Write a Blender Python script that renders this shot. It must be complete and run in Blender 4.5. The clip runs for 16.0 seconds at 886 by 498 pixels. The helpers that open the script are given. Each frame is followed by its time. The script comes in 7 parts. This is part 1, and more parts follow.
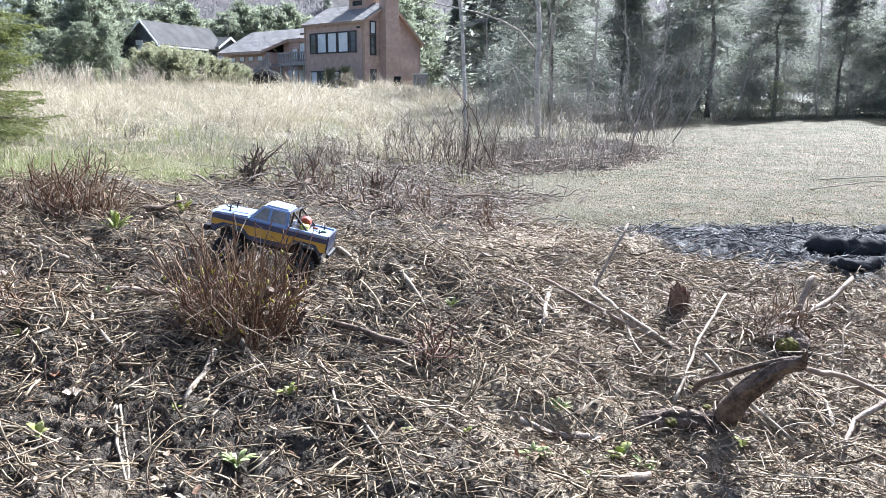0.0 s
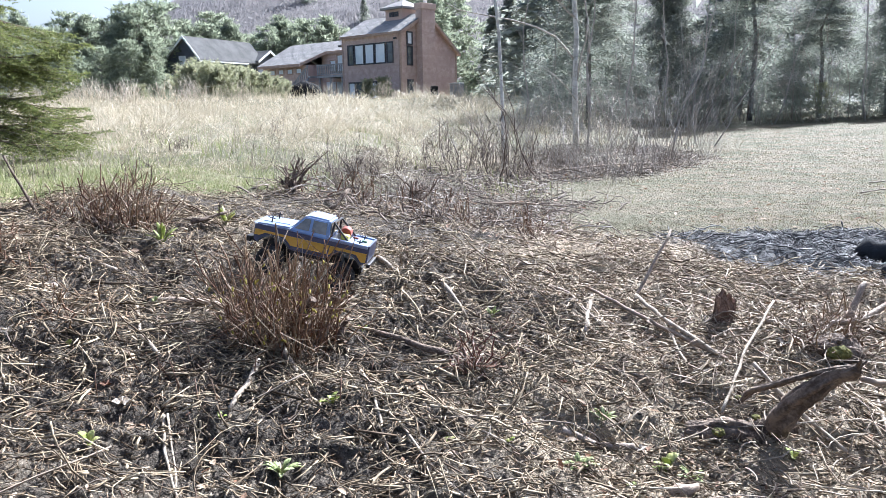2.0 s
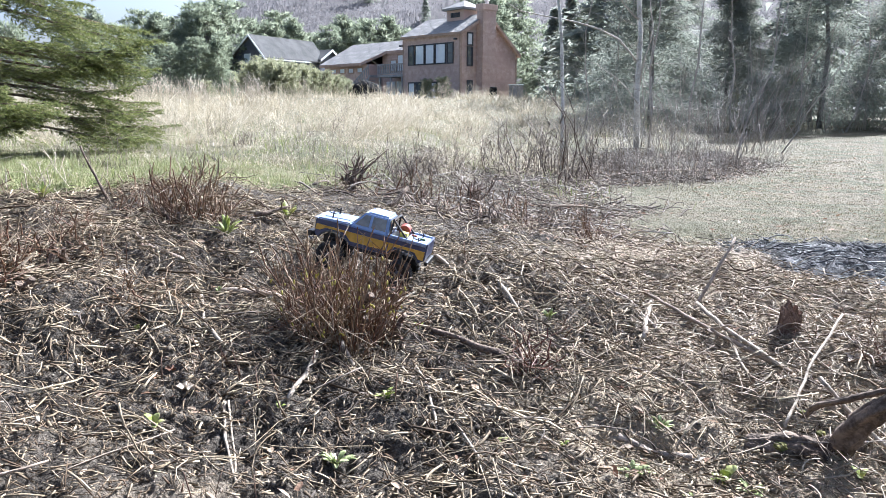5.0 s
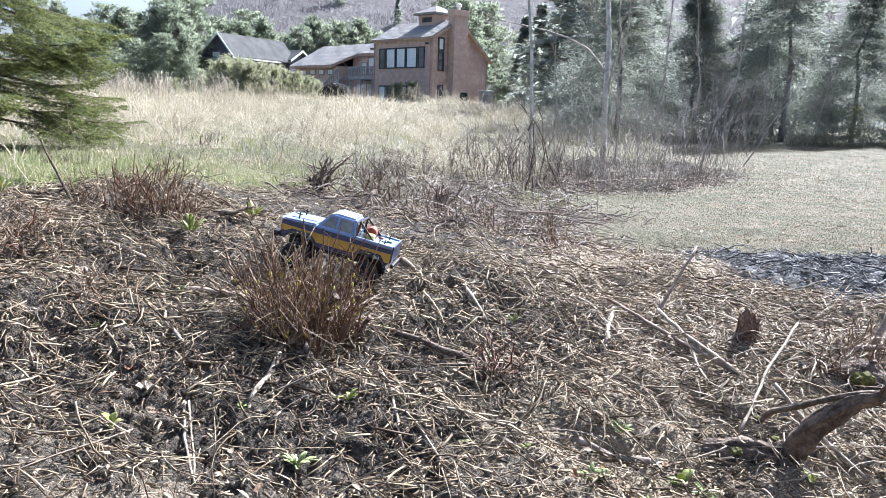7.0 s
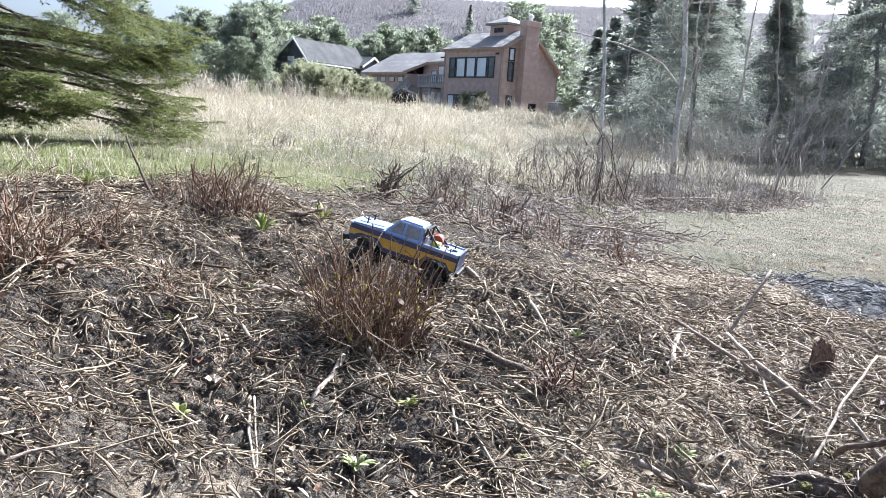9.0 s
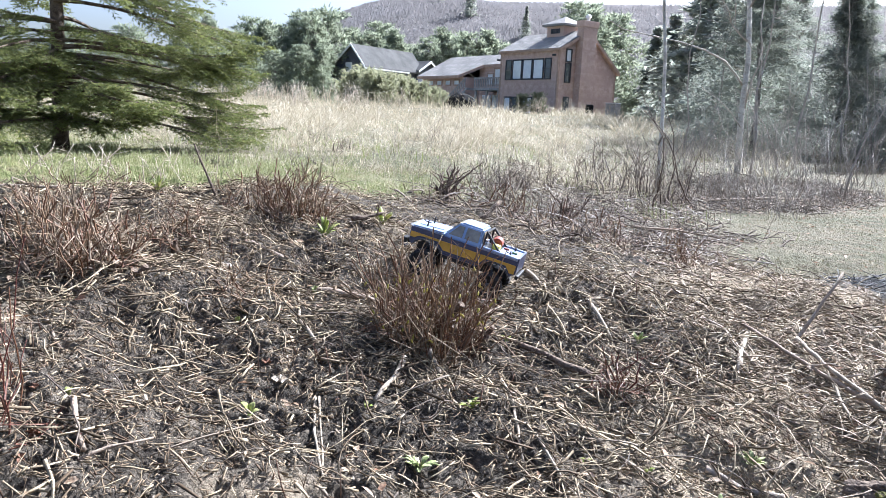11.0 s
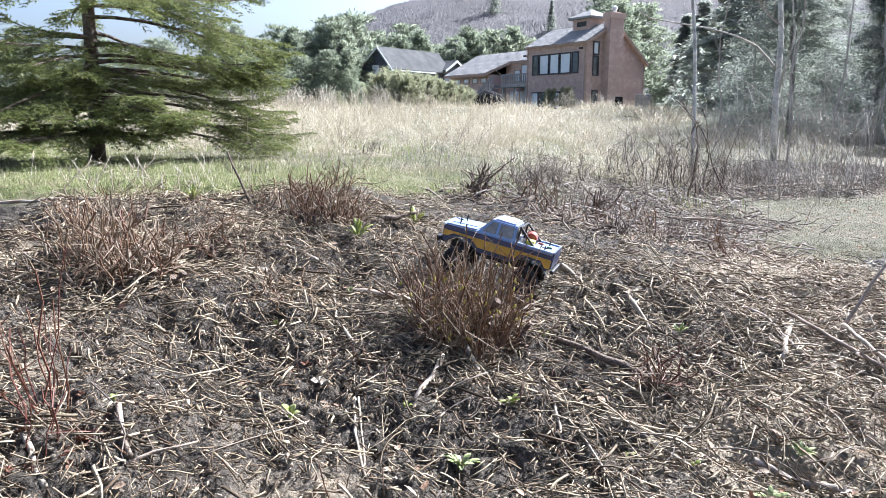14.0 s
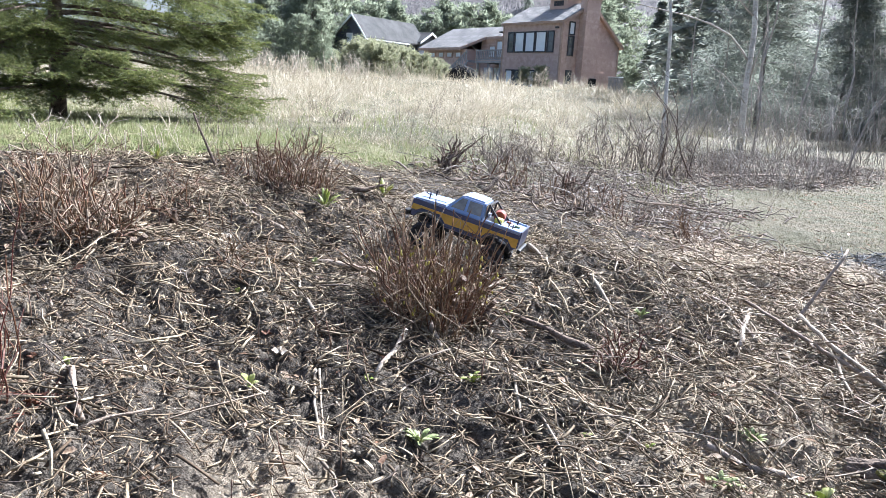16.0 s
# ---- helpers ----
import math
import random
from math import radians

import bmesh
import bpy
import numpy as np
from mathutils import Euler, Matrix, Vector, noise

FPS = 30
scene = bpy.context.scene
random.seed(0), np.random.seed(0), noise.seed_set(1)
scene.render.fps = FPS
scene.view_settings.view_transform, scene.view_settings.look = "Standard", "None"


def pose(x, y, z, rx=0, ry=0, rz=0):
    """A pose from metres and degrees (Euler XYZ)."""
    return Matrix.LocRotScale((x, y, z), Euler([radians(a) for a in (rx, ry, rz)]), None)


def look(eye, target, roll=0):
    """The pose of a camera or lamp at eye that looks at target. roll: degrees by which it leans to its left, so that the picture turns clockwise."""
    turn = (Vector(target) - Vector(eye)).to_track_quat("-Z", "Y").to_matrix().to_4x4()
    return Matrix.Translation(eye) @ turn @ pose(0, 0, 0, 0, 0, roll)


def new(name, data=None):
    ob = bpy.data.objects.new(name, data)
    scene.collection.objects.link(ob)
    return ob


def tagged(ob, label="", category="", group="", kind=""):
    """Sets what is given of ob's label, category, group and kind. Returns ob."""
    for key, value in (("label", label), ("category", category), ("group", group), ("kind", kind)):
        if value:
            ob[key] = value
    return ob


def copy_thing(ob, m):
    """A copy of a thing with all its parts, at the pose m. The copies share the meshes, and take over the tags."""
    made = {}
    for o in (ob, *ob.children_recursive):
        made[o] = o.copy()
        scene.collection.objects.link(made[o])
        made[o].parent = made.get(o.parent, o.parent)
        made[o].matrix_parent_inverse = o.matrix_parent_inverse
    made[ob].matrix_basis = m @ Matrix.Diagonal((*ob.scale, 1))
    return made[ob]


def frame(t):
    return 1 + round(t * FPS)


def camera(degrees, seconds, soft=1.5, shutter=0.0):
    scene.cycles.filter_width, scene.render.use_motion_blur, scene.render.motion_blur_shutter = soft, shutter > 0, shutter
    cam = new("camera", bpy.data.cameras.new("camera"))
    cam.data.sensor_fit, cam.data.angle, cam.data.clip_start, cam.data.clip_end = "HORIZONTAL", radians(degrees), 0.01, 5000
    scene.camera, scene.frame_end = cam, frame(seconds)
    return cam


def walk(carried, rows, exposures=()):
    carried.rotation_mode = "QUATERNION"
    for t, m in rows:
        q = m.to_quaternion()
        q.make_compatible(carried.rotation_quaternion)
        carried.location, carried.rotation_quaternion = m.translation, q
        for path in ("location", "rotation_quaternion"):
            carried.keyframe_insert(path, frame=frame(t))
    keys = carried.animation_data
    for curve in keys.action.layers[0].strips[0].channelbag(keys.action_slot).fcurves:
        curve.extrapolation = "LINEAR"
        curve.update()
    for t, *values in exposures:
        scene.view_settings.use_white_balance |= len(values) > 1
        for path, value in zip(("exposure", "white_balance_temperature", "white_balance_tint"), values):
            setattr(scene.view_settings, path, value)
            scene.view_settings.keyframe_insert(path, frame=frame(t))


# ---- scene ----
cam = camera(61.97, 16.0, soft=0.8)
# seconds, x, y, z, yaw, pitch, roll
ROWS = [
    (0, -0.0000, 0.0000, 1.0500, -0.000, -11.800, 0.300),
    (0.5, 0.0011, -0.0004, 1.0534, 0.752, -11.641, -0.160),
    (1, -0.0005, 0.0027, 1.0508, 1.551, -11.586, -0.591),
    (1.5, -0.0010, 0.0057, 1.0493, 2.322, -11.510, -0.825),
    (2, -0.0084, 0.0046, 1.0504, 3.023, -11.125, -0.834),
    (2.5, -0.0079, -0.0035, 1.0524, 4.012, -10.508, -0.729),
    (3, -0.0083, -0.0079, 1.0541, 5.213, -10.024, -0.504),
    (3.5, -0.0203, -0.0142, 1.0539, 6.618, -10.087, -0.191),
    (4, -0.0280, -0.0037, 1.0514, 7.667, -10.782, 0.070),
    (6.5, -0.0281, -0.0015, 1.0408, 5.422, -11.146, 1.229),
    (7, -0.0216, -0.0112, 1.0420, 4.686, -10.655, 1.798),
    (7.5, -0.0312, -0.0224, 1.0474, 4.799, -10.263, 2.653),
    (8, -0.0463, -0.0102, 1.0457, 5.970, -10.140, 3.391),
    (8.5, -0.0449, -0.0125, 1.0438, 7.778, -10.150, 3.765),
    (9, -0.0451, -0.0151, 1.0445, 9.479, -10.191, 3.781),
    (11.5, -0.0593, -0.0315, 1.0449, 15.068, -10.337, 2.457),
    (12, -0.0624, -0.0257, 1.0414, 16.260, -10.553, 2.133),
    (12.5, -0.0657, -0.0219, 1.0407, 17.045, -10.638, 1.628),
    (13, -0.0635, -0.0225, 1.0393, 17.192, -10.595, 1.110),
    (13.5, -0.0585, -0.0181, 1.0336, 16.866, -10.487, 0.581),
    (14, -0.0633, -0.0198, 1.0345, 16.554, -10.323, 0.273),
    (14.5, -0.0590, -0.0216, 1.0341, 16.479, -10.396, 0.351),
    (15, -0.0534, -0.0183, 1.0345, 16.767, -10.638, 0.662),
    (15.5, -0.0766, -0.0112, 1.0323, 17.185, -11.481, 2.106),
    (16, -0.0731, -0.0037, 1.0357, 13.809, -12.252, 3.418),
]
walk(cam, [(t, pose(x, y, z, 90 + pitch, 0, yaw) @ pose(0, 0, 0, 0, 0, roll)) for t, x, y, z, yaw, pitch, roll in ROWS],
     exposures=[(0.0, 1.79, 5500, 10), (16.0, 1.79, 5500, 10)])

# ---- light ----
SUN_SIDE, SUN_UP = 33.0, 41.0
sky_world = bpy.data.worlds.new("sky")
scene.world = sky_world
sky_world.use_nodes = True
wt = sky_world.node_tree
sky = wt.nodes.new("ShaderNodeTexSky")
sky.sky_type, sky.sun_disc = "NISHITA", False
sky.sun_elevation, sky.sun_rotation = radians(SUN_UP), radians(SUN_SIDE)
sky.air_density, sky.dust_density, sky.ozone_density = 0.8, 5.0, 1.0
back = next(n for n in wt.nodes if n.type == "BACKGROUND")
back.inputs["Strength"].default_value = 0.085
wt.links.new(sky.outputs["Color"], back.inputs["Color"])

sun = new("sun", bpy.data.lights.new("sun", "SUN"))
sun.data.energy, sun.data.angle, sun.data.color = 5.4, radians(0.6), (1.0, 0.97, 0.93)
sun.matrix_world = look((60 * math.sin(radians(SUN_SIDE)) * math.cos(radians(SUN_UP)), 60 * math.cos(radians(SUN_SIDE)) * math.cos(radians(SUN_UP)), 60 * math.sin(radians(SUN_UP))), (0, 0, 0))


# ---- materials ----
def mat(name, a, b, scale=30.0, rough=0.8, bump=0.3, c=None, rnd="", metal=0.0, thin=0.0, spec=0.3, fine=6.0, bias=1.4):
    """A procedural surface: colours a and b by noise at two sizes, turned towards c from piece to piece (rnd: island or object)."""
    m = bpy.data.materials.new(name)
    m.use_nodes = True
    nt = m.node_tree
    n, l = nt.nodes, nt.links
    p = n["Principled BSDF"]
    co = n.new("ShaderNodeTexCoord")
    big, small = n.new("ShaderNodeTexNoise"), n.new("ShaderNodeTexNoise")
    big.inputs["Scale"].default_value, big.inputs["Detail"].default_value = scale, 4
    small.inputs["Scale"].default_value, small.inputs["Detail"].default_value = scale * fine, 3
    for q in (big, small):
        l.new(co.outputs["Object"], q.inputs["Vector"])
    add = n.new("ShaderNodeMath")
    add.operation = "MULTIPLY_ADD"
    l.new(small.outputs["Fac"], add.inputs[0])
    add.inputs[1].default_value = 0.6
    l.new(big.outputs["Fac"], add.inputs[2])
    ramp = n.new("ShaderNodeValToRGB")
    ramp.color_ramp.elements[0].position, ramp.color_ramp.elements[0].color = 0.62, (*a, 1)
    ramp.color_ramp.elements[1].position, ramp.color_ramp.elements[1].color = 0.98, (*b, 1)
    l.new(add.outputs[0], ramp.inputs["Fac"])
    col = ramp.outputs["Color"]
    if c:
        mix = n.new("ShaderNodeMix")
        mix.data_type = "RGBA"
        src = n.new("ShaderNodeNewGeometry") if rnd == "island" else n.new("ShaderNodeObjectInfo")
        curve = n.new("ShaderNodeMath")
        curve.operation = "POWER"
        curve.inputs[1].default_value = bias
        l.new(src.outputs["Random Per Island" if rnd == "island" else "Random"], curve.inputs[0])
        l.new(curve.outputs[0], mix.inputs["Factor"])
        l.new(col, mix.inputs["A"])
        mix.inputs["B"].default_value = (*c, 1)
        col = mix.outputs["Result"]
    l.new(col, p.inputs["Base Color"])
    p.inputs["Roughness"].default_value, p.inputs["Metallic"].default_value = rough, metal
    p.inputs["Specular IOR Level"].default_value = spec
    if bump:
        bp = n.new("ShaderNodeBump")
        bp.inputs["Strength"].default_value, bp.inputs["Distance"].default_value = bump, 0.25 / scale
        l.new(add.outputs[0], bp.inputs["Height"])
        l.new(bp.outputs["Normal"], p.inputs["Normal"])
    if thin:
        tr, ms = n.new("ShaderNodeBsdfTranslucent"), n.new("ShaderNodeMixShader")
        l.new(col, tr.inputs["Color"])
        ms.inputs["Fac"].default_value = thin
        l.new(p.outputs["BSDF"], ms.inputs[1])
        l.new(tr.outputs["BSDF"], ms.inputs[2])
        l.new(ms.outputs["Shader"], n["Material Output"].inputs["Surface"])
    return m


M_STRAW = mat("bleached_stalk", (0.25, 0.194, 0.121), (0.58, 0.485, 0.338), 40, 0.7, 0.3, (0.065, 0.044, 0.027), "island", spec=0.12, bias=0.7)
M_CHAFF = mat("chopped_stalk_chaff", (0.18, 0.13, 0.083), (0.45, 0.36, 0.245), 60, 0.75, 0.2, (0.065, 0.043, 0.027), "island", spec=0.1, bias=0.9)
M_WOOD = mat("weathered_branch", (0.17, 0.125, 0.09), (0.42, 0.35, 0.28), 25, 0.75, 0.7, (0.24, 0.18, 0.13), "object")
M_PALE = mat("split_pale_wood", (0.20, 0.155, 0.11), (0.42, 0.355, 0.275), 30, 0.75, 0.5)
M_BARK = mat("dark_bark", (0.06, 0.042, 0.032), (0.20, 0.15, 0.11), 18, 0.9, 1.0)
M_GREYBARK = mat("grey_conifer_bark", (0.13, 0.115, 0.10), (0.27, 0.25, 0.225), 6, 0.9, 0.8)
M_TWIG = mat("dark_twig", (0.05, 0.039, 0.032), (0.14, 0.112, 0.09), 30, 0.8, 0.3, (0.22, 0.175, 0.135), "island")
M_RED = mat("red_brown_stem", (0.045, 0.02, 0.011), (0.155, 0.07, 0.034), 25, 0.6, 0.3, (0.235, 0.16, 0.09), "object", bias=1.5)
M_CRIM = mat("dark_red_shoot", (0.055, 0.015, 0.013), (0.14, 0.038, 0.026), 25, 0.5, 0.2, (0.15, 0.075, 0.04), "object")
M_REDS = mat("red_brown_stems", (0.09, 0.042, 0.028), (0.23, 0.13, 0.085), 25, 0.6, 0.3, (0.27, 0.205, 0.135), "island")
M_STEMP = mat("straw_brown_stem", (0.12, 0.088, 0.057), (0.29, 0.232, 0.155), 25, 0.6, 0.3, (0.20, 0.14, 0.09), "object")
M_BUD = mat("yellow_green_bud", (0.22, 0.20, 0.04), (0.42, 0.36, 0.08), 60, 0.6, 0.0, thin=0.3)
M_LEAF = mat("fresh_leaf", (0.22, 0.275, 0.06), (0.36, 0.41, 0.12), 25, 0.55, 0.4, (0.43, 0.43, 0.19), "object", thin=0.4)
M_WEED = mat("grey_green_leaf", (0.19, 0.235, 0.075), (0.33, 0.375, 0.16), 30, 0.65, 0.5, (0.39, 0.42, 0.22), "object", spec=0.2, thin=0.35)
M_DEAD = mat("dead_leaf", (0.32, 0.22, 0.14), (0.60, 0.48, 0.36), 20, 0.7, 0.5, (0.22, 0.11, 0.06), "island", thin=0.25)
M_MOSS = mat("moss", (0.07, 0.07, 0.02), (0.17, 0.155, 0.045), 60, 0.95, 1.0)
M_DRY = mat("dry_grass", (0.42, 0.36, 0.258), (0.68, 0.596, 0.455), 0.7, 0.6, 0.0, (0.24, 0.207, 0.13), "island", thin=0.28, fine=5, bias=1.0)
M_GRASS = mat("green_grass", (0.115, 0.15, 0.045), (0.22, 0.25, 0.085), 2.0, 0.6, 0.0, (0.34, 0.325, 0.18), "island", thin=0.4, bias=1.3)
M_NEEDLE = mat("spruce_needles", (0.07, 0.092, 0.034), (0.165, 0.195, 0.068), 4.0, 0.5, 0.0, (0.27, 0.28, 0.095), "island", thin=0.42)
# Haze put into the base colour: conifer green lightened towards pale grey.
M_FIR = mat("hazed_forest_foliage", (0.20, 0.22, 0.18), (0.28, 0.30, 0.245), 0.6, 0.7, 0.0, (0.31, 0.32, 0.27), "island", thin=0.72, spec=0.03)
# Pine green raised above its own tone to carry the distant haze.
M_PINE = mat("hazed_pine_foliage", (0.16, 0.19, 0.13), (0.255, 0.28, 0.20), 0.5, 0.7, 0.0, (0.28, 0.30, 0.215), "island", thin=0.65, spec=0.05)
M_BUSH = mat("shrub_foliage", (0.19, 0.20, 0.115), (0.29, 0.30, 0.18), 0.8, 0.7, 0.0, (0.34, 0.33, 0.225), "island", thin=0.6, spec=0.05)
M_BIRCH = mat("pale_smooth_bark", (0.30, 0.28, 0.25), (0.58, 0.56, 0.51), 6, 0.7, 0.4)
M_SAPL = mat("pale_sapling_bark", (0.27, 0.24, 0.205), (0.50, 0.46, 0.41), 12, 0.8, 0.3, (0.22, 0.18, 0.15), "island")
M_HILLW = mat("bare_wood_far", (0.23, 0.212, 0.21), (0.31, 0.292, 0.29), 0.03, 0.95, 0.0, (0.26, 0.245, 0.24), "island", thin=0.5, spec=0.0)
M_CHAR = mat("charred_wood", (0.016, 0.016, 0.017), (0.075, 0.074, 0.074), 30, 0.9, 1.0, (0.035, 0.035, 0.036), "island", spec=0.1)
M_ASH = mat("ash_grey_stick", (0.03, 0.03, 0.031), (0.34, 0.34, 0.34), 30, 0.8, 0.4, (0.015, 0.015, 0.016), "island", bias=1.0)
# Siding and trim colours lifted beyond cedar brown to include background haze.
M_SHINGLE = mat("hazed_cedar_shingle", (0.42, 0.295, 0.24), (0.60, 0.455, 0.38), 2.2, 0.85, 0.3, (0.48, 0.345, 0.285), "island", fine=9)
M_TRIM = mat("hazed_brown_trim_board", (0.32, 0.22, 0.17), (0.43, 0.31, 0.245), 2.0, 0.7, 0.2)
M_ROOF = mat("weathered_roof_shingle", (0.20, 0.19, 0.175), (0.32, 0.30, 0.28), 1.6, 0.9, 0.4, (0.23, 0.215, 0.2), "island")
M_METALROOF = mat("grey_roof_sheet", (0.085, 0.084, 0.082), (0.125, 0.123, 0.12), 0.8, 1.0, 0.1, spec=0.0)
M_SLATE = mat("dark_blue_grey_siding", (0.065, 0.07, 0.085), (0.105, 0.11, 0.13), 1.5, 0.8, 0.2)
M_WHITE = mat("white_paint", (0.62, 0.62, 0.60), (0.78, 0.78, 0.76), 2.0, 0.6, 0.1)
M_FRAME = mat("dark_window_frame", (0.035, 0.035, 0.04), (0.06, 0.06, 0.065), 3, 0.5, 0.0)
M_GLASS = mat("window_glass_with_blind", (0.62, 0.65, 0.67), (0.74, 0.77, 0.79), 0.4, 0.06, 0.0, spec=0.9)
M_GLASSD = mat("dark_window_glass", (0.05, 0.06, 0.065), (0.10, 0.11, 0.12), 0.4, 0.05, 0.0, spec=0.9)
M_DECK = mat("grey_deck_timber", (0.24, 0.23, 0.22), (0.38, 0.365, 0.35), 3.0, 0.85, 0.3)
M_TARP = mat("black_cover", (0.008, 0.008, 0.009), (0.02, 0.02, 0.022), 3.0, 0.85, 0.6, spec=0.08)
M_BLUE = mat("metallic_blue_lacquer", (0.20, 0.26, 0.41), (0.25, 0.32, 0.47), 12, 0.36, 0.0, metal=0.5, spec=0.7)
M_BLUE2 = mat("deep_blue_lacquer", (0.022, 0.034, 0.085), (0.03, 0.045, 0.11), 12, 0.3, 0.0, metal=0.2, spec=0.7)
M_YELLOW = mat("ochre_yellow_paint", (0.42, 0.24, 0.03), (0.54, 0.31, 0.045), 14, 0.35, 0.0, spec=0.5)
M_TYRE = mat("black_rubber", (0.010, 0.010, 0.011), (0.03, 0.028, 0.026), 40, 0.8, 0.3)
M_PLASTIC = mat("black_plastic", (0.010, 0.010, 0.011), (0.02, 0.02, 0.022), 20, 0.4, 0.1)
M_CHROME = mat("chromed_plastic", (0.55, 0.55, 0.56), (0.7, 0.7, 0.71), 20, 0.2, 0.0, metal=0.9)
M_TINT = mat("clear_smoky_window", (0.12, 0.10, 0.075), (0.22, 0.19, 0.145), 9, 0.08, 0.0, spec=0.8)
M_REDP = mat("faded_red_plastic", (0.22, 0.045, 0.03), (0.32, 0.075, 0.05), 20, 0.5, 0.2)
M_YELP = mat("pale_yellow_plastic", (0.46, 0.40, 0.06), (0.58, 0.50, 0.10), 20, 0.5, 0.2)


# ---- mesh helpers ----
def sstep(a, b, v):
    t = np.clip((np.asarray(v, dtype=float) - a) / (b - a), 0.0, 1.0)
    return t * t * (3 - 2 * t)


def field_share(x, y):
    """1 in the dry meadow on the left, 0 in the clearing on the right."""
    edge = 0.6 + 0.11 * y
    return 1 - sstep(-0.04 * y - 1.0, 0.06 * y + 1.0, x - edge)


def height(x, y):
    """The lie of the land: a low bank rising to the left, a meadow climbing to the houses, a level clearing."""
    x, y = np.asarray(x, dtype=float), np.asarray(y, dtype=float)
    left = sstep(-0.1, -2.5, x)
    bank = 0.42 * left - 0.10 * sstep(-0.3, 0.6, x)
    rise = -0.06 + (0.30 - 0.10 * left) * sstep(1.7, 4.0, y) - 0.14 * (1 - left) * sstep(4.6, 6.2, y)
    meadow = 1.05 * sstep(6.5, 48.0, y) + 0.25 * sstep(45, 80, y)
    lawn = 0.35 * sstep(8.0, 34.0, y)
    w = field_share(x, y)
    far, side = np.hypot(x, y), np.degrees(np.arctan2(-x, np.maximum(y, 1e-3)))
    humps = 0.20 * sstep(9, 14, y) * sstep(60, 40, y) * (lumpy(x, y, 4.2) + 0.5 * lumpy(x + 9, y, 1.9))
    hill = 56.0 * sstep(37, 17, side) * sstep(190, 400, far) * sstep(0, 60, y)
    return bank * (1 - 0.55 * sstep(7, 30, y)) + rise + w * (meadow + humps) + (1 - w) * lawn + hill


def mesh_of(name, verts, faces, material, smooth=False):
    """A mesh from an array of vertices and one array of faces, or several (triangles, quads)."""
    me = bpy.data.meshes.new(name)
    groups = faces if isinstance(faces, list) else [faces]
    groups = [np.asarray(g, dtype=np.int32) for g in groups if len(g)]
    me.vertices.add(len(verts))
    me.vertices.foreach_set("co", np.asarray(verts, dtype=np.float32).ravel())
    loops = np.concatenate([g.ravel() for g in groups])
    totals = np.concatenate([np.full(len(g), g.shape[1], dtype=np.int32) for g in groups])
    starts = np.concatenate([[0], np.cumsum(totals)[:-1]]).astype(np.int32)
    me.loops.add(len(loops))
    me.loops.foreach_set("vertex_index", loops)
    me.polygons.add(len(totals))
    me.polygons.foreach_set("loop_start", starts)
    me.polygons.foreach_set("loop_total", totals)
    me.update(calc_edges=True)
    if smooth:
        me.polygons.foreach_set("use_smooth", np.ones(len(totals), dtype=bool))
    me.materials.append(material)
    return me


def part(name, bm, material, parent=None, label="", smooth=False):
    """Links a bmesh (or a ready mesh) as one object under a thing or part."""
    if isinstance(bm, bmesh.types.BMesh):
        me = bpy.data.meshes.new(name)
        bmesh.ops.recalc_face_normals(bm, faces=bm.faces)
        bm.to_mesh(me)
        bm.free()
        me.materials.append(material)
        if smooth:
            me.polygons.foreach_set("use_smooth", np.ones(len(me.polygons), dtype=bool))
    else:
        me = bm
    ob = new(name, me)
    if parent:
        ob.parent = parent
    if label:
        ob["label"] = label
    return ob


def thing(name, m, label, category, group="", kind=""):
    ob = new(name)
    ob.matrix_world = m
    return tagged(ob, label, category, group, kind)


def add_box(bm, x0, x1, y0, y1, z0, z1, bevel=0.0):
    got = bmesh.ops.create_cube(bm, size=1.0, matrix=Matrix.Translation(((x0 + x1) / 2, (y0 + y1) / 2, (z0 + z1) / 2)) @ Matrix.Diagonal((x1 - x0, y1 - y0, z1 - z0, 1)))
    if bevel:
        edges = {e for v in got["verts"] for e in v.link_edges}
        bmesh.ops.bevel(bm, geom=list(edges), offset=bevel, segments=2, affect="EDGES", profile=0.6)


def box(x0, x1, y0, y1, z0, z1, bevel=0.0):
    bm = bmesh.new()
    add_box(bm, x0, x1, y0, y1, z0, z1, bevel)
    return bm


def add_slab(bm, pts, drop, way=(0, 0, -1)):
    """A flat polygon given thickness along way."""
    top = [bm.verts.new(p) for p in pts]
    low = [bm.verts.new(Vector(p) + Vector(way) * drop) for p in pts]
    bm.faces.new(top)
    bm.faces.new(low[::-1])
    for i in range(len(pts)):
        j = (i + 1) % len(pts)
        bm.faces.new((top[i], low[i], low[j], top[j]))


def slab(pts, drop, way=(0, 0, -1)):
    bm = bmesh.new()
    add_slab(bm, pts, drop, way)
    return bm


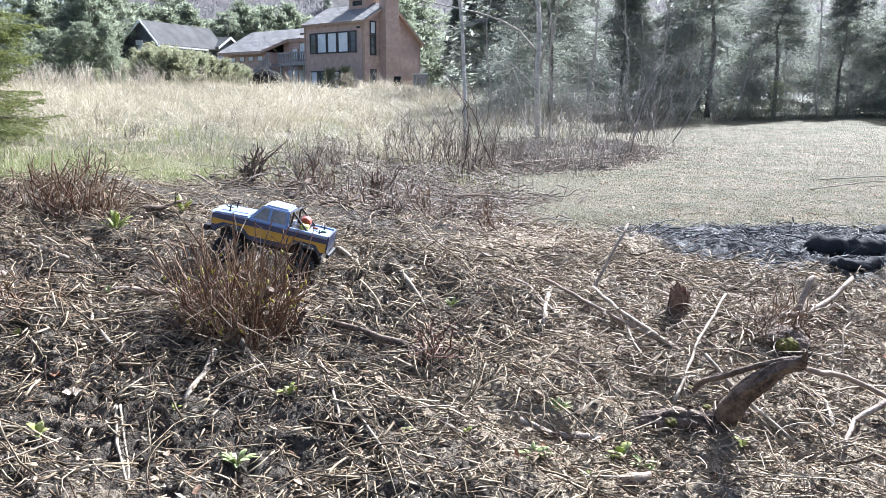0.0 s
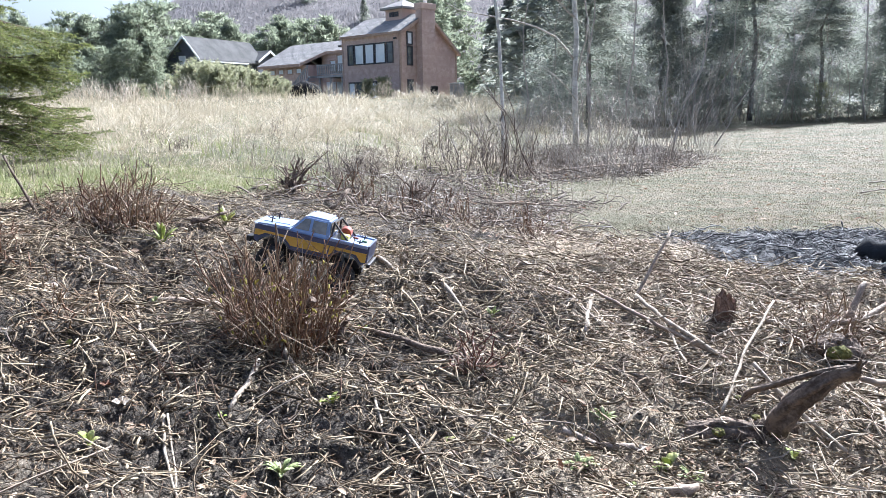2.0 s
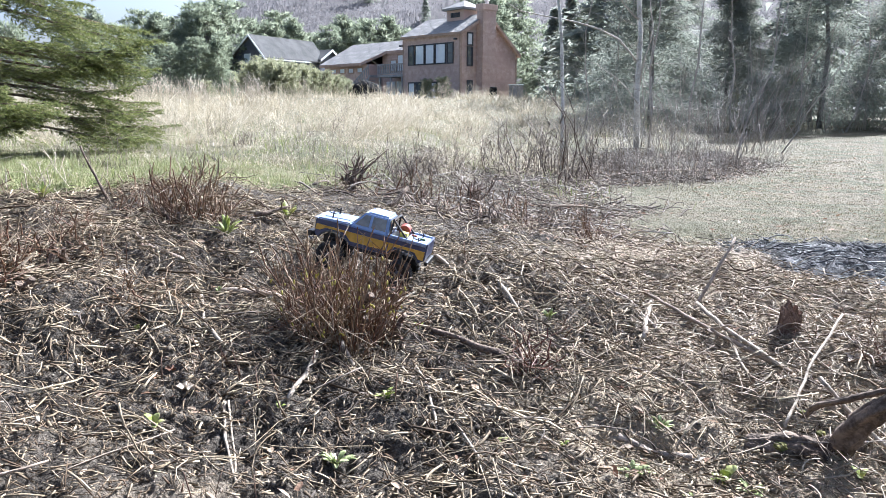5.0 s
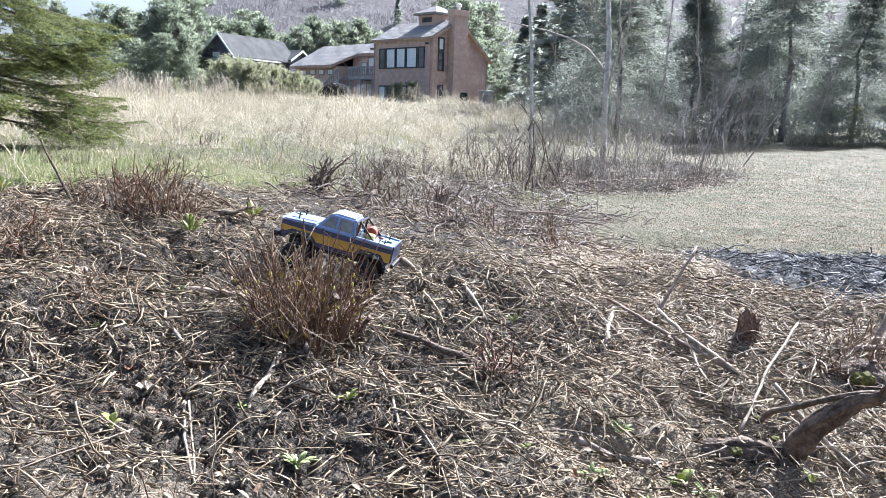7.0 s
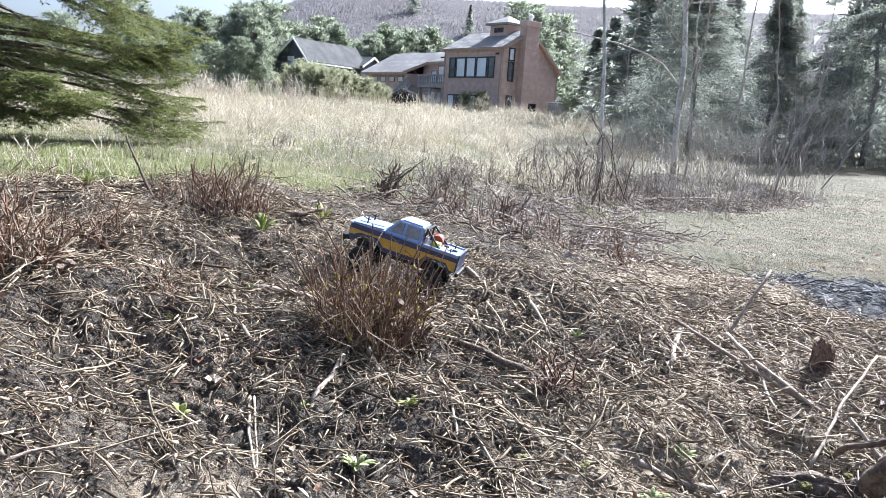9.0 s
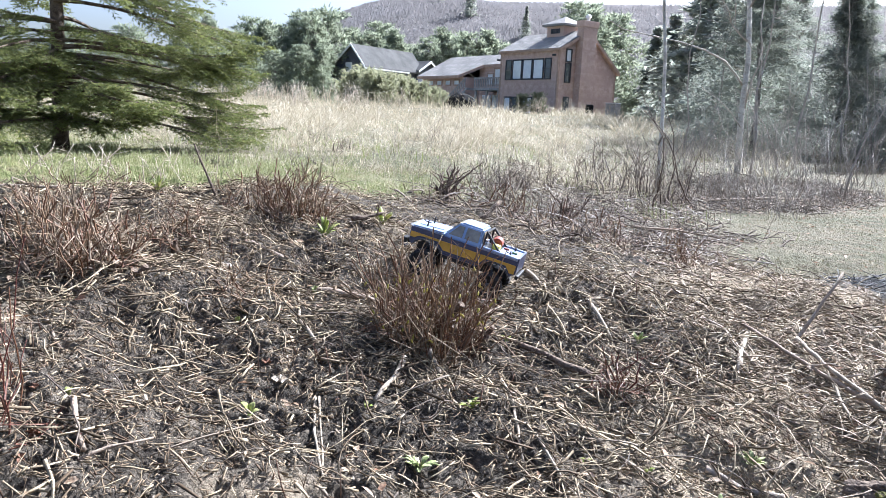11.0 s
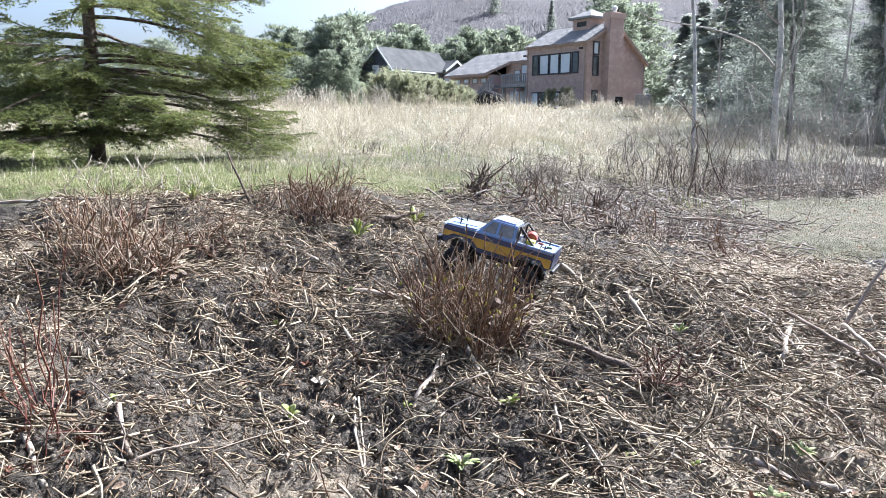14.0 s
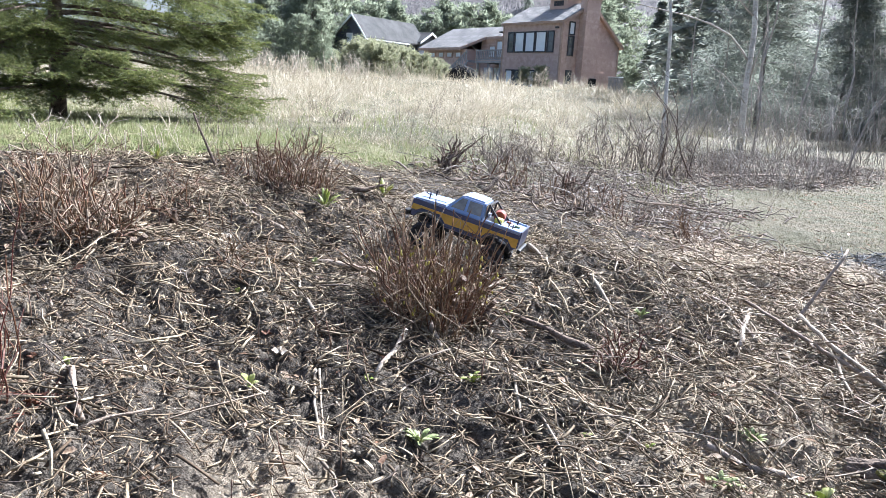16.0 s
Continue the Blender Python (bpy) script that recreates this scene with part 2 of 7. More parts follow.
def add_tube(bm, pts, radii, sides=6, wobble=0.0, rng=random):
    """A round limb through the points, closed at both ends."""
    pts = [Vector(p) for p in pts]
    rings = []
    ref = Vector((0.3, 0.2, 1.0)) if abs((pts[-1] - pts[0]).normalized().z) < 0.9 else Vector((1, 0.2, 0))
    for i, p in enumerate(pts):
        d = (pts[min(i + 1, len(pts) - 1)] - pts[max(i - 1, 0)]).normalized()
        a = d.cross(ref).normalized()
        b = d.cross(a)
        ring = []
        for k in range(sides):
            r = radii[i] * (1 + wobble * rng.uniform(-1, 1))
            ang = 2 * math.pi * k / sides
            ring.append(bm.verts.new(p + a * r * math.cos(ang) + b * r * math.sin(ang)))
        rings.append(ring)
    for u, v in zip(rings, rings[1:]):
        for k in range(sides):
            bm.faces.new((u[k], u[(k + 1) % sides], v[(k + 1) % sides], v[k]))
    bm.faces.new(rings[0][::-1])
    bm.faces.new(rings[-1])


def wander(p, q, n, amount, rng, sag=0.0):
    """n + 1 points from p to q, straying sideways."""
    p, q = Vector(p), Vector(q)
    size = (q - p).length * amount
    out = []
    for i in range(n + 1):
        t = i / n
        off = Vector((rng.uniform(-1, 1), rng.uniform(-1, 1), rng.uniform(-1, 1))) * size * (4 * t * (1 - t) * 0.7 + 0.1 * (0 < i < n))
        out.append(p.lerp(q, t) + off + Vector((0, 0, -sag * 4 * t * (1 - t))))
    return out


def tubes(starts, ways, lengths, radii, sides=3, bend=0.0, taper=0.6, rng=np.random, short=False, rings_of=3):
    """Many slender sticks as arrays, bent in the middle, with a second bend where they have five rings."""
    n = len(starts)
    ways = ways / np.linalg.norm(ways, axis=1, keepdims=True)
    ref = np.where(np.abs(ways[:, 2:3]) > 0.8, [[1.0, 0.1, 0]], [[0.1, 0.05, 1.0]])
    a = np.cross(ways, ref)
    a /= np.linalg.norm(a, axis=1, keepdims=True)
    b = np.cross(ways, a)
    off = (a * rng.uniform(-1, 1, (n, 1)) + b * rng.uniform(-0.5, 0.5, (n, 1))) * (bend * lengths)[:, None]
    rings = []
    sway = (b * 0.4 - a * 0.6) * (bend * lengths * rng.uniform(-1, 1, n))[:, None] if rings_of > 3 else 0 * off
    count = 2 if short else rings_of
    steps = [(i / (count - 1), 1 + (taper - 1) * i / (count - 1)) for i in range(count)]
    for t, k in steps:
        mid = starts + ways * (lengths * t)[:, None] + off * (4 * t * (1 - t)) + sway * math.sin(6.283 * t)
        for s in range(sides):
            ang = 2 * math.pi * s / sides
            rings.append(mid + (a * math.cos(ang) + b * math.sin(ang)) * (radii * k)[:, None])
    verts = np.stack(rings, 1).reshape(-1, 3)
    rows = len(steps)
    base = (np.arange(n) * rows * sides)[:, None]
    quads = []
    for r in range(rows - 1):
        for s in range(sides):
            t = (s + 1) % sides
            quads.append(base + np.array([[r * sides + s, r * sides + t, (r + 1) * sides + t, (r + 1) * sides + s]]))
    quads = np.concatenate(quads)
    caps = [np.concatenate([base + np.array([list(range(sides))[::-1]]), base + np.array([[(rows - 1) * sides + s for s in range(sides)]])])]
    if sides == 4:
        return verts, [np.concatenate([quads, caps[0]])]
    return verts, [quads, caps[0]]


def blades(x, y, z, tall, wide, lean, rng):
    """Bent blades of grass: five corners and three triangles each."""
    n = len(x)
    ang = rng.uniform(0, 2 * math.pi, n)
    side = np.stack([np.cos(ang), np.sin(ang), np.zeros(n)], 1) * (wide / 2)[:, None]
    to = rng.uniform(0, 2 * math.pi, n)
    bow = np.stack([np.cos(to), np.sin(to), np.zeros(n)], 1) * (tall * lean * rng.uniform(0.2, 1.0, n))[:, None]
    foot = np.stack([x, y, z], 1)
    mid = foot + bow * 0.3 + np.stack([0 * x, 0 * x, tall * 0.6], 1)
    tip = foot + bow + np.stack([0 * x, 0 * x, tall * (1 - 0.25 * lean)], 1)
    verts = np.stack([foot - side, foot + side, mid - side * 0.75, mid + side * 0.75, tip], 1).reshape(-1, 3)
    base = (np.arange(n) * 5)[:, None]
    return verts, np.concatenate([base + np.array([[0, 1, 3]]), base + np.array([[0, 3, 2]]), base + np.array([[2, 3, 4]])])


def stuff(name, verts, faces, material, label, category):
    return tagged(new(name, mesh_of(name, verts, faces, material)), label, category, kind="stuff")


def on(x, y, up=0.0):
    return Vector((x, y, float(height(x, y)) + up))


# ---- ground ----
def lines(parts):
    out = [parts[0][0]]
    for a, b, step in parts:
        n = max(1, round((b - a) / step))
        out += list(np.linspace(a, b, n + 1)[1:])
    return np.array(out)


def grown(first, last, step, rate):
    out, v = [], first
    while v < last:
        step *= rate
        v += step
        out.append(v)
    return np.array(out)


LUMPS = np.random.RandomState(15).uniform(-1, 1, (256, 256))


def lumpy(x, y, size):
    """Smooth random lumps of the given size."""
    u, v = x / size + 0.37 * y / size, y / size - 0.21 * x / size
    i, j = np.floor(u), np.floor(v)
    a, b = u - i, v - j
    a, b = a * a * (3 - 2 * a), b * b * (3 - 2 * b)
    i, j = i.astype(int), j.astype(int)
    p = lambda di, dj: LUMPS[(i + di) & 255, (j + dj) & 255]
    return (p(0, 0) * (1 - a) + p(1, 0) * a) * (1 - b) + (p(0, 1) * (1 - a) + p(1, 1) * a) * b


def rough_ground(x, y):
    """Clods and hollows, strongest on the bare bank."""
    z = np.zeros(x.shape)
    gx = np.random.RandomState(5)
    for size, amp in ((0.9, 0.016), (0.45, 0.008), (0.21, 0.006)):
        for _ in range(5):
            a, f1, f2 = gx.uniform(0, 6.28), gx.uniform(0.7, 1.4), gx.uniform(0, 6.28)
            z += amp * 0.55 * np.sin((x * math.cos(a) + y * math.sin(a)) * 6.28 / size * f1 + f2 + 1.3 * np.sin((y * math.cos(a) - x * math.sin(a)) * 6.28 / size * 0.6 * f1))
    wet = 0.6 + 0.4 * lumpy(x + 7, y, 0.5)
    for size, amp in ((0.11, 0.034), (0.055, 0.030), (0.03, 0.020), (0.018, 0.010)):
        n = lumpy(x + size * 31, y, size)
        z += amp * wet * (0.5 - np.abs(n)) * 1.3
    return z * (1 - 0.75 * sstep(4.5, 7.5, np.hypot(x, y - 1))) * (1 - sstep(7, 11, np.hypot(x, y - 2.5)))


def ground_z(x, y):
    return height(x, y) + rough_ground(np.asarray(x, dtype=float), np.asarray(y, dtype=float))


def litter_edge(x, y):
    """Above 0 on the bare bank strewn with cut stalks, below 0 on grass or clearing."""
    back = 3.55 + 3.0 * sstep(-2.6, -0.7, x) - 2.0 * sstep(0.2, 1.2, x) + 0.25 * np.sin(2.1 * x) + 0.15 * np.sin(5.3 * x + 1)
    return back - y


def thicket_edge(x, y):
    """The side of the thicket towards the clearing."""
    return 0.8 + 3.2 * sstep(8.8, 13.0, y) + 0.2 * np.sin(1.9 * y) + 0.1 * np.sin(5.1 * y + x)


def burn_amount(x, y):
    r = np.hypot((x - 2.95) / 1.95, (y - 4.65) / 1.12)
    return 1 - sstep(0.72, 1.08, r + 0.12 * np.sin(5 * x + 2 * y) + 0.08 * np.sin(11 * x - 7 * y))


def dried_soil(x, y):
    """Where the mud has dried pale: towards the right of the bank and in patches."""
    v = 0.95 * sstep(-0.2, 0.8, x) + 0.30 * sstep(-1.25, -2.0, x) * sstep(4.2, 3.2, y)
    for a, b, c in ((2.3, 1.1, 0.4), (-1.7, 2.9, 1.9), (4.1, -3.3, 2.6), (1.3, 5.2, 0.9)):
        v = v + 0.11 * np.sin(a * x + b * y + c)
    v = v + 0.30 * lumpy(x, y, 0.30) + 0.22 * lumpy(x + 3, y, 0.11)
    return sstep(0.12, 0.75, v) * (1 - 0.85 * sstep(5.5, 7.5, y)) * sstep(0.5, 1.1, y + 0.3 * lumpy(x, y, 0.9)) * sstep(3.6, 2.6, np.abs(x) + 0.5 * lumpy(x, y, 1.1))


gxs = np.concatenate([-grown(5.0, 3000, 0.09, 1.2)[::-1], lines([(-5, -2.6, 0.05), (-2.6, -2.0, 0.026), (-2.0, -1.5, 0.0135), (-1.5, 1.4, 0.0085), (1.4, 2.0, 0.0135), (2.0, 3.0, 0.026), (3.0, 5, 0.05)]), grown(5.0, 3000, 0.09, 1.2)])
gys = np.concatenate([-grown(-0.5, 60, 0.08, 1.25)[::-1], lines([(0.5, 1.0, 0.05), (1.0, 1.25, 0.0135), (1.25, 2.5, 0.0085), (2.5, 3.2, 0.0135), (3.2, 4.2, 0.026), (4.2, 8.0, 0.07)]), grown(8.0, 3000, 0.10, 1.11)])
gX, gY = np.meshgrid(gxs, gys)
gV = np.stack([gX, gY, ground_z(gX, gY)], -1).reshape(-1, 3)
gi = (np.arange(len(gys) - 1)[:, None] * len(gxs) + np.arange(len(gxs) - 1)[None, :]).ravel()
gF = np.stack([gi, gi + 1, gi + 1 + len(gxs), gi + len(gxs)], 1)
M_GROUND = bpy.data.materials.new("soil_litter_and_turf")
ground_me = mesh_of("ground", gV, gF, M_GROUND, smooth=True)
bare = (sstep(-0.35, 0.35, litter_edge(gX, gY)) * sstep(9.0, 5.0, np.hypot(gX, 0.9 * (gY - 3)))).ravel()
under = sstep(-1.6, -0.6, gX) * sstep(0.35, -0.35, gX - thicket_edge(gX, gY)) * sstep(4.6, 5.8, gY) * sstep(16.5, 14.0, gY) * (1 - 0.9 * sstep(8.0, 9.4, gY) * sstep(0.6, -0.2, gX))
bare = np.maximum(bare, 0.65 * under.ravel())
burn = burn_amount(gX, gY).ravel()
mead = (field_share(gX, gY) * (1 - sstep(180, 260, np.hypot(gX, gY)))).ravel()
dry = sstep(4.8, 7.6, gY + 0.55 * gX + 2.2 + 0.4 * np.sin(gX * 1.1)).ravel()
for key, vals in (("bare", bare), ("burn", burn), ("meadow", mead), ("dry", dry), ("dried", dried_soil(gX, gY).ravel()), ("hill", sstep(120, 200, np.hypot(gX, gY)).ravel())):
    ground_me.attributes.new(key, "FLOAT", "POINT").data.foreach_set("value", vals.astype(np.float32))


def ground_nodes(m):
    m.use_nodes = True
    nt = m.node_tree
    n, l = nt.nodes, nt.links
    p = n["Principled BSDF"]
    p.inputs["Roughness"].default_value, p.inputs["Specular IOR Level"].default_value = 0.85, 0.15
    geo = n.new("ShaderNodeNewGeometry")

    def tex(scale, detail=4, rough=0.6):
        q = n.new("ShaderNodeTexNoise")
        q.inputs["Scale"].default_value, q.inputs["Detail"].default_value, q.inputs["Roughness"].default_value = scale, detail, rough
        l.new(geo.outputs["Position"], q.inputs["Vector"])
        return q.outputs["Fac"]

    def ramp(fac, *stops):
        q = n.new("ShaderNodeValToRGB")
        e = q.color_ramp.elements
        while len(e) < len(stops):
            e.new(0.5)
        for el, (pos, c) in zip(e, stops):
            el.position, el.color = pos, (*c, 1)
        l.new(fac, q.inputs["Fac"])
        return q.outputs["Color"]

    def blend(fac, a, b):
        q = n.new("ShaderNodeMix")
        q.data_type = "RGBA"
        l.new(fac, q.inputs["Factor"])
        l.new(a, q.inputs["A"])
        l.new(b, q.inputs["B"])
        return q.outputs["Result"]

    def attr(key):
        q = n.new("ShaderNodeAttribute")
        q.attribute_name = key
        return q.outputs["Fac"]

    fine, mid, big = tex(90, 5, 0.7), tex(9, 5), tex(0.9, 4)
    damp = blend(ramp(mid, (0.40, (0, 0, 0)), (0.60, (1, 1, 1))), ramp(fine, (0.3, (0.018, 0.015, 0.0118)), (0.7, (0.115, 0.096, 0.076))),
                 ramp(fine, (0.3, (0.034, 0.028, 0.022)), (0.7, (0.265, 0.224, 0.178))))
    dried = blend(ramp(mid, (0.40, (0, 0, 0)), (0.62, (1, 1, 1))), ramp(fine, (0.3, (0.21, 0.166, 0.115)), (0.7, (0.56, 0.456, 0.325))),
                  ramp(fine, (0.3, (0.30, 0.242, 0.172)), (0.7, (0.66, 0.552, 0.405))))
    mud = blend(attr("dried"), damp, dried)
    turf = blend(ramp(mid, (0.4, (0, 0, 0)), (0.65, (1, 1, 1))), ramp(fine, (0.3, (0.13, 0.15, 0.05)), (0.7, (0.22, 0.235, 0.09))), ramp(fine, (0.3, (0.24, 0.21, 0.11)), (0.7, (0.38, 0.33, 0.19))))
    straw = blend(ramp(big, (0.4, (0, 0, 0)), (0.62, (1, 1, 1))), ramp(fine, (0.3, (0.11, 0.096, 0.06)), (0.7, (0.24, 0.212, 0.145))), ramp(fine, (0.3, (0.08, 0.08, 0.043)), (0.7, (0.18, 0.175, 0.10))))
    lump, spread = tex(9, 9, 0.82), tex(1.3, 7, 0.78)
    thatch = blend(ramp(lump, (0.38, (0, 0, 0)), (0.60, (1, 1, 1))), ramp(fine, (0.3, (0.06, 0.048, 0.030)), (0.7, (0.155, 0.126, 0.083))), ramp(fine, (0.3, (0.14, 0.116, 0.073)), (0.7, (0.275, 0.228, 0.15))))
    mossy = blend(ramp(lump, (0.38, (0, 0, 0)), (0.60, (1, 1, 1))), ramp(fine, (0.3, (0.034, 0.037, 0.018)), (0.7, (0.088, 0.09, 0.045))), ramp(fine, (0.3, (0.085, 0.084, 0.047)), (0.7, (0.17, 0.16, 0.094))))
    lawn = blend(ramp(spread, (0.44, (0, 0, 0)), (0.58, (1, 1, 1))), thatch, mossy)
    black = blend(ramp(mid, (0.47, (0, 0, 0)), (0.62, (1, 1, 1))), ramp(fine, (0.3, (0.016, 0.016, 0.017)), (0.7, (0.065, 0.064, 0.066))), ramp(fine, (0.3, (0.09, 0.088, 0.087)), (0.7, (0.33, 0.325, 0.32))))
    wood = ramp(fine, (0.3, (0.13, 0.122, 0.115)), (0.7, (0.20, 0.19, 0.18)))
    lawn = blend(attr("hill"), lawn, wood)
    col = blend(attr("meadow"), lawn, blend(attr("dry"), turf, straw))
    col = blend(attr("bare"), col, mud)
    col = blend(attr("burn"), col, black)
    l.new(col, p.inputs["Base Color"])
    bp, bp2, bp3 = (n.new("ShaderNodeBump") for _ in range(3))
    clod = tex(30, 6, 0.65)
    bp3.inputs["Strength"].default_value, bp3.inputs["Distance"].default_value = 1.0, 0.045
    l.new(clod, bp3.inputs["Height"])
    bp.inputs["Strength"].default_value, bp.inputs["Distance"].default_value = 0.9, 0.03
    bp2.inputs["Strength"].default_value, bp2.inputs["Distance"].default_value = 0.6, 0.05
    near = n.new("ShaderNodeMath")
    near.operation = "SUBTRACT"
    near.inputs[0].default_value = 0.95
    l.new(attr("hill"), near.inputs[1])
    for q in (bp, bp2, bp3):
        l.new(near.outputs[0], q.inputs["Strength"])
    l.new(fine, bp.inputs["Height"])
    l.new(mid, bp2.inputs["Height"])
    l.new(bp2.outputs["Normal"], bp3.inputs["Normal"])
    l.new(bp3.outputs["Normal"], bp.inputs["Normal"])
    l.new(bp.outputs["Normal"], p.inputs["Normal"])


ground_nodes(M_GROUND)
tagged(new("ground", ground_me), "muddy bank with leaf litter, dry meadow and clearing", "ground", kind="structure")


# ---- houses ----
def siding(bm, p, q, z0, z1, course=0.16, thick=0.03, roof=None):
    """Lapped shingle courses on a wall from p to q (outer side on the right hand), each a slab proud of the last."""
    p, q = Vector((*p, 0)), Vector((*q, 0))
    d = (q - p).normalized()
    out = Vector((d.y, -d.x, 0))
    z = z0
    while z < z1 - 0.02:
        top = min(z + course, z1)
        a, b = p, q
        vs = [bm.verts.new(v) for v in (a + out * thick + Vector((0, 0, z)), b + out * thick + Vector((0, 0, z)), b + out * 0.004 + Vector((0, 0, top)), a + out * 0.004 + Vector((0, 0, top)),
                                        a + Vector((0, 0, z)), b + Vector((0, 0, z)))]
        bm.faces.new(vs[:4])
        bm.faces.new((vs[0], vs[4], vs[5], vs[1]))
        z = top


def window(parent, x0, x1, y, z0, z1, glass, axis="x", name="window", bars=0, frame_mat=None):
    """A framed window on the plane y (axis x) or on the plane x = y (axis y), facing outwards."""
    def rect(a0, a1, b0, b1, d0, d1):
        return box(a0, a1, y - d1, y - d0, b0, b1) if axis == "x" else box(y + d0, y + d1, a0, a1, b0, b1)
    fr = bmesh.new()
    w = 0.11
    for a0, a1, b0, b1 in ((x0, x0 + w, z0, z1), (x1 - w, x1, z0, z1), (x0 + w, x1 - w, z0, z0 + w), (x0 + w, x1 - w, z1 - w, z1)):
        if axis == "x":
            add_box(fr, a0, a1, y - 0.09, y - 0.035, b0, b1)
        else:
            add_box(fr, y + 0.035, y + 0.09, a0, a1, b0, b1)
    top = part(name, fr, frame_mat or M_FRAME, parent)
    part("pane", rect(x0 + w, x1 - w, z0 + w, z1 - w, 0.036, 0.05), glass, top)
    for k in range(bars):
        zz = z0 + (z1 - z0) * (k + 1) / (bars + 1)
        part("glazing_bar", rect(x0 + w, x1 - w, zz - 0.04, zz + 0.04, 0.052, 0.08), frame_mat or M_FRAME, top)
    return top


def shingles(bm, o, along, up, wide, deep, course=0.28):
    """Roof courses from the eave upwards: o is the eave's corner, along and up are unit vectors in the roof's plane."""
    o, along, up = Vector(o), Vector(along), Vector(up)
    nrm = along.cross(up).normalized()
    if nrm.z < 0:
        nrm = -nrm
    s = 0.0
    while s < deep - 0.02:
        e = min(s + course, deep)
        vs = [bm.verts.new(v) for v in (o + up * s + nrm * 0.014, o + along * wide + up * s + nrm * 0.014, o + along * wide + up * e + nrm * 0.004, o + up * e + nrm * 0.004, o + up * s, o + along * wide + up * s)]
        bm.faces.new(vs[:4])
        bm.faces.new((vs[0], vs[4], vs[5], vs[1]))
        s = e


def brown_house():
    h = thing("house", pose(-6.74, 63.65, 1.2, 0, 0, -40.4), "brown cedar-shingled house with tower block, chimney and timber deck", "house")
    # tower block: x -7.5..0, y 0..6.95
    prof = [(0, 0), (0, 5.87), (3.0, 7.45), (6.95, 4.35), (6.95, 0)]
    bm = bmesh.new()
    a = [bm.verts.new((0, y, z)) for y, z in prof]
    b = [bm.verts.new((-7.5, y, z)) for y, z in prof]
    bm.faces.new(a), bm.faces.new(b[::-1])
    for i in range(5):
        j = (i + 1) % 5
        bm.faces.new((a[i], b[i], b[j], a[j]))
    part("tower_core", bm, M_TRIM, h)
    bm = bmesh.new()
    siding(bm, (-7.5, 0), (0, 0), 0, 5.85)
    part("front_siding", bm, M_SHINGLE, h)
    bm = bmesh.new()
    for k in range(48):
        z0 = k * 0.16
        z1 = z0 + 0.16
        def span(z):
            lo = 0 if z < 5.87 else (z - 5.87) / (7.45 - 5.87) * 3.0
            hi = 6.95 if z < 4.35 else 6.95 - (z - 4.35) / (7.45 - 4.35) * 3.95
            return lo, hi
        (l0, h0), (l1, h1) = span(z0), span(z1)
        if h1 - l1 < 0.1:
            break
        vs = [bm.verts.new(v) for v in ((0.03, l0, z0), (0.03, h0, z0), (0.004, h1, z1), (0.004, l1, z1), (0, l0, z0), (0, h0, z0))]
        bm.faces.new(vs[:4]), bm.faces.new((vs[0], vs[4], vs[5], vs[1]))
    part("gable_siding", bm, M_SHINGLE, h)
    for x0, x1, y0, y1 in ((-7.56, -7.4, -0.06, 0.1), (-0.1, 0.06, -0.06, 0.12), (-0.06, 0.06, 6.87, 7.02)):
        part("corner_board", box(x0, x1, y0, y1, 0, 5.7 if y0 < 1 else 4.3), M_TRIM, h)
    s1, s2 = (7.45 - 5.87) / 3.0, (7.45 - 4.35) / 3.95
    ov = 0.25
    front_low = (-ov, 5.87 - s1 * ov)
    rear_low = (6.95 + ov, 4.35 - s2 * ov)
    for low in (front_low, rear_low):
        rf = part("roof", slab([(0.35, low[0], low[1] + .12), (0.35, 3.0, 7.57), (-7.62, 3.0, 7.57), (-7.62, low[0], low[1] + .12)], 0.2), M_TRIM, h)
        bm = bmesh.new()
        run = Vector((0, 3.0 - low[0], 7.45 - low[1]))
        shingles(bm, (-7.67, low[0] - math.copysign(0.04, run.y), low[1] + 0.12), (1, 0, 0), run.normalized(), 8.07, run.length + 0.05)
        part("roof_shingles", bm, M_ROOF, rf)
    bm = bmesh.new()
    for y0, z0 in (front_low, rear_low):
        add_slab(bm, [(0.36, y0, z0 + 0.13), (0.36, 3.0, 7.58), (0.36, 3.0, 7.30), (0.36, y0, z0 - 0.15)], 0.05, (1, 0, 0))
    part("bargeboard", bm, M_TRIM, h)
    # windows of the front
    px = [(-6.78, -5.92), (-5.82, -4.52), (-4.45, -3.18), (-3.10, -1.72), (-1.62, -0.78)]
    for i, (x0, x1) in enumerate(px):
        window(h, x0, x1, 0, 3.33, 5.1, M_GLASS if 0 < i < 4 else M_GLASSD, bars=0 if 0 < i < 4 else 1)
    for i, (x0, x1) in enumerate(((-6.78, -5.82), (-5.75, -4.4), (-4.3, -2.9), (-2.8, -1.5))):
        window(h, x0, x1, 0, 0.35, 1.87, M_GLASSD if i % 2 else M_GLASS)
    # gable windows
    window(h, 0.75, 1.45, 0, 3.1, 4.75, M_GLASSD, "y", bars=1)
    window(h, 0.75, 1.45, 0, 4.8, 5.9, M_GLASS, "y")
    window(h, 0.75, 1.45, 0, 0.5, 1.95, M_GLASSD, "y")
    part("wall_lamp", box(-0.62, -0.3, -0.22, -0.05, 5.25, 5.4, 0.03), M_FRAME, h)
    part("wall_lamp", box(-7.9, -7.55, -0.25, -0.05, 5.05, 5.2, 0.03), M_FRAME, h)
    # chimney
    ch = part("chimney", box(0.03, 0.75, 1.9, 3.5, 0, 7.85), M_TRIM, h, "shingle-clad chimney stack")
    bm = bmesh.new()
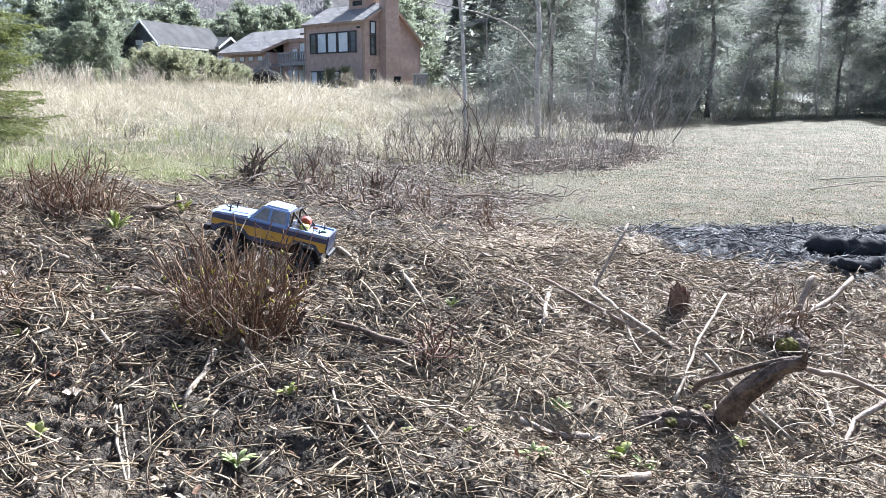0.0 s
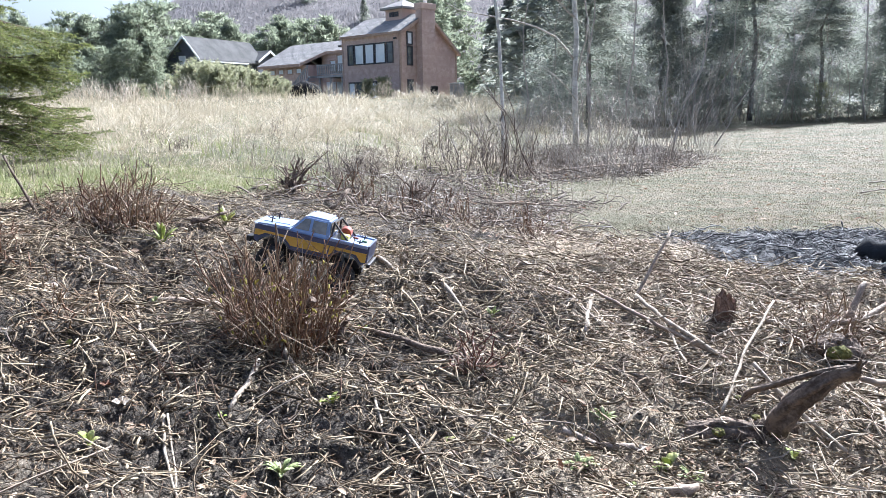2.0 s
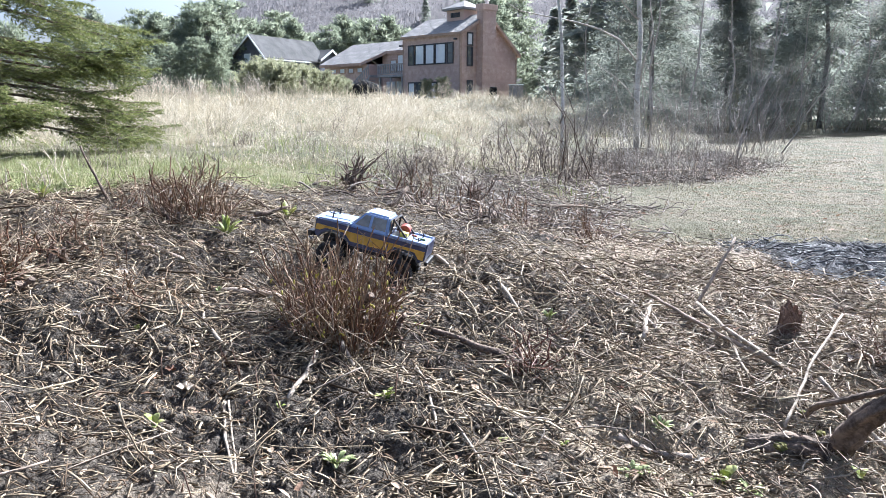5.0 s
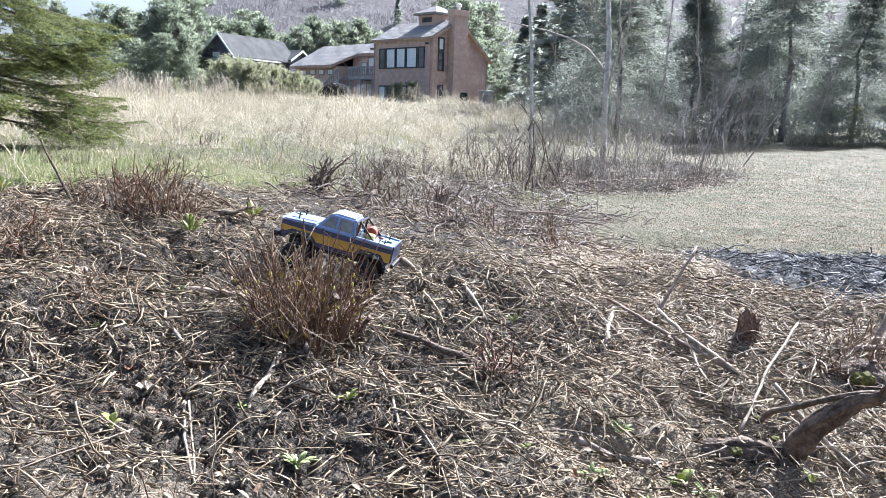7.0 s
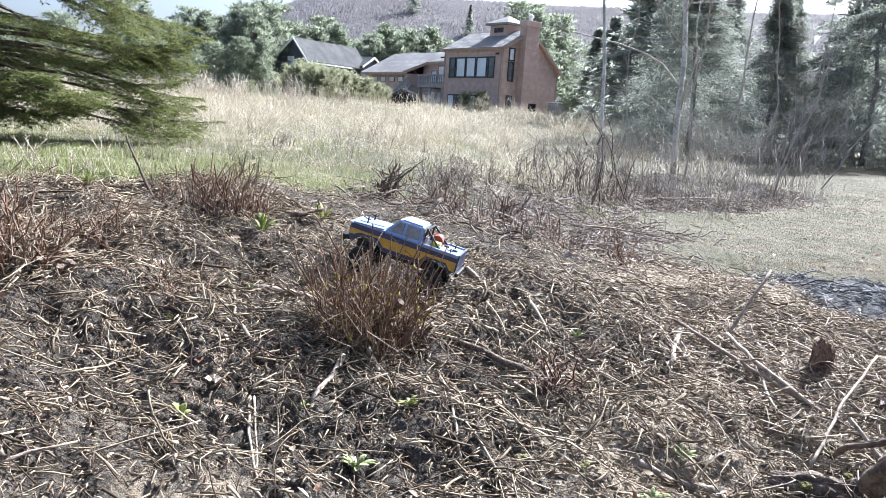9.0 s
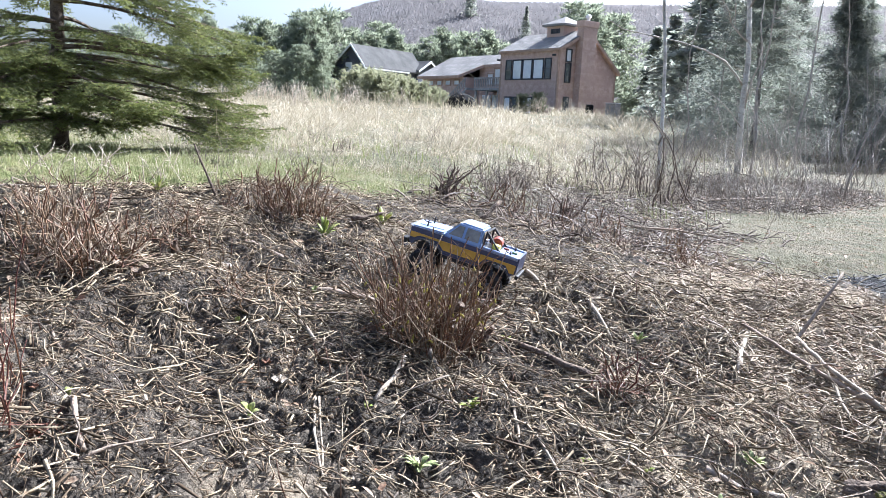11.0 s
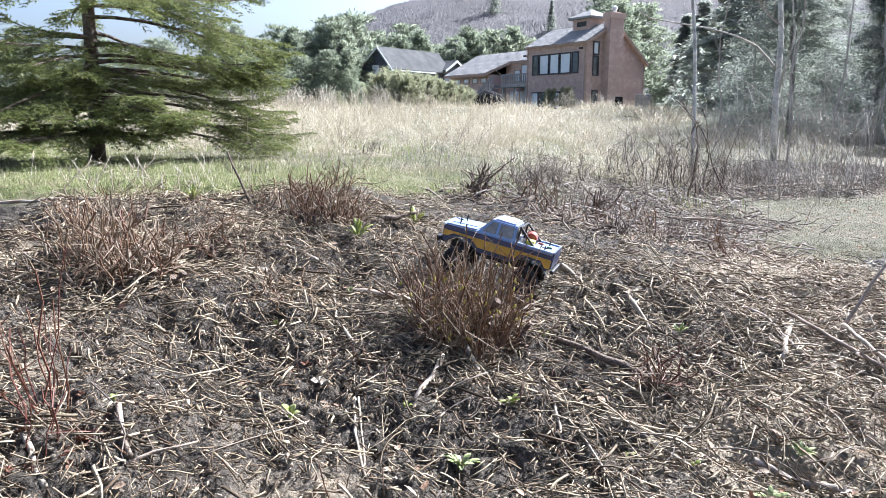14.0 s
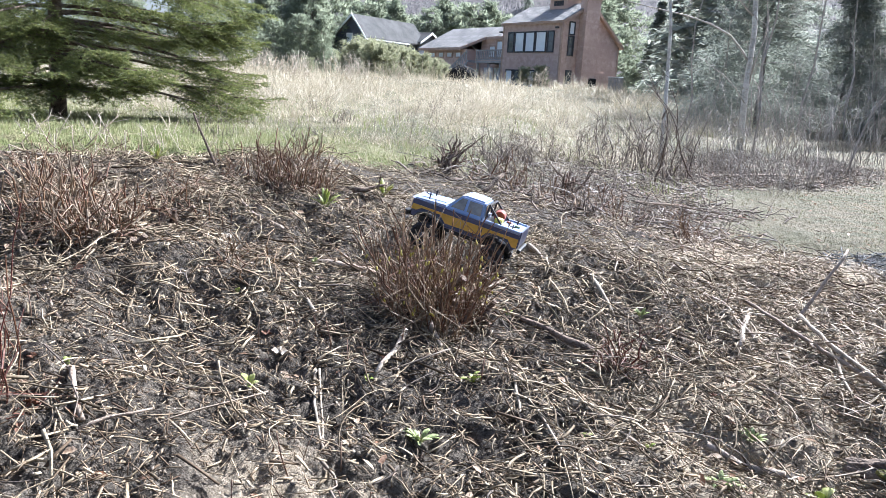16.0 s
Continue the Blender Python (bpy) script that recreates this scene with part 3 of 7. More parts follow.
    siding(bm, (0.75, 1.9), (0.75, 3.5), 0, 7.85)
    siding(bm, (0.03, 1.9), (0.75, 1.9), 0, 7.85)
    siding(bm, (0.75, 3.5), (0.03, 3.5), 0, 7.85)
    part("chimney_siding", bm, M_SHINGLE, ch)
    bm = box(-0.05, 0.85, 1.8, 3.6, 7.75, 8.25, 0.04)
    part("chimney_crown", bm, M_SHINGLE, ch)
    bm = bmesh.new()
    add_tube(bm, [(0.4, 2.7, 8.2), (0.4, 2.7, 8.5), (0.4, 2.7, 8.55), (0.4, 2.7, 8.72), (0.4, 2.7, 8.85)], [0.16, 0.16, 0.27, 0.24, 0.05], 10)
    part("chimney_cowl", bm, M_WHITE, ch)
    # cupola on the ridge
    cu = part("cupola", box(-3.95, -1.8, 2.1, 4.3, 6.3, 8.1), M_SHINGLE, h)
    bm = bmesh.new()
    ring = [(-4.3, 1.75, 8.02), (-1.45, 1.75, 8.02), (-1.45, 4.65, 8.02), (-4.3, 4.65, 8.02)]
    vs = [bm.verts.new(v) for v in ring]
    hi = [bm.verts.new((x, y, 8.2)) for x, y, z in ring]
    tip = bm.verts.new((-2.85, 3.2, 8.95))
    bm.faces.new(vs[::-1])
    for i in range(4):
        bm.faces.new((vs[i], vs[(i + 1) % 4], hi[(i + 1) % 4], hi[i]))
        bm.faces.new((hi[i], hi[(i + 1) % 4], tip))
    part("cupola_roof", bm, M_ROOF, cu)
    for k in range(4):
        part("louvre", box(-3.4 + k * 0.3, -3.18 + k * 0.3, 2.03, 2.13, 7.4, 7.8), M_FRAME, cu)
    # wing
    wl, wr = -20.9, -7.5
    part("wing_wall", box(wl, -13.6, 0.35, 8.0, 0, 3.75), M_SHINGLE, h)
    part("wing_wall", box(-13.6, wr, 2.3, 8.0, 0, 5.0), M_SHINGLE, h)
    bm = bmesh.new()
    siding(bm, (wl, 0.35), (-13.6, 0.35), 0, 3.6)
    siding(bm, (-13.6, 2.3), (wr, 2.3), 0, 4.95)
    part("wing_siding", bm, M_SHINGLE, h)
    s = 2.3 / 4.4
    wf = part("wing_roof", slab([(wl - .3, -0.2, 3.85), (-13.9, -0.2, 3.85), (-12.6, 2.0, 3.85 + s * 2.2), (wr - .02, 2.0, 3.85 + s * 2.2), (wr - .02, 4.2, 6.15), (wl - .3, 4.2, 6.15)], 0.26), M_TRIM, h)
    bm = bmesh.new()
    up = Vector((0, 4.4, 2.3)).normalized()
    full = math.hypot(4.4, 2.3)
    n = 18
    for k in range(n):
        a, b = k * full / n, (k + 1) * full / n
        ya = -0.2 + up.y * a
        right = -13.9 + min(max(ya + 0.2, 0), 2.2) * 0.59 if ya < 2.0 else wr - .02
        pts = [(wl - .32, a, 0.018), (right, a, 0.018), (right, b, 0.006), (wl - .32, b, 0.006), (wl - .32, a, 0.0), (right, a, 0.0)]
        vs = [bm.verts.new((x, -0.2 + up.y * t, 3.86 + up.z * t + lift)) for x, t, lift in pts]
        bm.faces.new(vs[:4]), bm.faces.new((vs[0], vs[4], vs[5], vs[1]))
    part("roof_shingles", bm, M_ROOF, wf)
    part("wing_roof", slab([(wl - .3, 8.4, 3.7), (wr, 8.4, 3.7), (wr, 4.2, 6.15), (wl - .3, 4.2, 6.15)], 0.2), M_ROOF, h)
    part("wing_gable", slab([(wl + .05, 0.35, 3.6), (wl + .05, 4.2, 5.8), (wl + .05, 8.0, 3.6)], 0.2, (1, 0, 0)), M_SHINGLE, h)
    window(h, -12.3, -11.3, 2.3, 3.0, 4.2, M_GLASS, frame_mat=M_TRIM)
    window(h, -11.2, -9.9, 2.3, 3.0, 4.65, M_GLASS, frame_mat=M_TRIM)
    window(h, -12.9, -11.5, 2.3, 0.2, 2.1, M_GLASS, frame_mat=M_WHITE)
    window(h, -11.3, -9.9, 2.3, 0.2, 2.1, M_GLASS, frame_mat=M_WHITE)
    for k in range(4):
        window(h, -19.7 + k * 1.5, -18.7 + k * 1.5, 0.35, 2.9, 3.5, M_GLASS, frame_mat=M_TRIM)
    # deck, rail and stair
    d = part("deck", box(-11.4, -7.55, -0.05, 2.25, 2.42, 2.62), M_DECK, h, "grey weathered timber deck")
    for x in (-11.2, -9.5, -7.8):
        part("post", box(x - .09, x + .09, 0.0, 0.18, 0, 2.42), M_DECK, d)
    part("rail", box(-11.4, -7.55, -0.07, 0.05, 3.5, 3.62), M_DECK, d)
    part("rail", box(-11.4, -7.55, -0.05, 0.03, 2.68, 2.76), M_DECK, d)
    bal = box(-0.05, 0.05, -0.04, 0.04, 0, 0.76)
    me = bpy.data.meshes.new("baluster")
    bal.to_mesh(me), bal.free()
    me.materials.append(M_DECK)
    for k in range(15):
        o = part("baluster", me, M_DECK, d)
        o.location = (-11.33 + k * 0.27, -0.01, 2.75)
    st = part("stair", box(-11.7, -11.4, -0.9, 0.2, 2.42, 2.62), M_DECK, h)
    for k in range(12):
        part("tread", box(-11.7 - 0.3 * (k + 1), -11.4 - 0.3 * (k + 1), -0.86, -0.06, 2.3 - 0.19 * (k + 1), 2.36 - 0.19 * (k + 1)), M_DECK, st)
    part("stringer", slab([(-11.6, -0.95, 2.5), (-15.3, -0.95, 0.2), (-15.3, -0.95, -0.1), (-11.6, -0.95, 2.15)], 0.08, (0, 1, 0)), M_DECK, st)
    part("stair_rail", slab([(-11.6, -0.95, 3.6), (-15.3, -0.95, 1.25), (-15.3, -0.95, 1.13), (-11.6, -0.95, 3.48)], 0.08, (0, 1, 0)), M_DECK, st)
    for k in range(13):
        o = part("baluster", me, M_DECK, st)
        o.location = (-11.7 - 0.29 * k, -0.91, 2.62 - 0.184 * k)
        o.scale = (1, 1, 1.2)
    return h


def grey_house():
    g = thing("house", pose(-33.7, 85.9, 1.4, 0, 0, 68.9), "dark blue-grey house with pale roof and white trim", "house")
    # local x runs along the ridge away from the viewer, y to the left
    L, W, E, R = 11.0, 1.75, 5.55, 7.54
    W2, E2 = 4.2, 3.9
    bm = bmesh.new()
    prof = [(-W, -1), (-W, E), (0, R), (W2, E2), (W2, -1)]
    a = [bm.verts.new((0, y, z)) for y, z in prof]
    b = [bm.verts.new((L, y, z)) for y, z in prof]
    bm.faces.new(a), bm.faces.new(b[::-1])
    for i in range(5):
        bm.faces.new((a[i], b[i], b[(i + 1) % 5], a[(i + 1) % 5]))
    part("wall", bm, M_SLATE, g)
    for ye, ze in ((-W, E), (W2, E2)):
        k = 1 + 0.6 / abs(ye)
        yo, zo = ye * k, R + (ze - R) * k
        part("roof", slab([(-0.5, 0, R + .15), (L + .5, 0, R + .15), (L + .5, yo, zo + .15), (-0.5, yo, zo + .15)], 0.16), M_METALROOF, g)
        part("bargeboard", slab([(-0.58, 0, R + .17), (-0.58, yo * 1.01, zo + .17), (-0.58, yo * 1.01, zo - .1), (-0.58, 0, R - .1)], 0.07, (1, 0, 0)), M_WHITE, g)
    part("gutter", box(-0.5, 8.0, -W - .70, -W - .58, E - .80, E - .64), M_WHITE, g)
    part("downpipe", box(-0.12, 0.03, -W - .2, -W - .08, -1, E - .5), M_WHITE, g)
    part("gutter_elbow", slab([(-0.1, -W - .6, E - .75), (-0.1, -W - .15, E - 1.1), (-0.1, -W - .15, E - 1.25), (-0.1, -W - .6, E - .9)], 0.1, (1, 0, 0)), M_WHITE, g)
    # white framed door and window on the gable wall, facing the drive
    for y0, y1, z0, z1 in ((-1.55, -0.15, 2.6, 4.3), (0.15, 1.15, 4.2, 5.5)):
        fr = part("window", box(-0.10, -0.02, y0, y1, z0, z1), M_WHITE, g)
        part("pane", box(-0.13, -0.105, y0 + .15, y1 - .15, z0 + .15, z1 - .15), M_GLASS, fr)
    # cross gable at the far end
    xl, xr, ye, zl, zr = 9.7, 12.2, -2.6, 5.25, 6.63
    bm = bmesh.new()
    prof = [(xl + .3, -1), (xl + .3, zl), (xr, zr - .1), (2 * xr - xl - .3, zl), (2 * xr - xl - .3, -1)]
    a = [bm.verts.new((x, ye + .35, z)) for x, z in prof]
    b = [bm.verts.new((x, 0, z)) for x, z in prof]
    bm.faces.new(a), bm.faces.new(b[::-1])
    for i in range(5):
        bm.faces.new((a[i], b[i], b[(i + 1) % 5], a[(i + 1) % 5]))
    part("side_wing", bm, M_SLATE, g)
    for xe in (xl, 2 * xr - xl):
        part("side_roof", slab([(xe, ye, zl + .05), (xr, ye, zr + .05), (xr, 0, zr + .05), (xe, 0, zl + .05)], 0.16), M_METALROOF, g)
        part("bargeboard", slab([(xe, ye - .06, zl + .06), (xr, ye - .06, zr + .06), (xr, ye - .06, zr - .25), (xe, ye - .06, zl - .22)], 0.05, (0, 1, 0)), M_WHITE, g)
    return g


brown_house()
grey_house()
tr = thing("covered_trailer", pose(-13.7, 58.4, 1.46, 0, 0, 8), "low load under a black tarpaulin", "trailer")
bm = bmesh.new()
bmesh.ops.create_icosphere(bm, subdivisions=3, radius=1.0, matrix=Matrix.Diagonal((1.45, 0.9, 1.5, 1)))
for v in bm.verts:
    v.co += v.normal * 0.12 * noise.noise(v.co * 2.5)
    v.co.z = max(v.co.z, -0.1)
part("tarpaulin", bm, M_TARP, tr)
ac = thing("heat_pump", pose(-2.1, 66.9, 1.45, 0, 0, -40), "small pale outdoor unit beside the house wall", "heat pump")
part("casing", box(-0.55, 0.55, -0.35, 0.35, 0, 1.35, 0.03), M_DECK, ac)
part("lid", box(-0.58, 0.58, -0.38, 0.38, 1.36, 1.42, 0.02), M_WHITE, ac)
grill = thing("covered_grill", pose(-4.3, 65.6, 1.45, 0, 0, 10), "dark covered grill standing by the gable wall", "grill")
part("cover", box(-0.6, 0.6, -0.3, 0.3, 0, 1.15, 0.12), M_TARP, grill)


# ---- far and middle trees ----
def crown_arrays(rng, tall, wide, low, whorls, limbs, sprigs, size, droop=0.25, ragged=0.35, taper=1.0, inner=0.03):
    """Foliage of a conifer: limbs in whorls, each hung with slender tufts."""
    tri = []
    for w in range(whorls):
        t = (w + rng.uniform(0, 0.8)) / whorls
        z = low + (tall - low) * t
        reach = wide * max(0.08, (1 - t) ** taper) * (1 + ragged * rng.uniform(-1, 0.6))
        for k in range(limbs):
            ang = rng.uniform(0, 6.283)
            r = reach * rng.uniform(0.55, 1.1)
            d = np.array([math.cos(ang), math.sin(ang), 0])
            s = np.sqrt(rng.uniform(inner, 1.0, sprigs))
            base = d * (r * s)[:, None] + np.array([0, 0, 1.0]) * (z + 0.25 * r * s - droop * r * s * s * 2)[:, None]
            base += rng.normal(0, 0.05 * wide, (sprigs, 3)) * [1, 1, 0.75]
            way = d * 0.8 + rng.normal(0, 0.55, (sprigs, 3)) - [0, 0, droop]
            way /= np.linalg.norm(way, axis=1, keepdims=True)
            side = np.cross(way, rng.normal(0, 0.5, (sprigs, 3)) + [0, 0, 1.0])
            side /= np.linalg.norm(side, axis=1, keepdims=True) + 1e-6
            ln = size * rng.uniform(0.6, 1.5, (sprigs, 1))
            wd = ln * rng.uniform(0.12, 0.27, (sprigs, 1))
            tri.append(np.stack([base - side * wd, base + side * wd, base + way * ln], 1))
    v = np.concatenate(tri).reshape(-1, 3)
    f = np.arange(len(v)).reshape(-1, 3)
    return v, f


def conifer(rng, tall, wide, low, whorls, limbs, sprigs, size, material, name, label, droop=0.25, taper=1.0, ragged=0.35, inner=0.03):
    t = thing(name, Matrix.Identity(4), label, "tree", kind="")
    bm = bmesh.new()
    pts = [Vector((rng.uniform(-.05, .05) * i, rng.uniform(-.05, .05) * i, tall * i / 6)) for i in range(7)]
    rad = [tall * 0.0075 * (1 - 0.93 * i / 6) for i in range(7)]
    add_tube(bm, pts, rad, 8)
    part("trunk", bm, M_GREYBARK, t, smooth=True)
    v, f = crown_arrays(rng, tall, wide, low, whorls, limbs, sprigs, size, droop, ragged, taper, inner)
    part("crown", mesh_of("crown", v, f, material), material, t)
    return t


trng = np.random.RandomState(11)
FIRS = [conifer(trng, 11, 3.0, 0.3, 30, 12, 170, 0.085, M_FIR, "fir_tree", "tall conifer with haze-pale foliage and drooping branches at the forest edge", 0.3),
        conifer(trng, 9, 2.9, 0.2, 28, 12, 170, 0.085, M_FIR, "fir_tree", "tall conifer with haze-pale foliage and drooping branches at the forest edge", 0.35),
        conifer(trng, 12.5, 3.4, 0.5, 32, 12, 170, 0.09, M_FIR, "fir_tree", "tall conifer with haze-pale foliage and drooping branches at the forest edge", 0.25)]
FAR_FIRS = [conifer(trng, 13, 3.4, 0.6, 24, 9, 36, 0.40, M_FIR, "fir_tree", "tall conifer with haze-pale foliage deeper in the forest", 0.25)]


def pine(rng, tall, wide, tufts, sprigs, size, lean, name, label):
    """A bushy pine: needle tufts at the ends of boughs, uneven in outline and with gaps between."""
    t = thing(name, Matrix.Identity(4), label, "tree")
    bm = bmesh.new()
    add_tube(bm, [Vector((0.1 * math.sin(i), 0.1 * math.cos(2 * i), tall * i / 6)) for i in range(7)], [tall * 0.014 * (1 - 0.93 * i / 6) for i in range(7)], 8)
    part("trunk", bm, M_GREYBARK, t, smooth=True)
    h = 0.97 * rng.uniform(0.03, 1.0, tufts) ** 1.5
    ang = rng.uniform(0, 6.283, tufts)
    lobes = 1 + 0.28 * np.sin(3 * ang + 9 * h) + 0.2 * np.sin(5 * ang - 14 * h + 1)
    out = wide * np.clip(1.02 - h, 0.03, 1) ** lean * lobes * np.sqrt(rng.uniform(0.12, 1.0, tufts))
    c = np.stack([np.cos(ang) * out, np.sin(ang) * out, tall * h - 0.12 * out], 1)
    bough = bmesh.new()
    for k in range(0, tufts, 4):
        q = Vector(c[k])
        add_tube(bough, [Vector((0, 0, max(0.2, q.z - 0.25 * out[k]))), q], [0.035, 0.01], 4)
    part("branchwork", bough, M_GREYBARK, t)["kind"] = "stuff"
    k = np.repeat(np.arange(tufts), sprigs)
    m = len(k)
    way = rng.normal(0, 0.6, (m, 3)) + np.stack([np.cos(ang[k]) * 0.5, np.sin(ang[k]) * 0.5, np.full(m, 0.35)], 1)
    way /= np.linalg.norm(way, axis=1, keepdims=True)
    foot = c[k] + rng.normal(0, 0.16, (m, 3)) * [1.5, 1.5, 0.7]
    side = np.cross(way, rng.normal(0, 1, (m, 3)))
    side /= np.linalg.norm(side, axis=1, keepdims=True)
    ln = size * rng.uniform(0.6, 1.4, (m, 1))
    tri = np.stack([foot - side * ln * 0.2, foot + side * ln * 0.2, foot + way * ln], 1).reshape(-1, 3)
    part("crown", mesh_of("crown", tri, np.arange(len(tri)).reshape(-1, 3), M_PINE), M_PINE, t)
    return t


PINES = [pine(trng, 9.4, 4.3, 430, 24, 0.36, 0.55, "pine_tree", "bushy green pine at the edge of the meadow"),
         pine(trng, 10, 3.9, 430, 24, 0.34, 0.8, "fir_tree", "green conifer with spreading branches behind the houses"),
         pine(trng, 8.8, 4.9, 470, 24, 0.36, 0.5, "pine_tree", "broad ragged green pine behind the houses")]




def stand(kinds, spots, group, rng, tall=1.0):
    first = set()
    for i, (x, y, s) in enumerate(spots):
        k = kinds[i % len(kinds)]
        m = Matrix.Translation(on(x, y, -0.05)) @ Matrix.Rotation(rng.uniform(0, 6.28), 4, "Z") @ Matrix.Diagonal((s * rng.uniform(.9, 1.15), s * rng.uniform(.9, 1.15), s * tall, 1))
        if id(k) in first:
            o = copy_thing(k, m)
            o.matrix_basis = m
        else:
            first.add(id(k))
            k.matrix_basis = m
            o = k
        o["group"] = group


srng = random.Random(4)
# forest edge on the right
forest = [(3.4, 24, .95), (6.3, 27, 1.0), (9.3, 26.5, 1.05), (12.3, 28, .95), (15.2, 29, 1.0), (18.5, 30, 1.1), (22, 31, 1.0), (26, 32, 1.05), (30, 33, 1.1), (3.6, 30, 1.0), 
          (11.5, 34, 1.2), (27, 40, 1.1), (3.6, 40, 1.1), (38, 30, 1.2), (4.0, 52, 1.1), (5, 56, 1.2),
          (3.0, 80, 1.1), (4.6, 74, 1.2), (5, 70, 1.2), (9, 64, 1.3), (23, 26, 0.8), (29, 27, 0.9), (34, 22, 1.1), (1.5, 90, 1.1)]
forest += [(4.6 + 1.75 * k + srng.uniform(-.5, .5), 26.4 + 0.32 * k + srng.uniform(-1.2, 2.0), srng.uniform(.8, 1.1)) for k in (7, 13)] + [(9.0, 36.5, 1.1), (12.6, 38, 1.1), (16.5, 37, 1.2), (20.5, 38, 1.1), (24.5, 39, 1.2), (6.6, 37, 1.0)]
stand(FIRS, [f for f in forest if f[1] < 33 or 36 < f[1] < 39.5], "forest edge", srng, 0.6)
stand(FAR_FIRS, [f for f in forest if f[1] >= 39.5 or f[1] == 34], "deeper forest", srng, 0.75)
# trees round and behind the houses
behind = [(-46.9, 72.1, 0.84), (-48.5, 78.2, 0.86), (-48.4, 82.9, 0.87), (-50.2, 91.1, 1.05), (-42.9, 81.4, 0.86), (-44.0, 87.6, 0.99), (-40.8, 86.9, 1.07), (-43.6, 96.6, 1.11),
          (-39.0, 89.9, 1.23), (-38.6, 84.6, 0.98), (-41.1, 104.2, 1.02), (-39.9, 106.8, 1.14), (-39.5, 111.2, 1.24), (-35.3, 106.3, 1.04), (-34.3, 110.8, 1.02),
          (-29.3, 103.9, 0.98), (-28.5, 108.3, 1.09), (-27.9, 112.6, 1.2), (-24.5, 107.2, 1.09), (-22.1, 109.8, 1.09), (-20.4, 112.1, 1.08), (-7.6, 94.7, 1.31), (-5.7, 87.8, 1.08),
          (-36.5, 71.2, 0.55), (-34.2, 72.3, 0.57), (-32.3, 73.2, 0.55), (-38.1, 68.1, 0.5), (-40.2, 66.9, 0.48), (-41.0, 64.0, 0.47), (-69.2, 91.8, 1.0), (-74.8, 86.0, 0.95),
          (-79.1, 76.4, 0.9), (-81.2, 68.1, 0.9), (-3.4, 95.9, 1.2)]
stand(PINES, [(x, y, s * 1.14) for x, y, s in behind], "trees behind the houses", srng)
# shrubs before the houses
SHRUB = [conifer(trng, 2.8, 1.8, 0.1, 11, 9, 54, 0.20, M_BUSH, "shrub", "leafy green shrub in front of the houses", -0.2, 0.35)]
stand(SHRUB, [(-20.4, 52.1, 0.85), (-19.3, 51.5, 0.8), (-17.9, 49.9, 0.78), (-17.6, 51.1, 0.8), (-17.5, 53.2, 0.75), (-17.0, 54.4, 0.75), (-16.4, 55.6, 0.7), (-15.8, 56.9, 0.62), (-15.2, 58.0, 0.5), (-21.8, 60, 0.93), (-19.8, 61.5, 0.96), (-23.5, 59, 0.81), (-18.3, 60.5, 0.7), (-17, 63, 0.59), (-9.2, 61.3, 0.55), (-7.9, 61, 0.59), (-24, 52, 0.44), (-20.8, 59, 0.89), (-22.6, 61.5, 1.11), (-16.2, 61, 0.52)], "shrubs", srng)
EDGE = [conifer(trng, 3.4, 2.4, 0.2, 10, 8, 22, 0.17, M_BUSH, "shrub", "sparse yellow-green shrub at the edge of the forest", -0.3, 0.4, 0.7, 0.15)]
stand(EDGE, [(10.9, 24.7, 0.36), (10.7, 34.3, 0.55), (6.1, 25.0, 0.34)], "shrubs at the forest edge", srng)

# wooded hill behind everything
hr = np.random.RandomState(21)
# Angles below -8: woods added as a pale, haze-like backdrop for forest gaps.
ha, hd = np.radians(hr.uniform(-40, 47, 330000)), hr.uniform(160, 430, 330000)
hx, hy = -hd * np.sin(ha), hd * np.cos(ha)
hz = height(hx, hy)
keep = hz > 1.9
hx, hy, hz = hx[keep], hy[keep], hz[keep]
n = len(hx)
crown = hr.uniform(0.7, 1.7, n) * (0.85 + 0.3 * np.sin(hx * 0.11 + 2 * np.sin(hy * 0.05)))
c = np.stack([hx, hy, hz - 0.4 + hr.uniform(0, 1.6, n)], 1)
away = np.stack([hx, hy, 0 * hx], 1) / np.hypot(hx, hy)[:, None]
up = (away * 0.2 + [0, 0, 1.0] + hr.normal(0, 0.12, (n, 3))) * crown[:, None]
sd = np.stack([away[:, 1], -away[:, 0], 0 * hx], 1) * hr.uniform(0.16, 0.42, (n, 1)) + hr.normal(0, 0.06, (n, 3))
hv = np.stack([c - sd, c + sd, c + up], 1).reshape(-1, 3)
stuff("hillside_woods", hv, np.arange(len(hv)).reshape(-1, 3), M_HILLW, "leafless grey-brown woods on a distant hillside, with an added haze-like stretch behind the forest", "woods")
spots = [(-d * math.sin(radians(a)), d * math.cos(radians(a)), s) for a, d, s in ((12.8, 330, 1.3), (8.6, 300, 1.0), (15, 360, .8))]
for x, y, s in spots:
    m = Matrix.Translation(on(x, y, -0.2)) @ Matrix.Diagonal((s, s, s, 1))
    o = copy_thing(FAR_FIRS[0], m)
    o.matrix_basis = m
    tagged(o, "lone dark conifer on the distant hillside", group="hillside conifers")


# ---- meadow ----
def scatter(rng, n, x0, x1, y0, y1, keep):
    x, y = rng.uniform(x0, x1, n), rng.uniform(y0, y1, n)
    k = rng.uniform(0, 1, n) < keep(x, y)
    return x[k], y[k]


def patchy(x, y, size, seed):
    r = np.random.RandomState(seed)
    v = np.zeros_like(x)
    for _ in range(6):
        a, ph, f = r.uniform(0, 6.28), r.uniform(0, 6.28), r.uniform(0.6, 1.7)
        v += np.sin((x * math.cos(a) + y * math.sin(a)) * 6.28 * f / size + ph)
    return 0.5 + v / 7.0


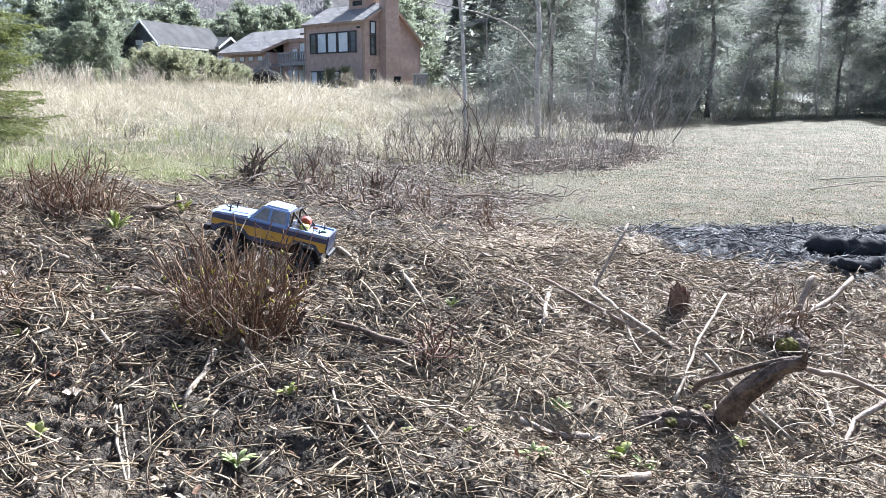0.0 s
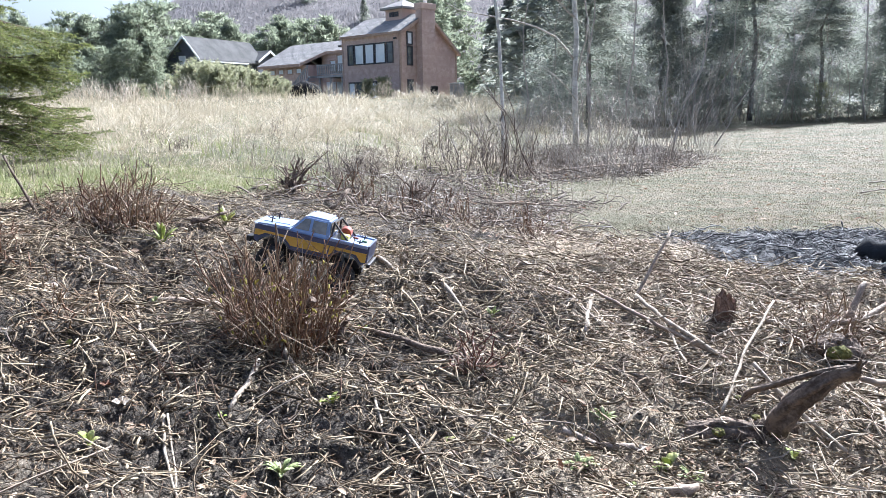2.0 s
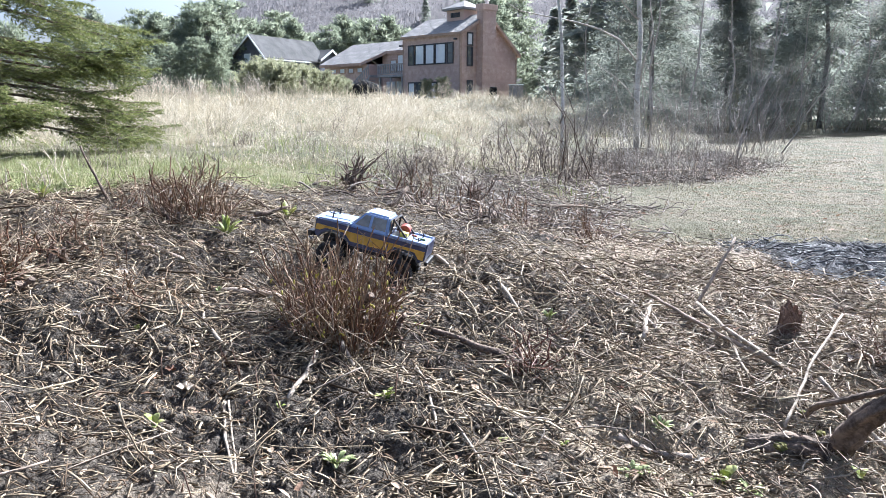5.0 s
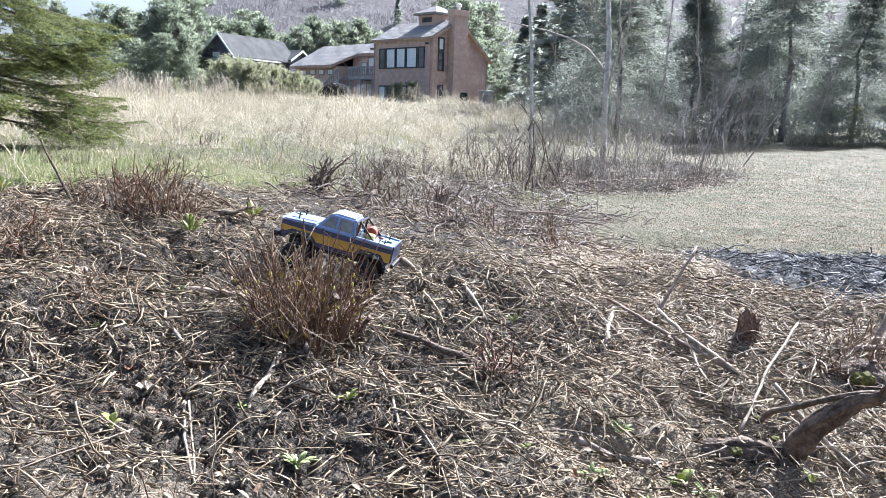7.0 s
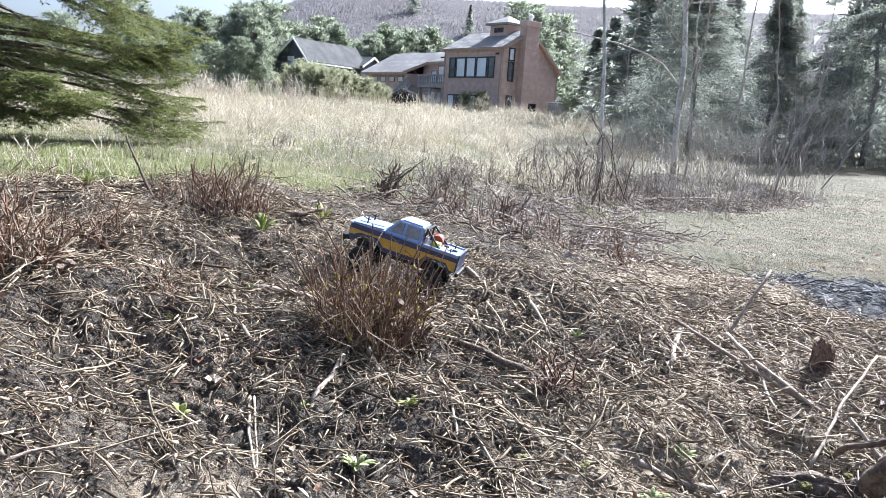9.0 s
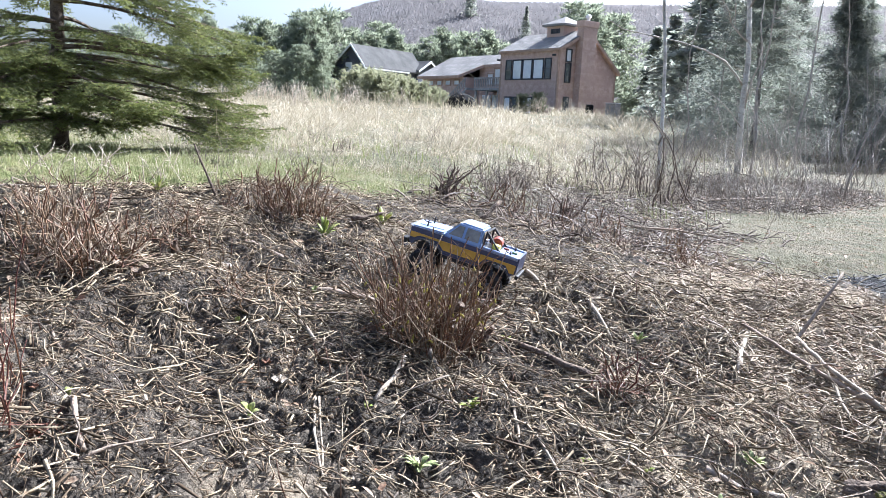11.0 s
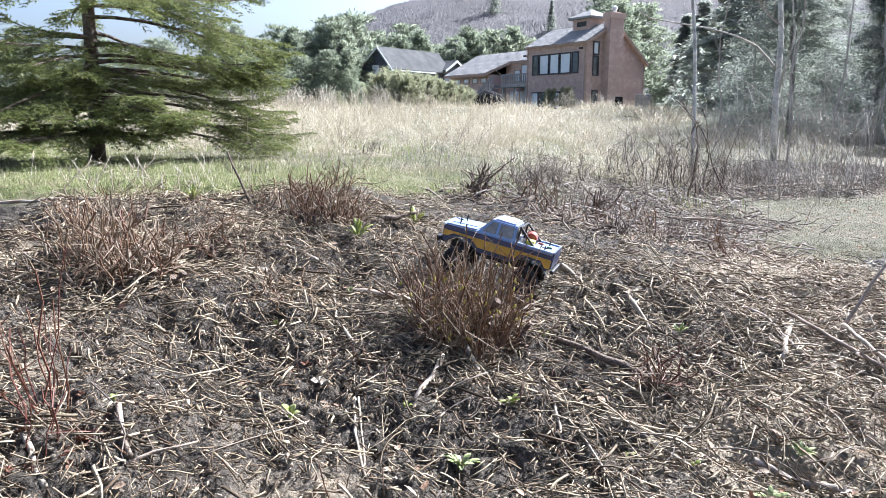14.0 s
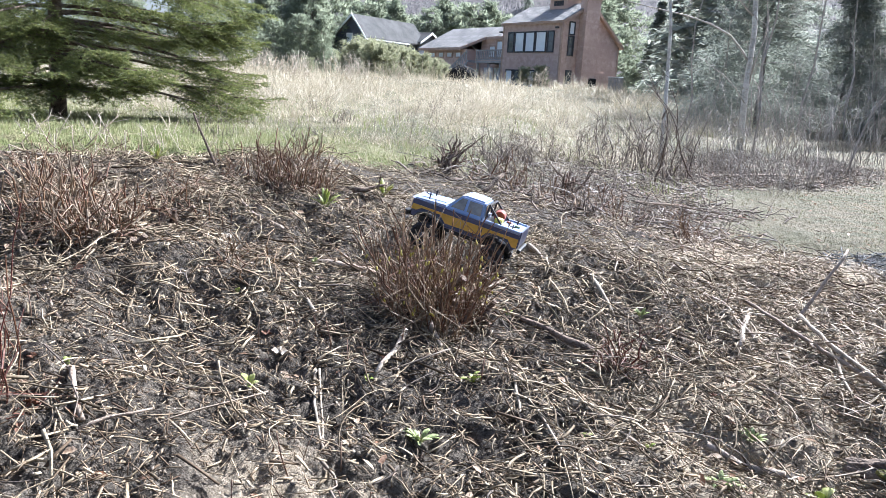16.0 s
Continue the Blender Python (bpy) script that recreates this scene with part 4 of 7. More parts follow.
mr = np.random.RandomState(31)
V, F, base = [], [], 0


def pile(v, f):
    global base
    V.append(v)
    F.append(f + base)
    base += len(v)


def meadow_keep(x, y):
    brushy = sstep(-2.2, -0.9, x) * (1 - sstep(6.4, 8.6, y))
    return field_share(x, y) * sstep(4.8, 7.6, y + 0.55 * x + 2.2) * (np.abs(x + 0.15 * y) < 0.62 * y + 4) * (1 - 0.93 * brushy) * (1 - 0.95 * sstep(0.0, 1.0, x) * (1 - sstep(15, 20, y))) * (1 - 0.85 * sstep(2.0, 1.0, np.hypot(x + 5.35, y - 5.95)))


def tussocks(n, y0, y1, tall, wide, per, reach):
    """Tufts: blades springing outwards from one foot."""
    x, y = scatter(mr, n, -0.85 * y1 - 2, 0.2 * y1 + 3, y0, y1, lambda x, y: meadow_keep(x, y) * (0.08 + 0.92 * sstep(0.38, 0.6, patchy(x, y, 1.4 + 0.05 * y1, 3))))
    size = mr.uniform(0.35, 1.4, len(x)) * (0.12 + 1.5 * np.clip(patchy(x, y, 3.2, 8), 0, 1) ** 1.4) * (0.45 + 0.55 * sstep(6, 14, y))
    k = np.repeat(np.arange(len(x)), per)
    m = len(k)
    a, r = mr.uniform(0, 6.283, m), reach * np.sqrt(mr.uniform(0, 1, m)) * (0.6 + 0.4 * size[k])
    bx, by = x[k] + np.cos(a) * r, y[k] + np.sin(a) * r
    h = tall * size[k] * mr.uniform(0.5, 1.2, m)
    swing = mr.uniform(0, 6.283, len(x))[k]
    out = (r / reach)[:, None] * np.stack([np.cos(a), np.sin(a)], 1) * 0.8 + np.stack([np.cos(swing), np.sin(swing)], 1) * 0.8 + mr.normal(0, 0.3, (m, 2))
    bow = np.concatenate([out * h[:, None] * 1.35, np.zeros((m, 1))], 1)
    z = ground_z(bx, by) - 0.02
    s = mr.uniform(0, 6.283, m)
    side = np.stack([np.cos(s), np.sin(s), 0 * s], 1) * (wide * mr.uniform(0.5, 1.4, m) / 2)[:, None]
    foot = np.stack([bx, by, z], 1)
    up = np.array([[0, 0, 1.0]]) * h[:, None]
    drop = np.linalg.norm(out, axis=1)[:, None]
    mid, tip = foot + bow * 0.35 + up * 0.6, foot + bow + up * np.clip(1.0 - 0.48 * drop, 0.15, 1)
    verts = np.stack([foot - side, foot + side, mid - side * 0.8, mid + side * 0.8, tip], 1).reshape(-1, 3)
    b = (np.arange(m) * 5)[:, None]
    return verts, np.concatenate([b + np.array([[0, 1, 3]]), b + np.array([[0, 3, 2]]), b + np.array([[2, 3, 4]])])


pile(*tussocks(2600, 5.5, 13, 0.30, 0.0042, 40, 0.15))
pile(*tussocks(4200, 12, 26, 0.46, 0.0082, 26, 0.26))
pile(*tussocks(4600, 24, 44, 0.58, 0.019, 12, 0.36))
pile(*tussocks(2400, 42, 62, 0.45, 0.028, 8, 0.45))
# tall seed stalks
x, y = scatter(mr, 12000, -45, 8, 9, 56, lambda x, y: meadow_keep(x, y) * sstep(0.45, 0.7, patchy(x, y, 6, 44)) * (0.12 + 0.88 * sstep(-0.12, -0.32, x / y)))
pile(*blades(x, y, ground_z(x, y), mr.uniform(0.5, 1.2, len(x)) * (0.6 + 0.6 * sstep(10, 40, y)), 0.004 + 0.0004 * y, 0.45, mr))
# short dead grass in the fresh turf behind the bank
x, y = scatter(mr, 11000, -8.0, -0.6, 3.8, 9.0, lambda x, y: sstep(0.1, -0.4, litter_edge(x, y)) * (0.25 + 0.75 * sstep(0.35, 0.65, patchy(x, y, 0.8, 91))))
pile(*blades(x, y, ground_z(x, y) - 0.01, mr.uniform(0.02, 0.10, len(x)) * (0.5 + 0.8 * patchy(x, y, 1.5, 92)), mr.uniform(0.002, 0.0045, len(x)), 1.6, mr))
# fallen, tangled straw between the tufts
x, y = scatter(mr, 60000, -24, 4, 6, 36, lambda x, y: meadow_keep(x, y) * (0.3 + 0.7 * sstep(0.3, 0.6, patchy(x, y, 1.7, 61))) * np.clip(12 / y, 0, 1))
n = len(x)
a = mr.uniform(0, 6.283, n)
ln = mr.uniform(0.15, 0.5, n)
d = np.stack([np.cos(a) * ln, np.sin(a) * ln, mr.normal(0.05, 0.12, n)], 1)
w = np.stack([-np.sin(a), np.cos(a), mr.normal(0, 0.5, n)], 1) * (0.0005 + 0.00009 * y)[:, None]
foot = np.stack([x, y, ground_z(x, y) + mr.uniform(0.03, 0.3, n)], 1)
mid = foot + d * 0.5 + np.array([0, 0, 1.0]) * (ln * 0.12)[:, None]
v = np.stack([foot - w, foot + w, mid - w, mid + w, foot + d], 1).reshape(-1, 3)
b = (np.arange(n) * 5)[:, None]
pile(v, np.concatenate([b + np.array([[0, 1, 3]]), b + np.array([[0, 3, 2]]), b + np.array([[2, 3, 4]])]))
stuff("dry_meadow_grass", np.concatenate(V), np.concatenate(F), M_DRY, "tall bleached dry grass covering the meadow", "grass")

V, F, base = [], [], 0
x, y = scatter(mr, 80000, -12, 0.0, 3.2, 11, lambda x, y: sstep(0.15, -0.5, litter_edge(x, y)) * (1 - 0.9 * sstep(4.6, 7.4, y + 0.55 * x + 2.2)) * sstep(0.25, 0.6, patchy(x, y, 0.9, 12)) * (1 - sstep(-2.6, -1.4, x)))
pile(*blades(x, y, ground_z(x, y) - 0.01, mr.uniform(0.02, 0.10, len(x)) * (0.4 + patchy(x, y, 1.3, 19)), mr.uniform(0.0022, 0.005, len(x)), 0.9, mr))
x, y = scatter(mr, 30000, -16, 2, 7, 24, lambda x, y: meadow_keep(x, y) * sstep(0.5, 0.72, patchy(x, y, 2.6, 71)) * np.clip(10 / y, 0, 1))
pile(*blades(x, y, ground_z(x, y) - 0.01, mr.uniform(0.06, 0.24, len(x)), mr.uniform(0.005, 0.010, len(x)), 1.0, mr))
x, y = scatter(mr, 34000, -5.5, -0.9, 3.3, 7.0, lambda x, y: sstep(0.2, -0.25, litter_edge(x, y)) * sstep(0.25, 0.6, patchy(x, y, 0.6, 81)) * (1 - 0.7 * sstep(5.0, 7.0, y)))
pile(*blades(x, y, ground_z(x, y) - 0.01, mr.uniform(0.02, 0.12, len(x)) * (0.4 + 0.9 * patchy(x, y, 0.9, 82)), mr.uniform(0.002, 0.0045, len(x)), 1.0, mr))
stuff("green_grass", np.concatenate(V), np.concatenate(F), M_GRASS, "short fresh green grass at the foot of the meadow", "grass")

V, F, base = [], [], 0
x, y = scatter(mr, 230000, 0.2, 15, 4.5, 22, lambda x, y: (1 - field_share(x, y)) * sstep(0.1, -0.5, litter_edge(x, y)) * (1 - burn_amount(x, y)) * np.clip(9 / y - 0.4, 0, 1) * (0.08 + 0.92 * sstep(0.42, 0.62, 0.5 * patchy(x, 1.7 * y, 0.6, 15) + 0.5 * patchy(x, 1.6 * y, 1.9, 16))) * (x < 0.8 * y))
pile(*blades(x, y, ground_z(x, y) - 0.006, mr.uniform(0.005, 0.026, len(x)) * (1 + y / 20), mr.uniform(0.002, 0.006, len(x)) * (1 + y / 14), 1.0, mr))
stuff("clearing_turf", np.concatenate(V), np.concatenate(F), mat("thin_turf", (0.14, 0.115, 0.070), (0.30, 0.25, 0.16), 3, 0.8, 0, (0.15, 0.15, 0.072), "island", thin=0.3, spec=0.1), "thin worn turf of the clearing", "grass")


# ---- spruce beside the bank ----
def spruce(x, y, tall):
    rng = np.random.RandomState(77)
    rr = random.Random(77)
    t = thing("spruce_tree", Matrix.Translation(on(x, y, -0.04)), "dark green spruce with low spreading branches on grass", "tree")
    bm = bmesh.new()
    add_tube(bm, [(0, 0, 0), (0.01, 0, 0.25), (0.0, 0.02, 1.2), (0.03, 0, 2.6), (0, 0, 4.4), (0, 0, tall)], [0.085, 0.068, 0.06, 0.05, 0.035, 0.008], 10, 0.06, rr)
    part("trunk", bm, M_BARK, t, smooth=True)
    sprays, twigs = [], []
    up = Vector((0, 0, 1))
    def bough(z0, turn, reach, u, bare_to):
        d = Vector((math.cos(turn), math.sin(turn), 0))
        side = d.cross(up)
        lift, droop, tip = rr.uniform(0.0, 0.14), rr.uniform(0.18, 0.40), rr.uniform(0.14, 0.26)
        curve = [Vector((0, 0, z0)) + d * reach * q + side * reach * 0.05 * math.sin(4 * q + turn) + up * reach * (lift * q - droop * q * q + tip * q ** 4) for q in [i / 8 for i in range(9)]]
        bm = bmesh.new()
        add_tube(bm, curve, [0.019 * (1 - 0.85 * i / 8) * (1.1 - u * .6) for i in range(9)], 5, 0.05, rr)
        part("limb", bm, M_BARK, t)
        fine = 1.0 if z0 < 2.4 else 2.4
        s = bare_to * reach
        while s < reach:
            q = s / reach
            i = min(int(q * 8), 7)
            p = curve[i].lerp(curve[i + 1], q * 8 - i)
            head = (curve[i + 1] - curve[i]).normalized()
            span = (0.26 * reach * math.sin(math.pi * min(1, 0.12 + 0.95 * q)) ** 0.8 + 0.07) * rr.uniform(0.65, 1.15)
            if rr.random() > 0.14:
                for sg in (-1, 1):
                    w = (head * rr.uniform(0.55, 1.0) + side * sg * rr.uniform(0.55, 1.0) + up * rr.uniform(-0.32, 0.1)).normalized()
                    sprays.append((p, w, span))
                    twigs.append((p, w, span))
                    r = 0.3 * span
                    while r < span:
                        at = p + w * r + up * (-0.25 * r * r / max(span, 0.1))
                        for tg in (-1, 1):
                            w2 = (w * rr.uniform(0.6, 1.0) + w.cross(up) * tg * rr.uniform(0.5, 0.9) + up * rr.uniform(-0.3, 0.15)).normalized()
                            sprays.append((at, w2, rr.uniform(0.05, 0.11) * (1.15 - 0.5 * r / span)))
                        r += 0.046 * fine
            s += 0.050 * fine

    z, turn = 0.36, 0.4
    while z < tall - 0.2:
        u = (z - 0.36) / (tall - 0.36)
        for k in range(5 if z < 1.1 else 4):
            turn += 6.283 / 5 + rr.uniform(-0.4, 0.4)
            bough(z + rr.uniform(-0.08, 0.08), turn, (1.70 * (1 - u) ** 0.8 + 0.15) * rr.choice((rr.uniform(0.35, 0.6), rr.uniform(0.7, 0.95), rr.uniform(0.85, 1.1))), u, rr.uniform(0.1, 0.3))
        z += rr.uniform(0.17, 0.25) if z < 1.1 else rr.uniform(0.27, 0.38)
    # long boughs over the meadow
    for z0, turn, reach, bare_to in ((0.55, 0.65, 2.10, 0.45), (0.50, 0.90, 1.90, 0.5), (0.45, 0.45, 1.80, 0.5), (1.00, 0.75, 2.00, 0.5), (0.92, 0.98, 1.75, 0.55), (1.05, 0.50, 1.70, 0.5),
                                     (1.50, 0.75, 1.90, 0.15), (1.60, 0.45, 1.70, 0.15), (1.80, 1.00, 1.60, 0.15),
                                     (0.66, 0.72, 2.00, 0.5), (0.82, 0.85, 2.05, 0.5), (0.98, 0.62, 1.95, 0.45), (0.72, 0.52, 1.75, 0.35), (1.15, 0.80, 1.85, 0.5), (1.40, 0.60, 1.95, 0.3)):
        bough(z0, turn, reach, 0.1, bare_to)
    # skirt of low boughs over the grass
    for z0, turn, reach in ((0.60, -0.84, 1.10), (0.78, -0.45, 1.20), (0.80, -1.30, 1.10), (0.50, -0.05, 1.20), (0.62, -1.90, 1.30), (0.95, -0.90, 0.90), (0.74, -2.50, 1.30), (1.10, -1.60, 1.20), (0.45, -0.60, 0.95), (0.42, -1.40, 0.90)):
        bough(z0, turn, reach, 0.15, 0.12)
    rng.shuffle(twigs)
    S, D, Ln = (np.array([q[i] for q in twigs]) for i in range(3))
    v, f = tubes(S, D, Ln, np.full(len(S), 0.0024), 3, 0.03, 0.5, rng, short=True)
    part("twig_mass", mesh_of("twig_mass", v, f, M_TWIG), M_TWIG, t)["kind"] = "stuff"
    S, D, Ln = (np.array([q[i] for q in sprays]) for i in range(3))
    cnt = np.clip((Ln / 0.0033).astype(int), 15, 48)
    cnt = np.where(S[:, 2] > 2.4, cnt // 4, cnt)
    idx = np.repeat(np.arange(len(S)), cnt)
    n = len(idx)
    foot = S[idx] + D[idx] * (Ln[idx] * rng.uniform(0, 1, n))[:, None]
    way = D[idx] * 0.75 + rng.normal(0, 0.42, (n, 3)) * [1, 1, 0.8] + [0, 0, 0.1]
    way /= np.linalg.norm(way, axis=1, keepdims=True)
    sd = np.cross(way, rng.normal(0, 0.6, (n, 3)) + [0, 0, 1.0])
    sd /= np.linalg.norm(sd, axis=1, keepdims=True)
    wide = np.where(foot[:, 2:] > 2.4, 0.007, 0.0034)
    ln = rng.uniform(0.018, 0.032, (n, 1))
    tri = np.stack([foot - sd * wide, foot + sd * wide, foot + way * ln], 1).reshape(-1, 3)
    part("foliage", mesh_of("foliage", tri, np.arange(len(tri)).reshape(-1, 3), M_NEEDLE), M_NEEDLE, t)["kind"] = "stuff"


spruce(-5.35, 5.95, 6.2)


# ---- bare trees and brush before the forest ----
def bare_tree(name, x, y, tall, radius, lean, label, seed, limbs=9, material=M_BIRCH, low=0.3, spread=0.28, wob=0.006):
    rr = random.Random(seed)
    t = thing(name, Matrix.Translation(on(x, y, -0.05)), label, "tree")
    bm = bmesh.new()
    top = Vector((lean[0], lean[1], tall))
    trunk = [Vector((0, 0, 0)).lerp(top, i / 8) + Vector((rr.uniform(-1, 1), rr.uniform(-1, 1), 0)) * tall * wob * (0 < i) for i in range(9)]
    add_tube(bm, trunk, [radius * (1 - 0.8 * i / 8) for i in range(9)], 9, 0.04, rr)
    part("trunk", bm, material, t, smooth=True)
    fine = bmesh.new()
    for k in range(limbs):
        s = low + (0.95 - low) * (k + rr.random()) / limbs
        i = min(int(s * 8), 7)
        p = trunk[i].lerp(trunk[i + 1], s * 8 - i)
        ang = rr.uniform(0, 6.283)
        ln = tall * spread * (1.15 - s) * rr.uniform(0.6, 1.3)
        q = p + Vector((math.cos(ang) * ln, math.sin(ang) * ln, ln * rr.uniform(0.15, 0.9)))
        bm = bmesh.new()
        limb = wander(p, q, 6, 0.10, rr)
        add_tube(bm, limb, [radius * 0.28 * (1 - 0.8 * j / 6) for j in range(7)], 5, 0, rr)
        part("limb", bm, M_SAPL, t)
        for j in range(11):
            a = limb[rr.choice((1, 2, 3, 4, 5))]
            b = a + (q - p) * rr.uniform(0.2, 0.5) + Vector((rr.uniform(-1, 1), rr.uniform(-1, 1), rr.uniform(-0.3, 1))) * ln * 0.3
            add_tube(fine, wander(a, b, 3, 0.1, rr), [radius * 0.10, radius * .08, radius * .06, radius * .03], 3, 0, rr)
    part("branchwork", fine, M_SAPL, t)["kind"] = "stuff"
    return t


big_birch = bare_tree("birch_tree", 2.06, 16.3, 9.5, 0.066, (-0.25, 0, 0), "slender pale birch with bare branches before the forest", 3, 12, low=0.25, spread=0.2)
for pts, r in (([(-0.03, -0.02, 1.74), (-0.23, -0.03, 2.01), (-0.49, -0.1, 2.28), (-0.9, -0.17, 2.48), (-1.39, -0.24, 2.62), (-1.98, -0.32, 2.73), (-2.53, -0.43, 2.83), (-2.81, -0.54, 2.99)], 0.026),
               ([(-0.01, -0.02, 1.36), (0.06, -0.07, 1.9), (0.16, -0.08, 2.23), (0.19, -0.09, 2.6), (0.11, -0.08, 2.91), (0.12, -0.08, 3.54)], 0.02),
               ([(0.01, -0.02, 0.92), (-0.27, -0.13, 1.28), (-0.53, -0.2, 1.51), (-0.71, -0.18, 1.62), (-0.91, -0.27, 1.77), (-1.11, -0.35, 1.82)], 0.013),
               ([(0.09, -0.07, 0.08), (0.11, -0.18, 0.76), (0.03, -0.17, 1.3), (0.07, -0.17, 1.74), (0.32, -0.31, 1.79), (0.68, -0.47, 1.76)], 0.013)):
    bm = bmesh.new()
    add_tube(bm, pts, [r * (1 - 0.7 * i / (len(pts) - 1)) for i in range(len(pts))], 7, 0.05)
    part("crooked_limb", bm, M_SAPL, big_birch, smooth=True)
bare_tree("birch_tree", 0.33, 11.1, 8.0, 0.03, (-0.35, 0.2, 0), "thin pale leafless sapling trunk beside brush", 5, 5, low=0.45, spread=0.14)
bare_tree("sapling", 2.25, 15.9, 7.0, 0.022, (0.25, 0, 0), "thin crooked pale sapling beside a birch", 6, 9, M_SAPL, 0.15, 0.2, wob=0.016)
bare_tree("sapling", 3.35, 13.3, 4.2, 0.017, (1.1, 0.3, 0), "leaning pale sapling at the clearing's edge", 8, 8, M_SAPL, 0.2, 0.25, wob=0.016)


def crooked_sapling(x, y, line, radius, seed):
    """A bent dark stem along a line of sideways and upward steps, with thin twigs."""
    rr = random.Random(seed)
    t = thing("sapling", Matrix.Translation(on(x, y, -0.03)), "crooked dark leafless sapling in the brush", "tree")
    pts = [Vector((a, rr.uniform(-0.05, 0.05) * k, z)) for k, (a, z) in enumerate(line)]
    fine = [pts[k].lerp(pts[k + 1], q) + Vector((rr.uniform(-1, 1), rr.uniform(-1, 1), 0)) * 0.012 for k in range(len(pts) - 1) for q in (0, 0.33, 0.67)] + [pts[-1]]
    bm = bmesh.new()
    add_tube(bm, fine, [radius * (1 - 0.75 * k / (len(fine) - 1)) for k in range(len(fine))], 6, 0.06, rr)
    part("trunk", bm, M_BARK, t, smooth=True)
    for k in range(9):
        a = fine[rr.randrange(4, len(fine))]
        b = a + Vector((rr.uniform(-0.35, 0.25), rr.uniform(-0.2, 0.2), rr.uniform(0.1, 0.45)))
        bm = bmesh.new()
        add_tube(bm, wander(a, b, 4, 0.08, rr), [radius * q for q in (0.35, 0.3, 0.24, 0.18, 0.1)], 4)
        part("twig", bm, M_TWIG, t)


crooked_sapling(0.22, 9.3, ((0, 0), (0.05, 0.22), (0.09, 0.57), (0.08, 0.86), (-0.06, 1.07), (-0.18, 1.20)), 0.013, 9)
crooked_sapling(0.80, 9.9, ((0, 0), (-0.14, 0.16), (-0.26, 0.40), (-0.38, 0.78), (-0.54, 1.00), (-0.66, 1.14)), 0.012, 19)
crooked_sapling(0.30, 9.6, ((0, 0), (0.12, 0.16), (0.16, 0.50), (0.10, 0.95), (-0.02, 1.30)), 0.010, 23)
bare_tree("sapling", 4.9, 16.0, 3.6, 0.016, (2.2, 0.4, 0), "leaning pale sapling at the clearing's edge", 28, 9, M_SAPL, 0.15, 0.3, wob=0.016)
bare_tree("sapling", 9.2, 24.0, 5.0, 0.024, (1.4, 0, 0), "leaning pale sapling at the clearing's edge", 29, 9, M_SAPL, 0.15, 0.3, wob=0.016)
bare_tree("sapling", 4.2, 22.0, 8.0, 0.032, (0.6, 0, 0), "thin pale leafless sapling before the forest", 39, 9, M_SAPL, 0.2, 0.2, wob=0.016)
bare_tree("sapling", 12.5, 25.0, 7.0, 0.032, (-0.6, 0, 0), "thin pale leafless sapling before the forest", 41, 9, M_SAPL, 0.2, 0.25, wob=0.016)

for i, (x, y, h, lx) in enumerate(((5.6, 23.0, 7.5, -0.5), (6.9, 24.6, 8.5, 0.8), (8.0, 24.9, 7.0, 0.3), (10.4, 25.6, 8.0, -0.4), (14.2, 26.6, 8.0, 0.9), (16.8, 27.4, 7.5, -0.7), (20.2, 28.6, 8.5, 0.4), (3.0, 20.5, 7.0, -0.3), (1.2, 21.0, 7.5, 0.2), (2.2, 24.0, 8.0, 0.4))):
    bare_tree("sapling", x, y, h, 0.024, (lx, 0.2, 0), "slender pale leafless sapling before dark conifers", 70 + i, 11, M_SAPL, 0.12, 0.22, wob=0.016)


def brush(name, seed, n, wide, tall, radius, material, label, category, bend=0.10):
    """A leafless shrub: wiry stems from one foot, each with side twigs."""
    rng = np.random.RandomState(seed)
    st = np.stack([rng.normal(0, 0.22 * wide, n), rng.normal(0, 0.22 * wide, n), np.full(n, -0.03)], 1)
    way = np.stack([rng.normal(0, 0.38, n), rng.normal(0, 0.38, n), np.ones(n)], 1)
    ln = tall * rng.uniform(0.45, 1.15, n)
    v1, f1 = tubes(st, way, ln, radius * rng.uniform(0.6, 1.2, n), 4, bend, 0.45, rng)
    way /= np.linalg.norm(way, axis=1, keepdims=True)
    k = np.repeat(np.arange(n), 4)
    m = len(k)
    s2 = st[k] + way[k] * (ln[k] * rng.uniform(0.25, 0.95, m))[:, None]
    w2 = way[k] + rng.normal(0, 0.55, (m, 3))
    v2, f2 = tubes(s2, w2, ln[k] * rng.uniform(0.12, 0.4, m), radius * 0.5 * np.ones(m), 4, bend, 0.4, rng)
    t = thing(name, Matrix.Identity(4), label, category)
    part("branchwork", mesh_of("branchwork", np.concatenate([v1, v2]), [np.concatenate([a, b + len(v1)]) for a, b in zip(f1, f2)], material), material, t)["kind"] = "stuff"
    return t


def plant_out(kinds, spots, group, seed):
    rr = random.Random(seed)
    used = set()
    for i, (x, y, s) in enumerate(spots):
        k = kinds[i % len(kinds)]
        m = Matrix.Translation(Vector((x, y, float(ground_z(x, y))))) @ Matrix.Rotation(rr.uniform(0, 6.28), 4, "Z") @ Matrix.Scale(s, 4)
        if id(k) in used:
            o = copy_thing(k, m)
            o.matrix_basis = m
        else:
            used.add(id(k))
            k.matrix_basis = m
            o = k
        o["group"] = group


